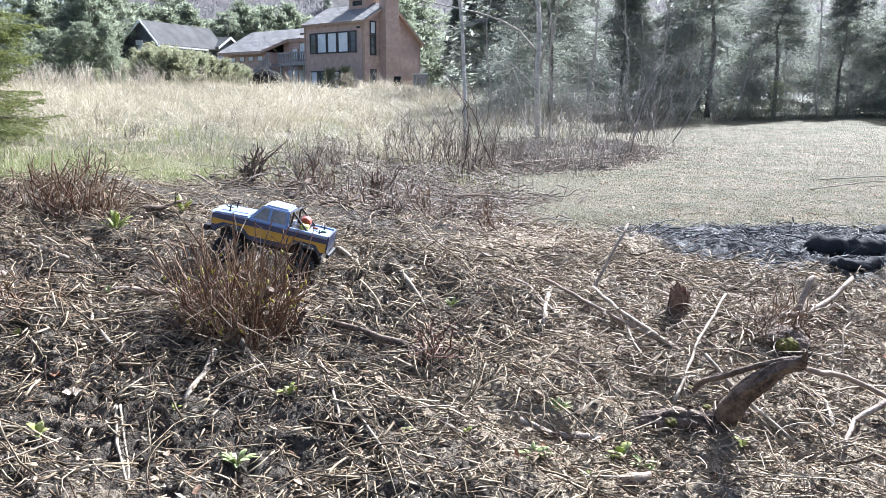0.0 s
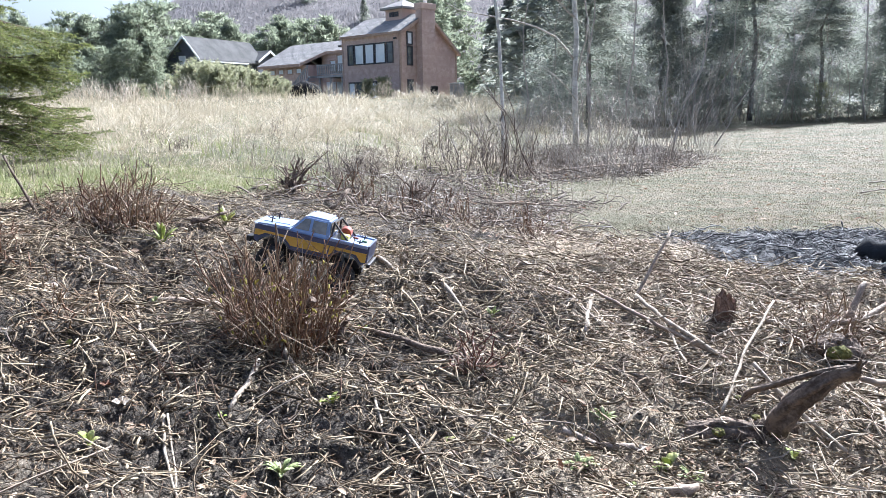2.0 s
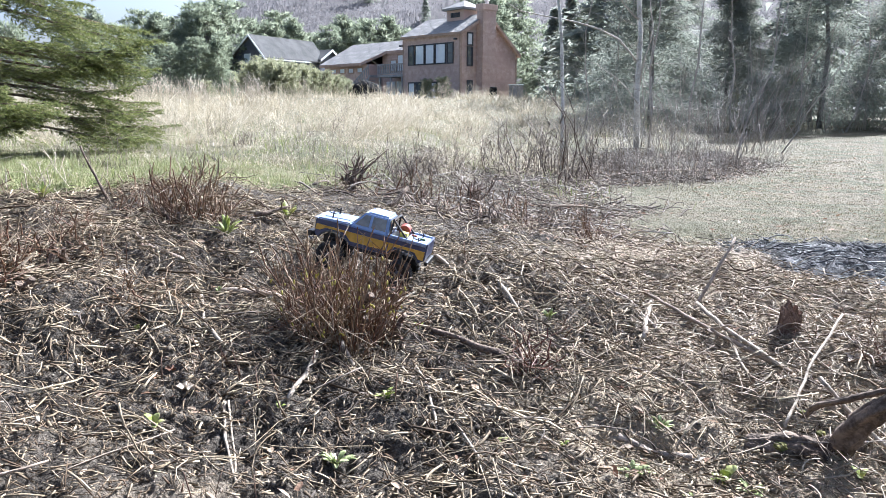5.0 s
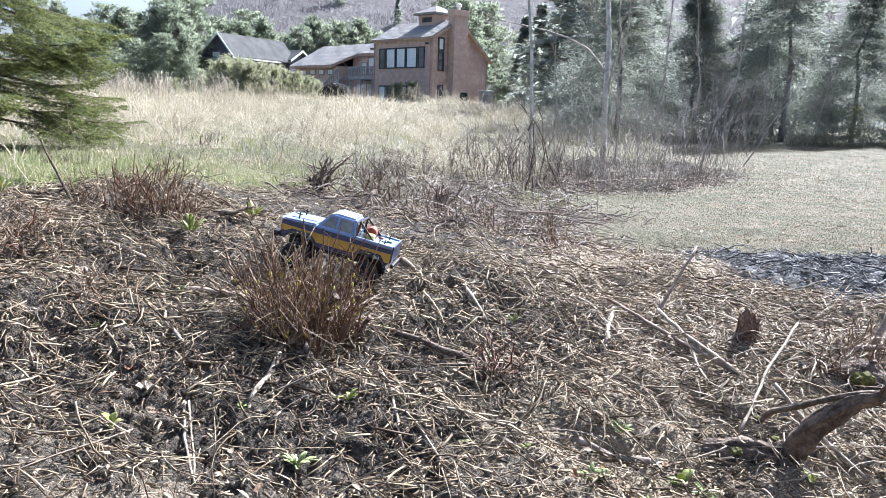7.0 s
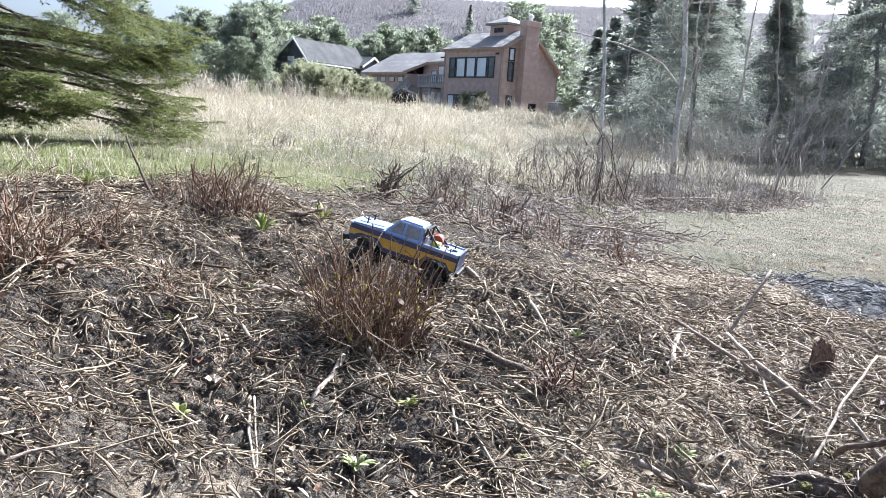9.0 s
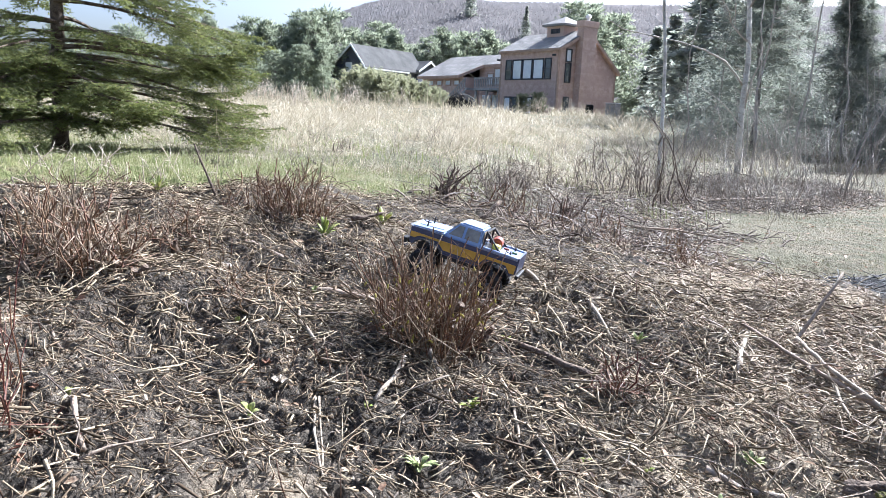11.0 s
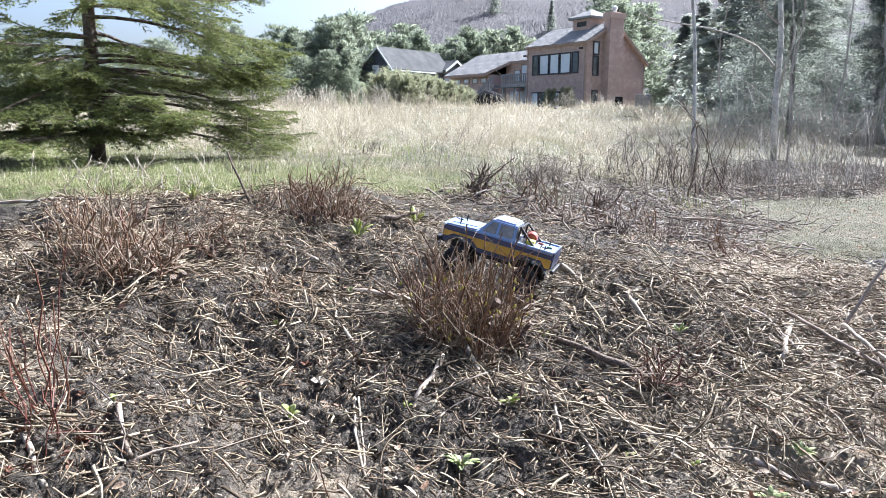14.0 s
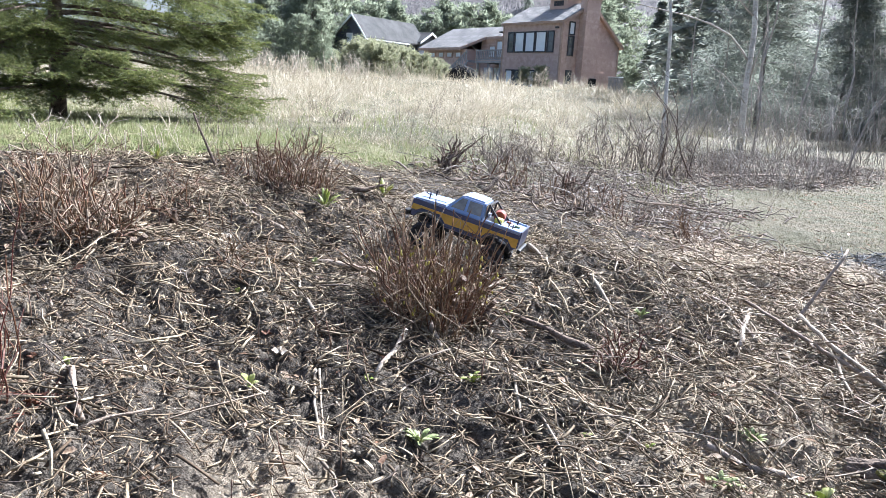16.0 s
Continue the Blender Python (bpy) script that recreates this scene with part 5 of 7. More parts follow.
pale_brush = [brush("bare_shrub", 51, 15, 1.2, 1.5, 0.007, M_SAPL, "leafless pale shrub at the edge of the clearing", "shrub"), brush("bare_shrub", 52, 13, 1.6, 2.0, 0.008, M_SAPL, "leafless pale shrub at the edge of the clearing", "shrub")]
plant_out(pale_brush, [(1.25, 9.7, .42), (1.6, 10.0, .48), (2.1, 10.4, .5), (1.4, 10.8, .55), (2.5, 11.2, .5), (1.9, 11.5, .6), (1.1, 11.0, .5), (2.4, 12.0, .6), (1.75, 9.5, .36), (1.2, 13.5, .7), (2.7, 15, .8), (3.3, 14, .7), (4.2, 16, .9), (2.0, 18, .9), (5.5, 19, 1.0), (3.4, 19.5, 1.1), (4.6, 21, 1.2), (7, 23.5, 1.2), (9.8, 25.3, 1.1), (12.5, 26.2, 1.2), (15.5, 27.0, 1.3), (18, 28.0, 1.3),
                       (1.0, 16, .8), (0.2, 13.2, .6), (-0.6, 12.2, .5), (20.5, 28.5, 1.4), (23, 29, 1.4), (3.0, 12.6, .5), (4.0, 13.4, .5), (6.2, 21.5, 1.2), (8.4, 24.2, 1.4), (11, 25.2, 1.4), (14, 26.5, 1.5), (17, 27.3, 1.5), (2.9, 17.2, .7), (1.6, 19.5, .8), (25.5, 29.5, 1.5), (3.9, 18, .8), (5.2, 22.5, 1.2), (7.4, 25, 1.8), (19.5, 28.2, 1.7)], "brush along the clearing", 7)
dark_brush = [brush("thicket_shrub", 61, 15, 1.0, 0.46, 0.0105, M_TWIG, "thicket of crooked dark leafless stems", "shrub", 0.3), brush("thicket_shrub", 62, 18, 1.2, 0.56, 0.0078, M_TWIG, "thicket of crooked dark leafless stems", "shrub", 0.2),
              brush("thicket_shrub", 63, 7, 1.3, 0.95, 0.005, M_TWIG, "thicket of tall thin leafless stems", "shrub", 0.12)]
tr_ = random.Random(12)
plant_out(dark_brush, [(tr_.uniform(-1.5, 0.85), q, tr_.uniform(0.45, 0.8) * (0.75 if q < 7 else 1.0)) for q in [5.0 + 3.9 * (k / 20) ** 1.1 for k in range(20)]]
          + [(-0.15, 9.8, .6), (0.4, 10.2, .6), (-0.2, 9.9, 1.35), (0.3, 9.2, .5), (0.5, 9.8, .5), (0.1, 10.3, 1.3), (0.7, 10.8, .6), (-0.9, 9.4, .5), (-0.55, 9.7, .95), (0.6, 11.4, .6), (0.2, 11.0, .5), (0.45, 10.4, 1.1)]
          + [(-2.4, 8.6, .6), (-3.4, 8.2, .45), (-4.2, 9.2, .5), (-2.1, 6.6, .5), (-2.6, 5.6, .4), (-3.2, 5.0, .35)]
          + [(tr_.uniform(0.6, 3.8), tr_.uniform(11.6, 15.2), tr_.uniform(.4, .75)) for _ in range(18)] + [(-2.4, 16.0, .8), (-1.7, 16.6, .7), (-2.9, 15.4, .7), (-4.6, 17.5, .7), (-1.0, 14.2, .8), (-3.4, 12.3, .5)], "thicket behind the bank", 8)

M_WEEDY = mat("bleached_weed_stalk", (0.42, 0.35, 0.26), (0.62, 0.55, 0.44), 3, 0.7, 0.0, (0.30, 0.24, 0.18), "island")
tall_weeds = [brush("dead_weed", 64, 24, 1.6, 1.3, 0.012, M_WEEDY, "tall bleached dead weed stalks in the meadow", "weed")]
plant_out(tall_weeds, [(-25.8, 56.0, 1.12), (-28.0, 55.0, 1.10), (-30.0, 53.0, 1.12), (-32.5, 52.0, 1.14), (-27.0, 58.0, 1.19), (-34.0, 56.0, 1.23), (-36.0, 58.0, 1.25), (-31.0, 58.0, 1.21), (-45.3, 37.4, 1.07), (-45.4, 40.2, 1.05), (-41.4, 38.7, 1.07), (-43.5, 43.6, 1.07), (-39.9, 42.8, 1.08), (-40.9, 47.2, 1.09), (-36.7, 45.5, 1.09), (-36.5, 49.4, 1.10), (-36.4, 53.1, 1.13), (-15.5, 33, 1.0), (-17, 35, 1.1), (-14, 36, 1.0), (-18.5, 38, 1.2), (-21, 40, 1.2), (-12.5, 38, .9), (-16, 41, 1.2), (-23, 44, 1.2), (-9, 44, .8), (-4, 46, .9), (-1.2, 48, 1.0), (-26, 46, 1.2), (-19, 45, 1.2), (-6.5, 50, 1.0), (0.8, 42, .9), (-12, 30, .7)], "tall meadow weeds", 9)
stalks = [brush("dead_weed", 65, 9, 1.1, 0.30, 0.004, M_WEEDY, "cluster of short bleached dead stalks in grass", "weed", 0.04)]
plant_out(stalks, [(-3.05, 3.85, 1.0), (-2.75, 3.75, .8), (-3.4, 3.7, .9), (-3.9, 4.2, .9)], "stalks at the grass edge", 10)


M_PALEST = mat("shredded_stalk", (0.27, 0.21, 0.145), (0.56, 0.47, 0.345), 30, 0.65, 0.3, (0.14, 0.095, 0.063), "island")

# ---- stalks and litter on the bank ----
lr = np.random.RandomState(91)


def litter(n, x0, x1, y0, y1, lmin, lmax, r0, r1, keep, material, name, label, tip=0.2, lift=0.012, bend=0.28):
    x, y = scatter(lr, n, x0, x1, y0, y1, keep)
    n = len(x)
    ang = lr.uniform(0, 6.283, n)
    w = np.stack([np.cos(ang), np.sin(ang), np.zeros(n)], 1)
    ln = lmin * (lmax / lmin) ** (lr.uniform(0, 1, n) ** 2.0)
    rad = r0 * (r1 / r0) ** (lr.uniform(0, 1, n) ** 1.3)
    ax, ay = x - w[:, 0] * ln / 2, y - w[:, 1] * ln / 2
    za, zb = ground_z(ax, ay), ground_z(x + w[:, 0] * ln / 2, y + w[:, 1] * ln / 2)
    w[:, 2] = (zb - za) / ln + lr.normal(0, tip, n)
    up = np.maximum(ground_z(x, y) - (za + zb) / 2, 0)
    st = np.stack([ax, ay, za + lr.uniform(0.003, lift, n) + up + np.maximum(0, -w[:, 2] + (zb - za) / ln) * ln * 0.8], 1)
    v, f = tubes(st, w, ln, rad, 3, bend, 0.7, lr, short=lmax < 0.1, rings_of=6 if lmax > 0.2 else 3)
    return stuff(name, v, f, material, label, "litter")


def bank_keep(x, y):
    return sstep(-0.15, 0.25, litter_edge(x, y)) * (1 - burn_amount(x, y))


def under_brush(x, y):
    return sstep(-1.6, -0.6, x) * sstep(0.3, -0.3, x - thicket_edge(x, y)) * sstep(4.4, 5.2, y) * (1 - 0.9 * sstep(8.4, 9.6, y) * sstep(0.6, -0.2, x))


def sparse(x, y):
    return (1 - 0.55 * sstep(0.1, -0.7, x) * sstep(2.35, 1.85, y)) * (1 - 0.6 * sstep(0.45, 0.8, x) * sstep(2.4, 2.0, y))


litter(26000, -3.3, 2.8, 0.95, 4.2, 0.024, 0.17, 0.0013, 0.0062, lambda x, y: bank_keep(x, y) * (0.35 + 0.65 * sstep(0.3, 0.62, patchy(x, y, 0.55, 4))) * sparse(x, y) * (1 - 0.45 * sstep(0.0, 0.8, x)), M_STRAW, "cut_stalk_litter", "bleached cut stalks and straw strewn over mud", 0.17, 0.030, 0.10)
litter(40000, -3.0, 2.7, 1.0, 4.0, 0.014, 0.075, 0.0012, 0.0034, lambda x, y: bank_keep(x, y) * (0.35 + 0.65 * sstep(0.3, 0.6, patchy(x, y, 0.5, 5))) * (0.48 + 0.52 * sstep(-0.9, -0.2, x)) * (1 - 0.5 * sstep(0.45, 0.8, x) * sstep(2.4, 2.0, y)), M_CHAFF, "chaff_litter", "fine chopped stalks, chaff and crumbs over mud", 0.2, 0.018)
litter(1500, -3.0, 2.6, 0.95, 4.4, 0.12, 0.45, 0.0014, 0.0034, lambda x, y: bank_keep(x, y) * (0.3 + 0.7 * sstep(-0.6, 0.8, x)), M_STRAW, "long_stalk_litter", "long thin curved dead stalks lying over litter", 0.10, 0.03, 0.18)
litter(1100, 0.3, 2.4, 1.9, 3.6, 0.08, 0.34, 0.0016, 0.0042, lambda x, y: bank_keep(x, y) * sstep(1.1, 0.3, np.hypot(x - 1.2, y - 2.8)), M_PALEST, "shredded_stalk_litter", "tangle of bleached shredded stalks round driftwood", 0.25, 0.05, 0.30)
litter(2600, -3.0, 0.5, 1.0, 3.5, 0.05, 0.26, 0.0018, 0.0048, lambda x, y: bank_keep(x, y) * sparse(x, y) * (0.25 + 0.75 * sstep(0.35, 0.6, patchy(x, y, 0.6, 63))), M_STRAW, "long_stalk_litter", "bleached broken stalks lying crosswise over mud", 0.16, 0.03, 0.12)
litter(9000, -3.2, -1.0, 1.0, 3.5, 0.012, 0.09, 0.0008, 0.0032, bank_keep, M_CHAFF, "chaff_litter", "fine chopped stalks, chaff and crumbs over mud", 0.3, 0.02)
litter(8000, -0.4, 2.8, 2.8, 5.0, 0.02, 0.13, 0.0014, 0.0042, lambda x, y: bank_keep(x, y) * sstep(-0.4, 0.4, x), M_PALEST, "dry_chip_litter", "pale dry chips and broken stalks on dusty soil", 0.2, 0.02, 0.2)
litter(15000, -3.6, 3.2, 3.6, 7.6, 0.03, 0.30, 0.0014, 0.0050, lambda x, y: bank_keep(x, y) * (1 - 0.85 * sstep(4.8, 6.2, y)) * (0.4 + 0.6 * sstep(0.3, 0.6, patchy(x, y, 0.8, 6))), M_STRAW, "cut_stalk_litter", "bleached cut stalks and straw strewn over mud", 0.22, 0.03)
litter(5000, 0.3, 9.0, 4.6, 15.0, 0.02, 0.16, 0.0016, 0.004, lambda x, y: (1 - burn_amount(x, y)) * sstep(0.1, -0.4, litter_edge(x, y)) * (1 - field_share(x, y)) * np.clip(7 / y, 0, 1), M_CHAFF, "clearing_litter", "fine twigs and straw scattered over the clearing", 0.12, 0.01)
litter(600, -3.2, 3.0, 0.95, 5.5, 0.12, 0.42, 0.0018, 0.005, bank_keep, M_TWIG, "fallen_twig_litter", "thin dark twigs lying across the bank", 0.08)
litter(9000, 0.3, 6.0, 3.5, 6.2, 0.03, 0.20, 0.002, 0.006, lambda x, y: burn_amount(x, y), M_ASH, "charred_stick_litter", "charred and ash-grey sticks in a burnt patch", 0.2)
litter(13000, -2.0, 4.6, 4.6, 16.0, 0.05, 0.35, 0.0015, 0.005, under_brush, M_TWIG, "brush_litter", "dark twigs and stalks under the thicket", 0.2, 0.03)
litter(1500, -1.6, 2.4, 4.8, 11.0, 0.15, 0.7, 0.003, 0.010, lambda x, y: sstep(0.5, -0.2, x - thicket_edge(x, y)), M_TWIG, "fallen_brushwood", "tangle of fallen dark brushwood", 0.12)
litter(900, 0.0, 4.0, 8.5, 15.5, 0.15, 0.8, 0.003, 0.008, lambda x, y: sstep(0.6, -0.2, x - thicket_edge(x, y)), M_TWIG, "fallen_brushwood", "tangle of fallen brown brushwood", 0.12)
litter(260, -1.5, 2.6, 5.0, 9.5, 0.2, 0.6, 0.003, 0.007, lambda x, y: sstep(0.4, -0.2, x - thicket_edge(x, y)), M_SAPL, "fallen_brushwood", "pale fallen sticks lying in the thicket", 0.12, 0.06)
litter(9000, -3.6, 3.4, -2.2, 1.05, 0.03, 0.099, 0.0016, 0.0045, lambda x, y: 0.35 + 0.65 * sstep(0.3, 0.6, patchy(x, y, 0.6, 6)), M_STRAW, "cut_stalk_litter", "bleached cut stalks and straw strewn over mud", 0.2, 0.02)
litter(6000, -1.4, 3.5, 5.0, 13.0, 0.02, 0.099, 0.002, 0.0045, under_brush, M_CHAFF, "brush_litter", "broken stalks and chaff under the thicket", 0.15, 0.02)
# flat chips and bark flakes
def chips(n, keep, material, name, label, grow=1.0, tilt=0.3):
    x, y = scatter(lr, n, -3.0, 2.6, 1.0, 4.2, keep)
    n = len(x)
    a = lr.uniform(0, 6.283, n)
    ln, wd, th = (lo * (hi / lo) ** lr.uniform(0, 1, n) for lo, hi in ((0.006 * grow, 0.024 * grow), (0.0018, 0.0055), (0.001, 0.002)))
    d = np.stack([np.cos(a), np.sin(a), lr.normal(0, tilt, n)], 1)
    w = np.stack([-np.sin(a), np.cos(a), lr.normal(0, tilt, n)], 1)
    u = np.cross(d, w)
    c = np.stack([x, y, ground_z(x, y) + lr.uniform(0.004, 0.006 + 0.08 * tilt, n)], 1)
    corners = [c + d * (ln * p * k)[:, None] + w * (wd * q * k)[:, None] + u * (th * r)[:, None] for r in (-1, 1) for p, q, k in ((-1, -1, 1.0), (1, -0.6, 0.9), (0.8, 1, 1.0), (-1, 0.7, 0.8))]
    b = (np.arange(n) * 8)[:, None]
    faces = np.concatenate([b + np.array([f]) for f in ([3, 2, 1, 0], [4, 5, 6, 7], [0, 1, 5, 4], [1, 2, 6, 5], [2, 3, 7, 6], [3, 0, 4, 7])])
    stuff(name, np.stack(corners, 1).reshape(-1, 3), faces, material, label, "litter")


chips(1100, lambda x, y: bank_keep(x, y) * (0.3 + 0.7 * sstep(0.35, 0.6, patchy(x, y, 0.6, 54))), M_PALEST, "wood_chip_litter", "pale splintered wood chips scattered over mud")
chips(2600, lambda x, y: bank_keep(x, y) * (0.3 + 0.7 * sstep(0.35, 0.6, patchy(x, y, 0.7, 56))), M_CHAFF, "bark_flake_litter", "brown bark flakes and chaff scattered over mud")
chips(18000, lambda x, y: bank_keep(x, y) * (0.12 + 0.88 * sstep(-0.2, 0.6, x)) * (0.35 + 0.65 * sstep(0.35, 0.6, patchy(x, y, 0.5, 58))), M_CHAFF, "split_stalk_litter", "flat split pieces of brown stalk trodden into soil", 1.7, 0.2)
# crumbs of soil
M_CLOD = mat("crusted_mud", (0.055, 0.045, 0.034), (0.235, 0.195, 0.15), 70, 0.95, 1.0, (0.11, 0.09, 0.07), "island", spec=0.1)
x, y = scatter(lr, 9000, -3.2, 2.8, 0.95, 4.0, lambda x, y: bank_keep(x, y) * (0.25 + 0.75 * sstep(0.4, 0.65, patchy(x, y, 0.5, 27))))
n = len(x)
r = 0.003 * 2.4 ** (lr.uniform(0, 1, n) ** 2.0)
corner = np.array([[1, 0, 0], [-1, 0, 0], [0, 1, 0], [0, -1, 0], [0, 0, 1.0], [0, 0, -1.0]])
v = np.stack([x, y, ground_z(x, y) + 0.2 * r], 1)[:, None, :] + corner[None] * lr.uniform(0.6, 1.3, (n, 6, 1)) * r[:, None, None] + lr.normal(0, 0.25, (n, 6, 3)) * r[:, None, None]
octa = np.array([[0, 2, 4], [2, 1, 4], [1, 3, 4], [3, 0, 4], [2, 0, 5], [1, 2, 5], [3, 1, 5], [0, 3, 5]])
stuff("soil_crumbs", v.reshape(-1, 3), ((np.arange(n) * 6)[:, None, None] + octa[None]).reshape(-1, 3), mat("crumbled_soil", (0.06, 0.046, 0.034), (0.20, 0.16, 0.125), 60, 0.9, 0.5, (0.34, 0.285, 0.23), "island"), "crumbs and small clods of dry soil", "soil")
x, y = scatter(lr, 13000, -2.6, 1.9, 0.95, 3.4, lambda x, y: bank_keep(x, y) * (0.2 + 0.8 * sstep(0.45, 0.7, patchy(x, y, 0.7, 37))))
n = len(x)
r = 0.0045 * 3.6 ** (lr.uniform(0, 1, n) ** 2.4)
v = np.stack([x, y, ground_z(x, y) - 0.2 * r], 1)[:, None, :] + corner[None] * [1.2, 1.2, 0.6] * lr.uniform(0.6, 1.3, (n, 6, 1)) * r[:, None, None] + lr.normal(0, 0.28, (n, 6, 3)) * r[:, None, None]
stuff("soil_clods", v.reshape(-1, 3), ((np.arange(n) * 6)[:, None, None] + octa[None]).reshape(-1, 3), M_CLOD, "lumps of crusted drying mud", "soil")
# standing cut stubble on the bank
x, y = scatter(lr, 1500, -3.4, 2.6, 1.3, 6.5, lambda x, y: bank_keep(x, y) * sstep(0.5, 0.75, patchy(x, y, 0.8, 22)) * np.where(x < 0.2, 1, 0.35))
n = len(x)
v, f = tubes(np.stack([x, y, ground_z(x, y) - 0.01], 1), np.stack([lr.normal(0, .25, n), lr.normal(0, .25, n), np.ones(n)], 1), lr.uniform(0.03, 0.13, n), lr.uniform(0.0014, 0.003, n), 3, 0.05, 0.8, lr)
stuff("stem_stubble", v, f, M_REDS, "short cut stems standing on the bank", "stubble")


def leaf_scatter(n, keep, x0, x1, y0, y1, size, material, name, label):
    x, y = scatter(lr, n, x0, x1, y0, y1, keep)
    n = len(x)
    a = lr.uniform(0, 6.283, n)
    s = size * lr.uniform(0.5, 1.3, n)
    d = np.stack([np.cos(a), np.sin(a), lr.normal(0, .25, n)], 1) * s[:, None]
    w = np.stack([-np.sin(a), np.cos(a), lr.normal(0, .35, n)], 1) * (s * 0.45)[:, None]
    c = np.stack([x, y, ground_z(x, y) + lr.uniform(0.006, 0.022, n)], 1)
    up = np.array([0, 0, 1.0]) * (s * 0.3)[:, None]
    vs = np.stack([c - d, c - d * 0.3 + w + up, c + d * 0.5 + w * 0.8 + up, c + d, c + d * 0.4 - w + up * .6, c - d * 0.4 - w * .9 + up * .6], 1).reshape(-1, 3)
    b = (np.arange(n) * 6)[:, None]
    return stuff(name, vs, np.concatenate([b + np.array([[0, 1, 2, 3]]), b + np.array([[0, 3, 4, 5]])]), material, label, "leaves")


leaf_scatter(800, bank_keep, -3.2, 2.8, 1.0, 5.0, 0.018, M_DEAD, "dead_leaf_litter", "curled brown and pale dead leaves on mud")
leaf_scatter(2200, lambda x, y: sstep(-1.0, -0.2, x) * sstep(0.4, -0.3, x - thicket_edge(x, y)), -1.0, 4.0, 5.5, 15.5, 0.024, M_DEAD, "dead_leaf_litter", "brown and pale dead leaves under the thicket")
leaf_scatter(1500, lambda x, y: 0.5 + 0 * x, 0.5, 9, 6, 20, 0.022, M_DEAD, "dead_leaf_litter", "scattered pale dead leaves on the clearing")


# ---- stem clumps left from cut shrubs ----
def stem_mesh(seed, buds):
    rr = random.Random(seed)
    bm = bmesh.new()
    pts = wander((0, 0, 0), (rr.uniform(-.15, .15), rr.uniform(-.15, .15), 1.0), 4, 0.09, rr)
    add_tube(bm, pts, [0.0088, 0.0084, 0.0074, 0.0066, 0.006], 5, 0.08, rr)
    if buds:
        for k in range(rr.choice((2, 3, 4))):
            a = pts[rr.choice((1, 2, 3))]
            b = a + Vector((rr.uniform(-1, 1) * .35, rr.uniform(-1, 1) * .35, rr.uniform(.05, .28)))
            add_tube(bm, [a, a.lerp(b, .5), b], [0.005, 0.004, 0.003], 3)
    me = bpy.data.meshes.new("stem")
    bmesh.ops.recalc_face_normals(bm, faces=bm.faces)
    bm.to_mesh(me)
    bm.free()
    for f in me.polygons:
        f.material_index = 1 if f.center.z > 0.985 else 0
    return me


STEMS = []
for i in range(10):
    me = stem_mesh(100 + i, i % 3 != 0)
    me.materials.append(M_RED)
    me.materials.append(M_PALE)
    STEMS.append(me)
GREYS = []
for i in range(4):
    me = stem_mesh(130 + i, True)
    me.materials.append(M_STEMP)
    me.materials.append(M_PALE)
    GREYS.append(me)


REDS = []
for i in range(4):
    me = stem_mesh(150 + i, i % 2 == 0)
    me.materials.append(M_CRIM)
    me.materials.append(M_CRIM)
    REDS.append(me)


def clump(x, y, n, wide, tall, label, seed, splay=0.5, grey=0.2, root=True, deep=None, thick=1.0, loose=0.2, kinds=None):
    rr = random.Random(seed)
    o = Vector((x, y, float(ground_z(x, y))))
    t = thing("cut_shrub", Matrix.Translation(o), label, "shrub", "cut shrubs on the bank")
    if root:
        for k in range(max(3, int(wide * 30))):
            bm = bmesh.new()
            a = rr.uniform(0, 6.28)
            r = wide * rr.uniform(0.05, 0.45)
            p = Vector((math.cos(a) * r, math.sin(a) * r * (deep or 1), -0.03))
            add_tube(bm, wander(p, p + Vector((math.cos(a) * .05, math.sin(a) * .05, rr.uniform(.05, .11))), 3, 0.1, rr), [q * min(1.0, 0.35 + wide) for q in (0.02, 0.017, 0.014, 0.012)], 7, 0.15, rr)
            part("root_stub", bm, M_BARK, t)
    for k in range(n):
        a, r = rr.uniform(0, 6.283), wide * 0.5 * math.sqrt(rr.random())
        px, py = math.cos(a) * r * 0.75, math.sin(a) * r * 0.75 * (deep or 1)
        lean = splay * (r / (wide * 0.5)) * rr.uniform(0.3, 1.1)
        ln = tall * rr.choice((rr.uniform(0.2, 0.6), rr.uniform(0.5, 0.85), rr.uniform(0.75, 1.05))) * (1.1 - 0.35 * r / (wide * 0.5))
        ob = part("stem", rr.choice(kinds or (GREYS if rr.random() < grey else STEMS)), None, t)
        z = float(ground_z(x + px, y + py)) - o.z - 0.02
        ob.matrix_local = Matrix.Translation((px, py, z)) @ Vector((math.cos(a) * lean + rr.gauss(0, loose), math.sin(a) * lean + rr.gauss(0, loose), 1)).to_track_quat("Z", "Y").to_matrix().to_4x4() @ Matrix.Rotation(rr.uniform(0, 6.28), 4, "Z") @ Matrix.Diagonal((thick * rr.uniform(.24, .5),) * 2 + (ln, 1))
    return t


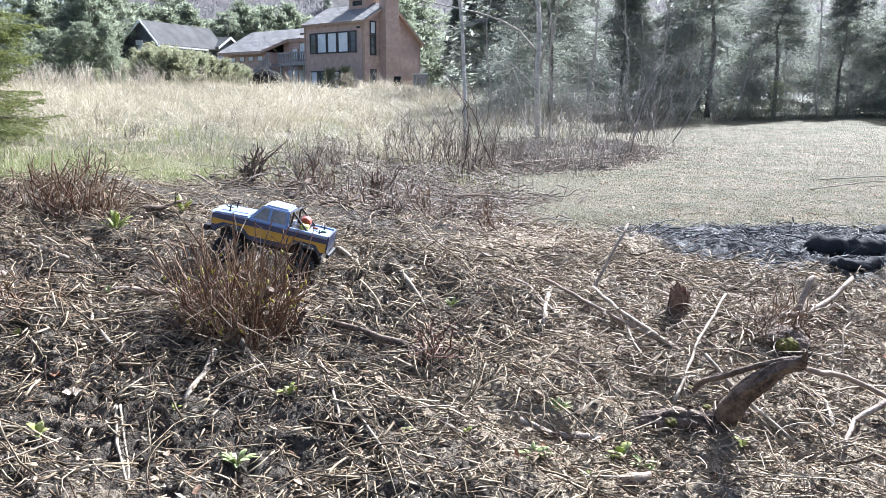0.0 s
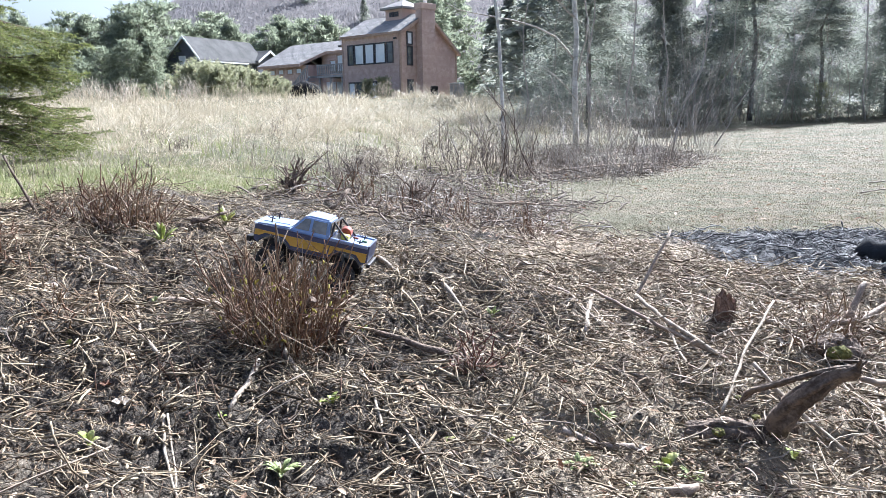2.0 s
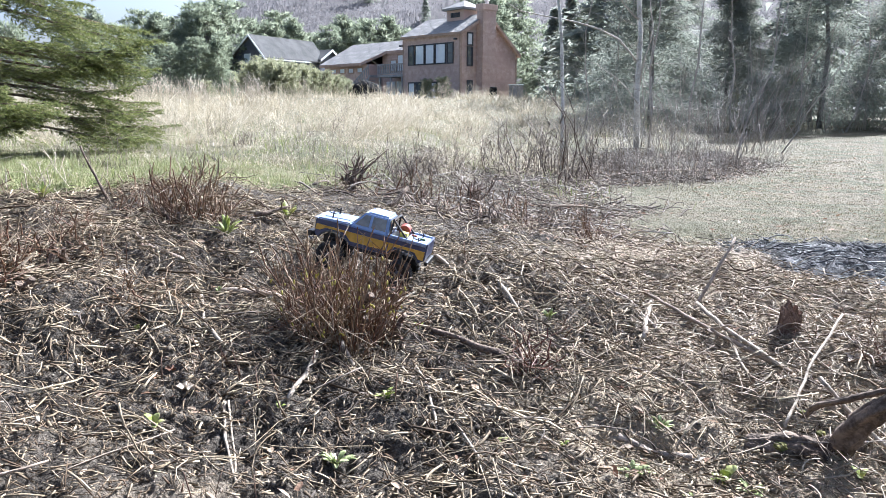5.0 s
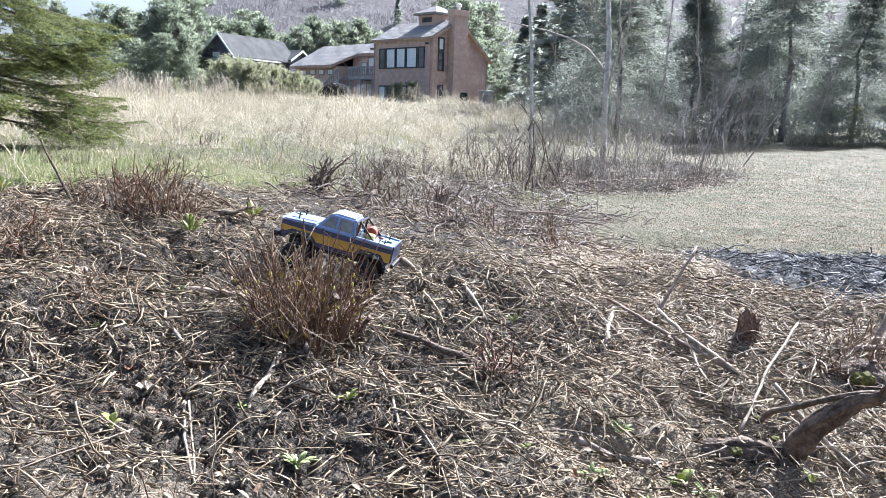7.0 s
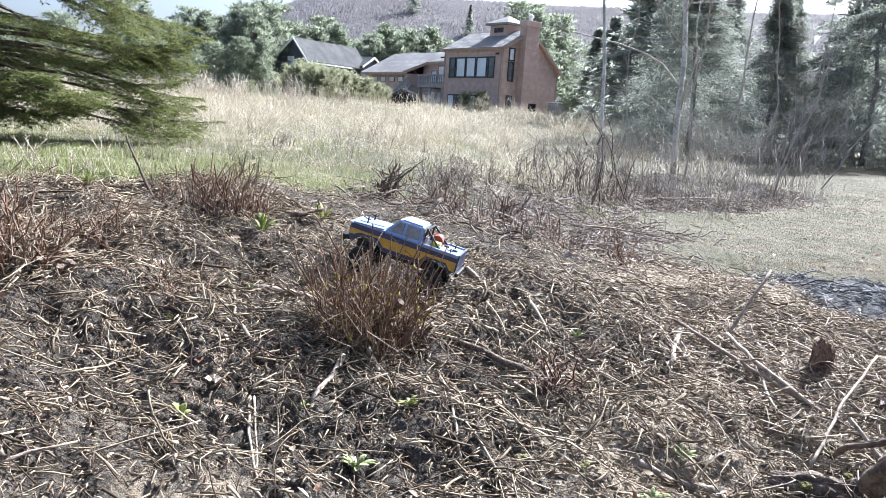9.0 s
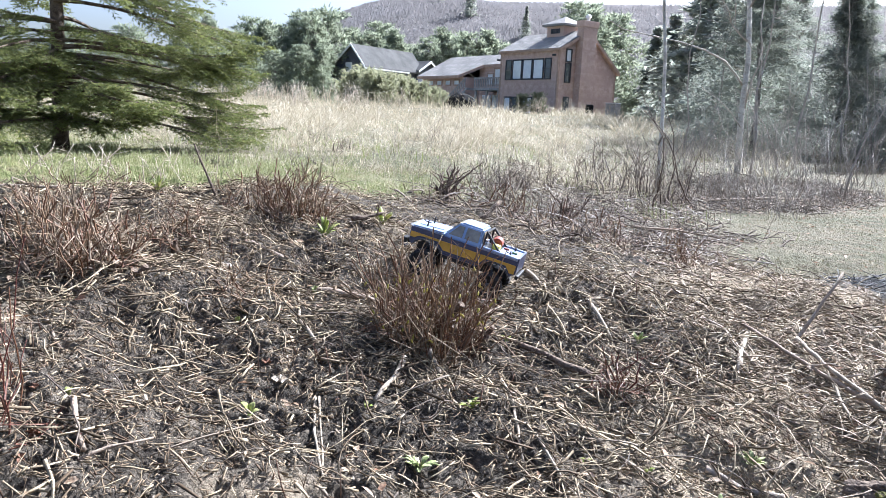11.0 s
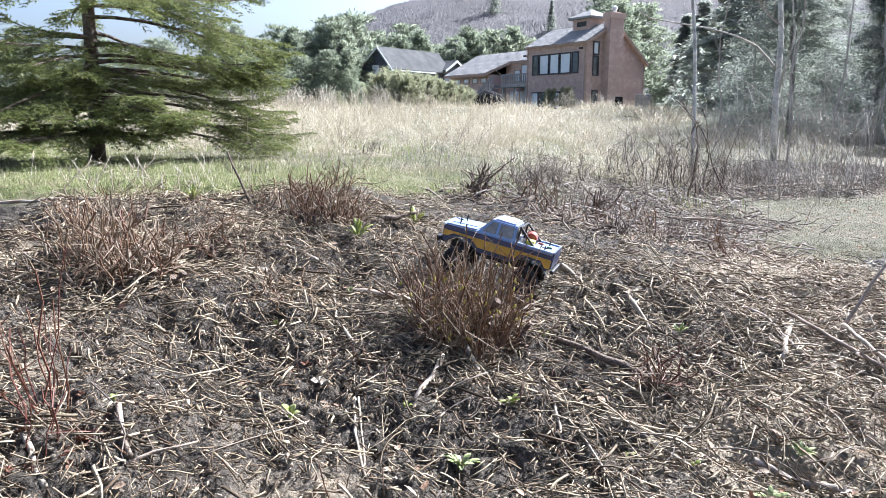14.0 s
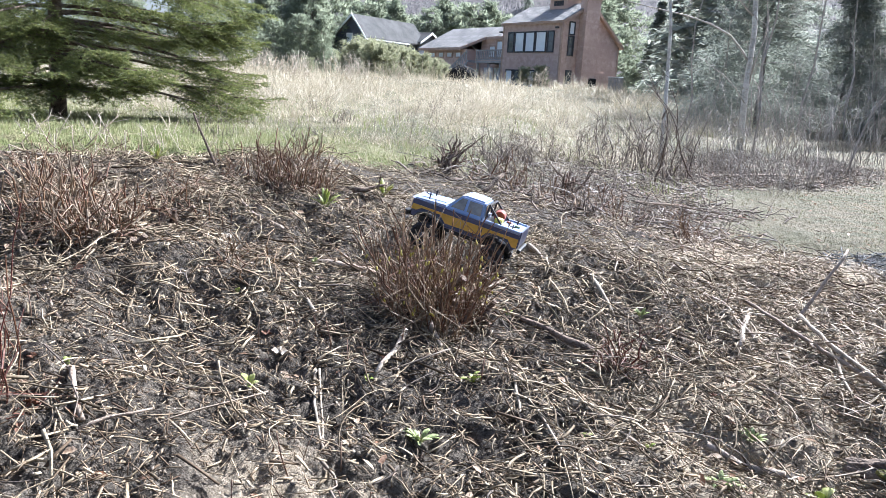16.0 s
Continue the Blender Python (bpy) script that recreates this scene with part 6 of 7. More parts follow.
main = clump(-0.785, 2.74, 245, 0.50, 0.465, "dense clump of red-brown cut stems with yellow buds", 1, 0.55, 0.14, thick=0.9, loose=0.28)
rr = random.Random(5)
bud = bmesh.new()
bmesh.ops.create_icosphere(bud, subdivisions=1, radius=1.0, matrix=Matrix.Diagonal((0.0045, 0.0045, 0.011, 1)))
bud_me = bpy.data.meshes.new("bud")
bud.to_mesh(bud_me), bud.free()
bud_me.materials.append(M_BUD)
for k in range(90):
    o = part("bud", bud_me, None, main)
    a, r = rr.uniform(0, 6.283), 0.27 * math.sqrt(rr.random())
    o.matrix_local = pose(math.cos(a) * r, math.sin(a) * r, rr.uniform(0.05, 0.26), rr.uniform(-40, 40), rr.uniform(-40, 40), 0)
bm = bmesh.new()
add_tube(bm, [(0.05, -0.02, 0.05), (0.10, -0.05, 0.12), (0.14, -0.06, 0.165)], [0.019, 0.018, 0.017], 9, 0.06, rr)
part("sawn_stub", bm, M_BARK, main)
clump(-2.18, 2.45, 185, 0.66, 0.34, "clump of red-brown cut stems on the bank's crest", 2, 0.5, 0.42, thick=1.2)
clump(-1.98, 2.82, 34, 0.34, 0.24, "small clump of cut brown stems", 3, 0.5, 0.3)
clump(-1.74, 3.52, 95, 0.42, 0.36, "clump of red-brown cut stems with splayed sticks", 4, 0.6, 0.35, thick=1.15)
clump(-2.05, 3.62, 38, 0.5, 0.26, "sparse clump of cut brown stems", 6, 0.6, 0.4, thick=1.3)
clump(-0.05, 2.68, 24, 0.12, 0.19, "small tuft of thin red-brown stems", 7, 0.5, 0.1, kinds=REDS)
clump(1.45, 3.06, 46, 0.30, 0.26, "clump of dark red stems on a mossy root", 8, 0.9, 0.3)
clump(-1.50, 1.33, 10, 0.26, 0.40, "sparse red-stemmed shoots rising from mud", 9, 0.7, 0.1, root=False, thick=0.8, kinds=REDS)
clump(-1.62, 1.52, 10, 0.2, 0.46, "a few tall slender red shoots", 10, 0.5, 0.0, root=False, thick=0.8, kinds=REDS)
clump(0.33, 4.75, 22, 0.2, 0.26, "small tuft of reddish stems at the back of the bank", 11, 0.5, 0.1)
clump(-1.50, 2.55, 26, 0.35, 0.16, "short cut stems among litter", 12, 0.4, 0.4, root=False)
clump(-2.9, 3.3, 30, 0.7, 0.22, "sparse pale cut stems at the edge of the grass", 13, 0.5, 0.7, root=False)
clump(-2.75, 2.9, 40, 0.6, 0.24, "clump of red-brown cut stems on the bank's crest", 14, 0.5, 0.3)
clump(-0.15, 5.1, 40, 0.8, 0.24, "reddish brush stems behind the bank", 15, 0.5, 0.3, root=False)
for k, (x, y, n) in enumerate(((-1.25, 5.3, 20), (-0.85, 5.6, 26), (-0.55, 5.3, 22), (-0.30, 5.8, 26), (0.0, 5.5, 22), (0.25, 5.9, 20), (-1.05, 6.2, 22), (0.42, 5.4, 14))):
    clump(x, y, n * 2 // 3, 0.55, 0.31, "dark upright cut stems standing in brush", 31 + k, 0.3, 0.3, root=False, thick=1.5, loose=0.16)
clump(0.1, 3.05, 8, 0.12, 0.12, "a few short green-tipped shoots", 16, 0.4, 0.3, root=False)


def dead_bush(x, y, tall, label, seed, n=16):
    rr = random.Random(seed)
    t = thing("dead_shrub", Matrix.Translation(Vector((x, y, float(ground_z(x, y)) - 0.02))), label, "shrub")
    for k in range(n):
        a = rr.uniform(0, 6.283)
        ln = tall * rr.uniform(0.5, 1.1)
        sp = rr.uniform(0.1, 0.8)
        q = Vector((math.cos(a) * ln * sp, math.sin(a) * ln * sp, ln))
        bm = bmesh.new()
        limb = wander((rr.uniform(-.05, .05), rr.uniform(-.05, .05), 0), q, 5, 0.12, rr)
        add_tube(bm, limb, [0.016, 0.014, 0.012, 0.010, 0.007, 0.004], 5, 0.08, rr)
        for j in range(2):
            p = limb[rr.choice((2, 3))]
            add_tube(bm, wander(p, p + Vector((rr.uniform(-.2, .2), rr.uniform(-.2, .2), rr.uniform(.03, .2))), 3, .1, rr), [0.006, 0.005, 0.004, 0.003], 4, 0, rr)
        part("branch", bm, M_BARK, t)
    return t


dead_bush(-1.38, 5.3, 0.27, "dead dark shrub with thick twisted branches", 21, 9)
dead_bush(-0.55, 6.2, 0.28, "dead dark shrub with tangled branches", 22, 10)


# ---- fallen branches ----
def branch(pts, r0, r1, label, material=M_WOOD, seed=0, name="fallen_branch", twigs=0, up=0.0):
    """A branch lying along ground points (x, y) or (x, y, height above ground)."""
    rr = random.Random(seed * 7 + 3)
    t = thing(name, Matrix.Identity(4), label, "branch")
    P = []
    for p in pts:
        lift = p[2] if len(p) > 2 else 0.0
        P.append(Vector((p[0], p[1], float(ground_z(p[0], p[1])) + lift + max(r0, r1) * 0.8 + 0.006 + up)))
    fine = []
    for a, b in zip(P, P[1:]):
        k = max(2, int((b - a).length / 0.06))
        for i in range(k):
            fine.append(a.lerp(b, i / k) + (Vector((rr.uniform(-1, 1), rr.uniform(-1, 1), rr.uniform(-.5, .7))) * min(r0, 0.012) * 0.7 if i else Vector()))
    fine.append(P[-1])
    n = len(fine) - 1
    bm = bmesh.new()
    add_tube(bm, fine, [(r0 + (r1 - r0) * i / n) * rr.uniform(.88, 1.12) for i in range(n + 1)], 8, 0.07, rr)
    o = fine[0].copy()
    for v in bm.verts:
        v.co -= o
    t.location = o
    part("stick", bm, material, t, smooth=True)
    for k in range(twigs):
        p = fine[rr.randrange(1, n)] - o
        bm = bmesh.new()
        q = p + Vector((rr.uniform(-.12, .12), rr.uniform(-.12, .12), rr.uniform(0, .08)))
        add_tube(bm, wander(p, q, 3, 0.1, rr), [r1 * .6, r1 * .5, r1 * .4, r1 * .3], 5, 0, rr)
        part("twig", bm, material, t)
    return t


branch([(-1.39, 2.80), (-1.25, 2.53), (-1.11, 2.38)], 0.008, 0.006, "pale bent stick lying on litter", M_PALE, 1)
branch([(-1.36, 2.86), (-1.2, 2.87), (-1.02, 2.92)], 0.017, 0.014, "weathered grey-brown branch beside the shrub", M_WOOD, 2, twigs=1)
branch([(-0.48, 2.9), (-0.3, 2.82), (-0.10, 2.76)], 0.010, 0.016, "dark bark-covered branch lying on litter", M_BARK, 3)
branch([(-0.81, 2.17), (-0.80, 2.34), (-0.81, 2.49)], 0.008, 0.011, "short pale stick with a broken end", M_PALE, 4)
branch([(0.27, 2.40), (0.38, 2.36), (0.50, 2.32)], 0.013, 0.012, "short brown branch on mud", M_WOOD, 5)
branch([(0.53, 3.50), (0.48, 3.3), (0.44, 3.10)], 0.013, 0.011, "flat pale wood chip lying on litter", M_PALE, 6)
branch([(0.50, 3.55, 0.03), (0.69, 3.25, 0.02), (0.85, 3.04, 0.04), (0.96, 2.84)], 0.007, 0.012, "long forked weathered branch", M_WOOD, 7, twigs=3)
branch([(0.72, 3.42, 0.05), (0.78, 3.19, 0.04), (0.93, 2.88, 0.02)], 0.010, 0.008, "pale peeled branch crossing another", M_PALE, 8)
branch([(0.70, 3.40), (0.80, 3.50, 0.12), (0.92, 3.62, 0.26)], 0.009, 0.006, "stick standing slantwise out of litter", M_WOOD, 9)
branch([(-0.75, 2.60), (-0.70, 2.55), (-0.65, 2.47)], 0.012, 0.009, "short pale stick at the foot of a shrub", M_PALE, 10)
branch([(0.04, 2.96, 0.02), (0.22, 2.84, 0.01), (0.49, 2.75), (0.75, 2.74), (0.93, 2.80, 0.02)], 0.005, 0.005, "long thin curved branch over litter", M_WOOD, 11)
branch([(-1.0, 2.12), (-0.92, 1.93), (-0.80, 1.73)], 0.005, 0.004, "long thin pale stalk on mud", M_PALE, 12)
branch([(-0.98, 2.10), (-0.88, 1.90), (-0.82, 1.76)], 0.004, 0.003, "long thin pale stalk on mud", M_PALE, 13)
branch([(-0.46, 2.6), (-0.38, 2.38), (-0.30, 2.12)], 0.005, 0.005, "thin pale stalk on litter", M_PALE, 14)
branch([(1.33, 2.25), (1.45, 2.42, 0.03), (1.62, 2.5, 0.05), (1.8, 2.52, 0.02)], 0.006, 0.014, "crooked weathered branch end", M_WOOD, 15)
branch([(1.15, 2.19, 0.33), (1.36, 2.33, 0.22), (1.51, 2.36, 0.16), (1.78, 2.45, 0.02)], 0.010, 0.007, "long weathered branch leaning on driftwood", M_WOOD, 16)
branch([(1.46, 2.68), (1.42, 2.55), (1.37, 2.40)], 0.006, 0.010, "short pale stick on litter", M_PALE, 17)
branch([(-1.46, 3.6, 0.02), (-1.40, 3.68, 0.02), (-1.33, 3.74, 0.06)], 0.015, 0.008, "dark forked branch stub on the crest", M_BARK, 18, twigs=2)
branch([(-2.25, 3.35), (-2.02, 3.37), (-1.79, 3.34)], 0.010, 0.008, "pale branch lying on the crest", M_WOOD, 19)
branch([(-1.02, 4.78), (-0.96, 4.86, 0.07), (-0.90, 4.95, 0.14)], 0.016, 0.012, "thick dark branch rising out of brush", M_BARK, 20)
branch([(-1.55, 1.33), (-1.47, 1.28), (-1.38, 1.22)], 0.008, 0.007, "pale stick on mud", M_PALE, 21)
branch([(-1.53, 1.63), (-1.45, 1.55), (-1.32, 1.43)], 0.009, 0.007, "weathered stick on mud", M_WOOD, 22)
branch([(-1.30, 1.39), (-1.26, 1.45, 0.02), (-1.19, 1.53, 0.03)], 0.006, 0.003, "thin forked stick on mud", M_WOOD, 23, twigs=2)
branch([(-3.61, 3.12), (-3.2, 3.28), (-2.72, 3.48)], 0.010, 0.008, "bleached pole lying along the grass edge", M_PALE, 24)
branch([(0.28, 3.62), (0.40, 3.40, 0.03), (0.52, 3.18)], 0.008, 0.007, "short weathered stick on litter", M_WOOD, 25)
branch([(0.98, 2.62, 0.10), (1.08, 2.5, 0.04), (1.20, 2.32)], 0.008, 0.006, "long pale stick leaning on driftwood", M_PALE, 26)
branch([(0.84, 2.50, 0.02), (1.0, 2.78, 0.07), (1.25, 3.15, 0.13)], 0.006, 0.005, "pale stick leaning upright over driftwood", M_PALE, 27)
branch([(-0.62, 3.78), (-0.53, 3.66), (-0.43, 3.52)], 0.013, 0.010, "pale bark-stripped stick on litter", M_PALE, 28)
branch([(-0.12, 2.45), (0.0, 2.47), (0.12, 2.50)], 0.004, 0.004, "thin straight straw-coloured stalk", M_PALE, 29)
branch([(0.81, 3.1, 0.03), (0.80, 2.95, 0.03), (0.83, 2.78)], 0.007, 0.005, "short pale side branch", M_PALE, 30)
branch([(1.25, 3.22), (1.45, 3.2), (1.63, 3.16, 0.02), (1.8, 3.28, 0.05), (1.93, 3.38, 0.10)], 0.016, 0.011, "curved weathered root above ground", M_WOOD, 31)
branch([(1.6, 3.2), (1.66, 3.25, 0.09), (1.70, 3.28, 0.14)], 0.015, 0.013, "short broken upright root stub", M_WOOD, 32)
branch([(0.0, 4.55), (0.25, 4.5), (0.45, 4.45)], 0.008, 0.006, "brown stick at the back of the bank", M_WOOD, 33)
branch([(-0.2, 3.35), (-0.14, 3.22), (-0.07, 3.12)], 0.012, 0.006, "splintered pale wood piece", M_PALE, 34)
branch([(0.2, 3.95), (0.36, 3.88), (0.5, 3.8)], 0.014, 0.010, "flat pale wood chip on litter", M_PALE, 35)
branch([(-1.9, 3.15), (-1.72, 3.02), (-1.55, 2.98)], 0.012, 0.009, "weathered stick below the crest", M_WOOD, 36)
branch([(-2.27, 3.62, 0.0), (-2.36, 3.66, 0.13), (-2.46, 3.7, 0.27)], 0.008, 0.005, "dark stick standing slantwise at the grass edge", M_BARK, 37)
branch([(-0.05, 2.35), (0.08, 2.25), (0.22, 2.20)], 0.005, 0.005, "thin pale stalk on mud", M_PALE, 38)
branch([(-0.62, 2.42), (-0.5, 2.5), (-0.36, 2.52)], 0.006, 0.004, "thin bent stick on litter", M_WOOD, 39)
branch([(-0.28, 2.25), (-0.16, 2.05), (-0.06, 1.9)], 0.005, 0.004, "thin pale stalk on mud", M_PALE, 40)
branch([(-1.9, 1.95), (-1.75, 1.85), (-1.62, 1.82)], 0.006, 0.005, "thin bent stick on mud", M_WOOD, 41)
branch([(-0.9, 5.6), (-0.4, 5.9, 0.08), (0.1, 6.1, 0.02)], 0.014, 0.009, "fallen branch in the thicket", M_WOOD, 42, twigs=4)
branch([(0.0, 7.0), (0.4, 7.3, 0.05), (0.85, 7.4)], 0.012, 0.008, "fallen branch at the clearing's edge", M_WOOD, 43, twigs=4)
branch([(1.0, 11.0), (1.9, 11.8, 0.05), (2.9, 12.5)], 0.016, 0.010, "fallen branch at the clearing's edge", M_WOOD, 44, twigs=4)
branch([(4.2, 8.4), (5.2, 8.9, 0.04), (6.4, 9.2)], 0.008, 0.005, "fallen branch lying on the clearing", M_WOOD, 45, twigs=5)
branch([(4.8, 9.4), (6.0, 9.6, 0.04), (7.6, 9.9)], 0.008, 0.005, "fallen branch lying on the clearing", M_WOOD, 46, twigs=5)


# ---- driftwood, stump and burnt wood ----
M_LOG = mat("brown_driftwood", (0.062, 0.043, 0.030), (0.205, 0.152, 0.112), 16, 0.85, 0.5)
M_ROT = mat("rotten_red_brown_bark", (0.085, 0.05, 0.034), (0.24, 0.155, 0.11), 30, 0.9, 0.8)


def gnarl(pts, radii, rr, k=4):
    """More rings along a limb, each swollen or pinched and off its line a little."""
    out, rad = [], []
    for i in range(len(pts) - 1):
        a, b, c, d = pts[max(i - 1, 0)], pts[i], pts[i + 1], pts[min(i + 2, len(pts) - 1)]
        for j in range(k):
            t = j / k
            r = radii[i] * (1 - t) + radii[i + 1] * t
            p = 0.5 * (2 * b + (c - a) * t + (2 * a - 5 * b + 4 * c - d) * t * t + (3 * b - a - 3 * c + d) * t ** 3)
            out.append(p + Vector((rr.uniform(-1, 1), rr.uniform(-1, 1), rr.uniform(-1, 1))) * r * 0.03)
            rad.append(r * rr.uniform(0.98, 1.02))
    return out + [pts[-1]], rad + [radii[-1]]


def ridged(bm, path, deep, sides):
    """Furrows that run along a limb, and a hollowed, uneven section."""
    bm.verts.ensure_lookup_table()
    for i, v in enumerate(bm.verts):
        ring, k = divmod(i, sides)
        c = path[min(ring, len(path) - 1)]
        a = 6.283 * k / sides
        f = 1 + deep * noise.noise((math.cos(a) * 2.2, math.sin(a) * 2.2, ring * 0.05)) + 0.5 * deep * noise.noise((math.cos(a) * 6, math.sin(a) * 6, ring * 0.12))
        f -= 0.30 * math.exp(-(((a - 4.0) / 0.28) ** 2)) + 0.25 * math.exp(-(((a - 1.2) / 0.3) ** 2)) + 0.2 * math.exp(-(((a - 5.4) / 0.2) ** 2))
        v.co = c + (v.co - c) * f


def driftwood():
    rr = random.Random(44)
    t = thing("driftwood_log", Matrix.Identity(4), "gnarled weathered root with a broken upturned limb", "log")
    z = lambda x, y, u: Vector((x, y, float(ground_z(x, y)) + u))
    limbs = (("root", M_BARK, [z(0.70, 2.45, 0.006), z(0.76, 2.44, 0.022), z(0.84, 2.43, 0.034), z(0.93, 2.43, 0.030), z(1.03, 2.45, 0.008), z(1.11, 2.47, -0.02)], [.022, .034, .036, .031, .034, .014], 0.45),
             ("upturned_limb", M_LOG, [Vector((0.980, 2.370, -0.030)), Vector((0.990, 2.330, 0.040)), Vector((1.010, 2.300, 0.090)), Vector((1.030, 2.260, 0.140)), Vector((1.060, 2.230, 0.190)), Vector((1.080, 2.200, 0.220)), Vector((1.100, 2.170, 0.240)), Vector((1.110, 2.150, 0.260))], [.040, .041, .038, .033, .027, .022, .020, .012], 0.42),
             ("side_limb", M_LOG, [Vector((0.900, 2.500, 0.000)), Vector((0.920, 2.480, 0.050)), Vector((0.940, 2.420, 0.090)), Vector((0.990, 2.350, 0.140)), Vector((1.030, 2.280, 0.190)), Vector((1.070, 2.220, 0.230)), Vector((1.110, 2.160, 0.260))], [.007, .011, .011, .010, .009, .009, .005], 0.2))
    for name, material, pts, radii, deep in limbs:
        bm = bmesh.new()
        path, rad = gnarl(pts, radii, rr, 5)
        add_tube(bm, path, rad, 30, 0.03, rr)
        ridged(bm, path, deep, 30)
        bm.normal_update()
        rough = 0.009 if name == "root" else 0.0025
        for v in bm.verts:
            v.co += v.normal * (rough * noise.noise(v.co * 38) + 0.003 * noise.noise((v.co.x * 40, v.co.y * 150, v.co.z * 40 - v.co.x * 30)))
        part(name, bm, material, t, smooth=True)
    # torn splinters at the broken end and roots
    for k in range(9):
        a = limbs[1][2][rr.choice((0, 1, 6, 7))]
        b = a + Vector((rr.uniform(-.05, .07), rr.uniform(-.05, .05), rr.uniform(-.03, .05)))
        bm = bmesh.new()
        add_tube(bm, wander(a, b, 3, 0.1, rr), [.010, .007, .005, .002], 6, 0.2, rr)
        part("splinter", bm, M_LOG, t)
    for x, y, u, s in ((0.95, 2.47, .05, .016), (0.91, 2.54, .06, .013), (0.80, 2.40, .035, .022), (0.86, 2.41, .045, .017), (0.99, 2.39, .03, .02), (0.76, 2.43, .03, .015)):
        bm = bmesh.new()
        bmesh.ops.create_icosphere(bm, subdivisions=3, radius=s)
        for v in bm.verts:
            v.co *= 1 + 0.35 * noise.noise(v.co * 90)
            v.co.z *= 0.6
        o = part("moss_cushion", bm, M_MOSS, t, "yellow-green moss")
        o.location = z(x, y, u)


driftwood()
st = thing("stump_slab", Matrix.Translation(Vector((1.07, 3.24, float(ground_z(1.07, 3.24))))) @ pose(0, 0, 0, 6, -4, 12), "upright broken brown bark slab", "stump")
bm = bmesh.new()
rr = random.Random(8)
add_slab(bm, [(-.048, -.014, -.03), (.05, -.014, -.03), (.044, -.014, .04), (.05, -.014, .105), (.036, -.014, .09), (.026, -.014, .135), (.012, -.014, .105), (-.004, -.014, .155), (-.02, -.014, .12), (-.03, -.014, .128), (-.036, -.014, .05)], 0.028, (0, 1, 0))
bmesh.ops.triangulate(bm, faces=bm.faces[:])
bmesh.ops.subdivide_edges(bm, edges=bm.edges[:], cuts=2)
for v in bm.verts:
    v.co += Vector((0.004, 0.012, 0.003)) * noise.noise(v.co * 45) + Vector((0, 0.006, 0)) * noise.noise((v.co.x * 160, 0, v.co.z * 20))
part("bark", bm, M_ROT, st)
rm = thing("mossy_root", Matrix.Translation(Vector((1.46, 2.98, float(ground_z(1.46, 2.98))))), "low dark root mound with yellow moss", "root")
bm = bmesh.new()
bmesh.ops.create_icosphere(bm, subdivisions=4, radius=1.0, matrix=Matrix.Diagonal((0.11, 0.09, 0.07, 1)))
for v in bm.verts:
    v.co *= 1 + 0.25 * noise.noise(v.co * 14) + 0.1 * noise.noise(v.co * 45)
part("root_stock", bm, M_BARK, rm)
bm = bmesh.new()
bmesh.ops.create_icosphere(bm, subdivisions=3, radius=1.0, matrix=Matrix.Diagonal((0.045, 0.03, 0.03, 1)))
for v in bm.verts:
    v.co *= 1 + 0.3 * noise.noise(v.co * 60)
o = part("moss_cushion", bm, M_MOSS, rm)
o.location = (-0.04, -0.085, 0.02)
bk = thing("bark_piece", Matrix.Translation(Vector((0.60, 2.10, float(ground_z(0.60, 2.10)) + 0.02))) @ pose(0, 0, 0, 20, 10, 25), "curled piece of brown bark on mud", "bark")
bm = bmesh.new()
add_tube(bm, [(-.045, 0, 0), (-.02, 0, .012), (.02, 0, .012), (.05, 0, .03)], [.014, .022, .02, .008], 8, .12, rr)
part("curl", bm, M_WOOD, bk, smooth=True)


def char_log(x, y, ln, r, turn, label, seed):
    rr = random.Random(seed)
    t = thing("charred_log", Matrix.Translation(Vector((x, y, float(ground_z(x, y)) + r * 0.6))) @ pose(0, 0, 0, 0, 0, turn), label, "log")
    bm = bmesh.new()
    n = 18
    add_tube(bm, [(-ln / 2 + ln * i / n, 0.02 * math.sin(i * .5), rr.uniform(-.004, .006)) for i in range(n + 1)], [r * rr.uniform(.8, 1.1) * min(1, 0.45 + 0.28 * min(i, n - i)) for i in range(n + 1)], 16, 0.1, rr)
    for v in bm.verts:
        v.co += Vector((0, v.co.y, v.co.z)) * (0.45 * noise.noise(v.co * 16) + 0.3 * noise.noise(v.co * 50))
    part("charcoal", bm, M_CHAR, t, smooth=True)


char_log(2.36, 4.22, 0.46, 0.06, -4, "blackened charred log in the burnt patch", 1)
char_log(2.18, 3.78, 0.30, 0.035, 6, "small blackened log in the burnt patch", 2)
char_log(3.1, 4.9, 0.6, 0.05, 25, "blackened charred log in the burnt patch", 3)
char_log(2.2, 5.1, 0.5, 0.035, -20, "charred branch in the burnt patch", 4)


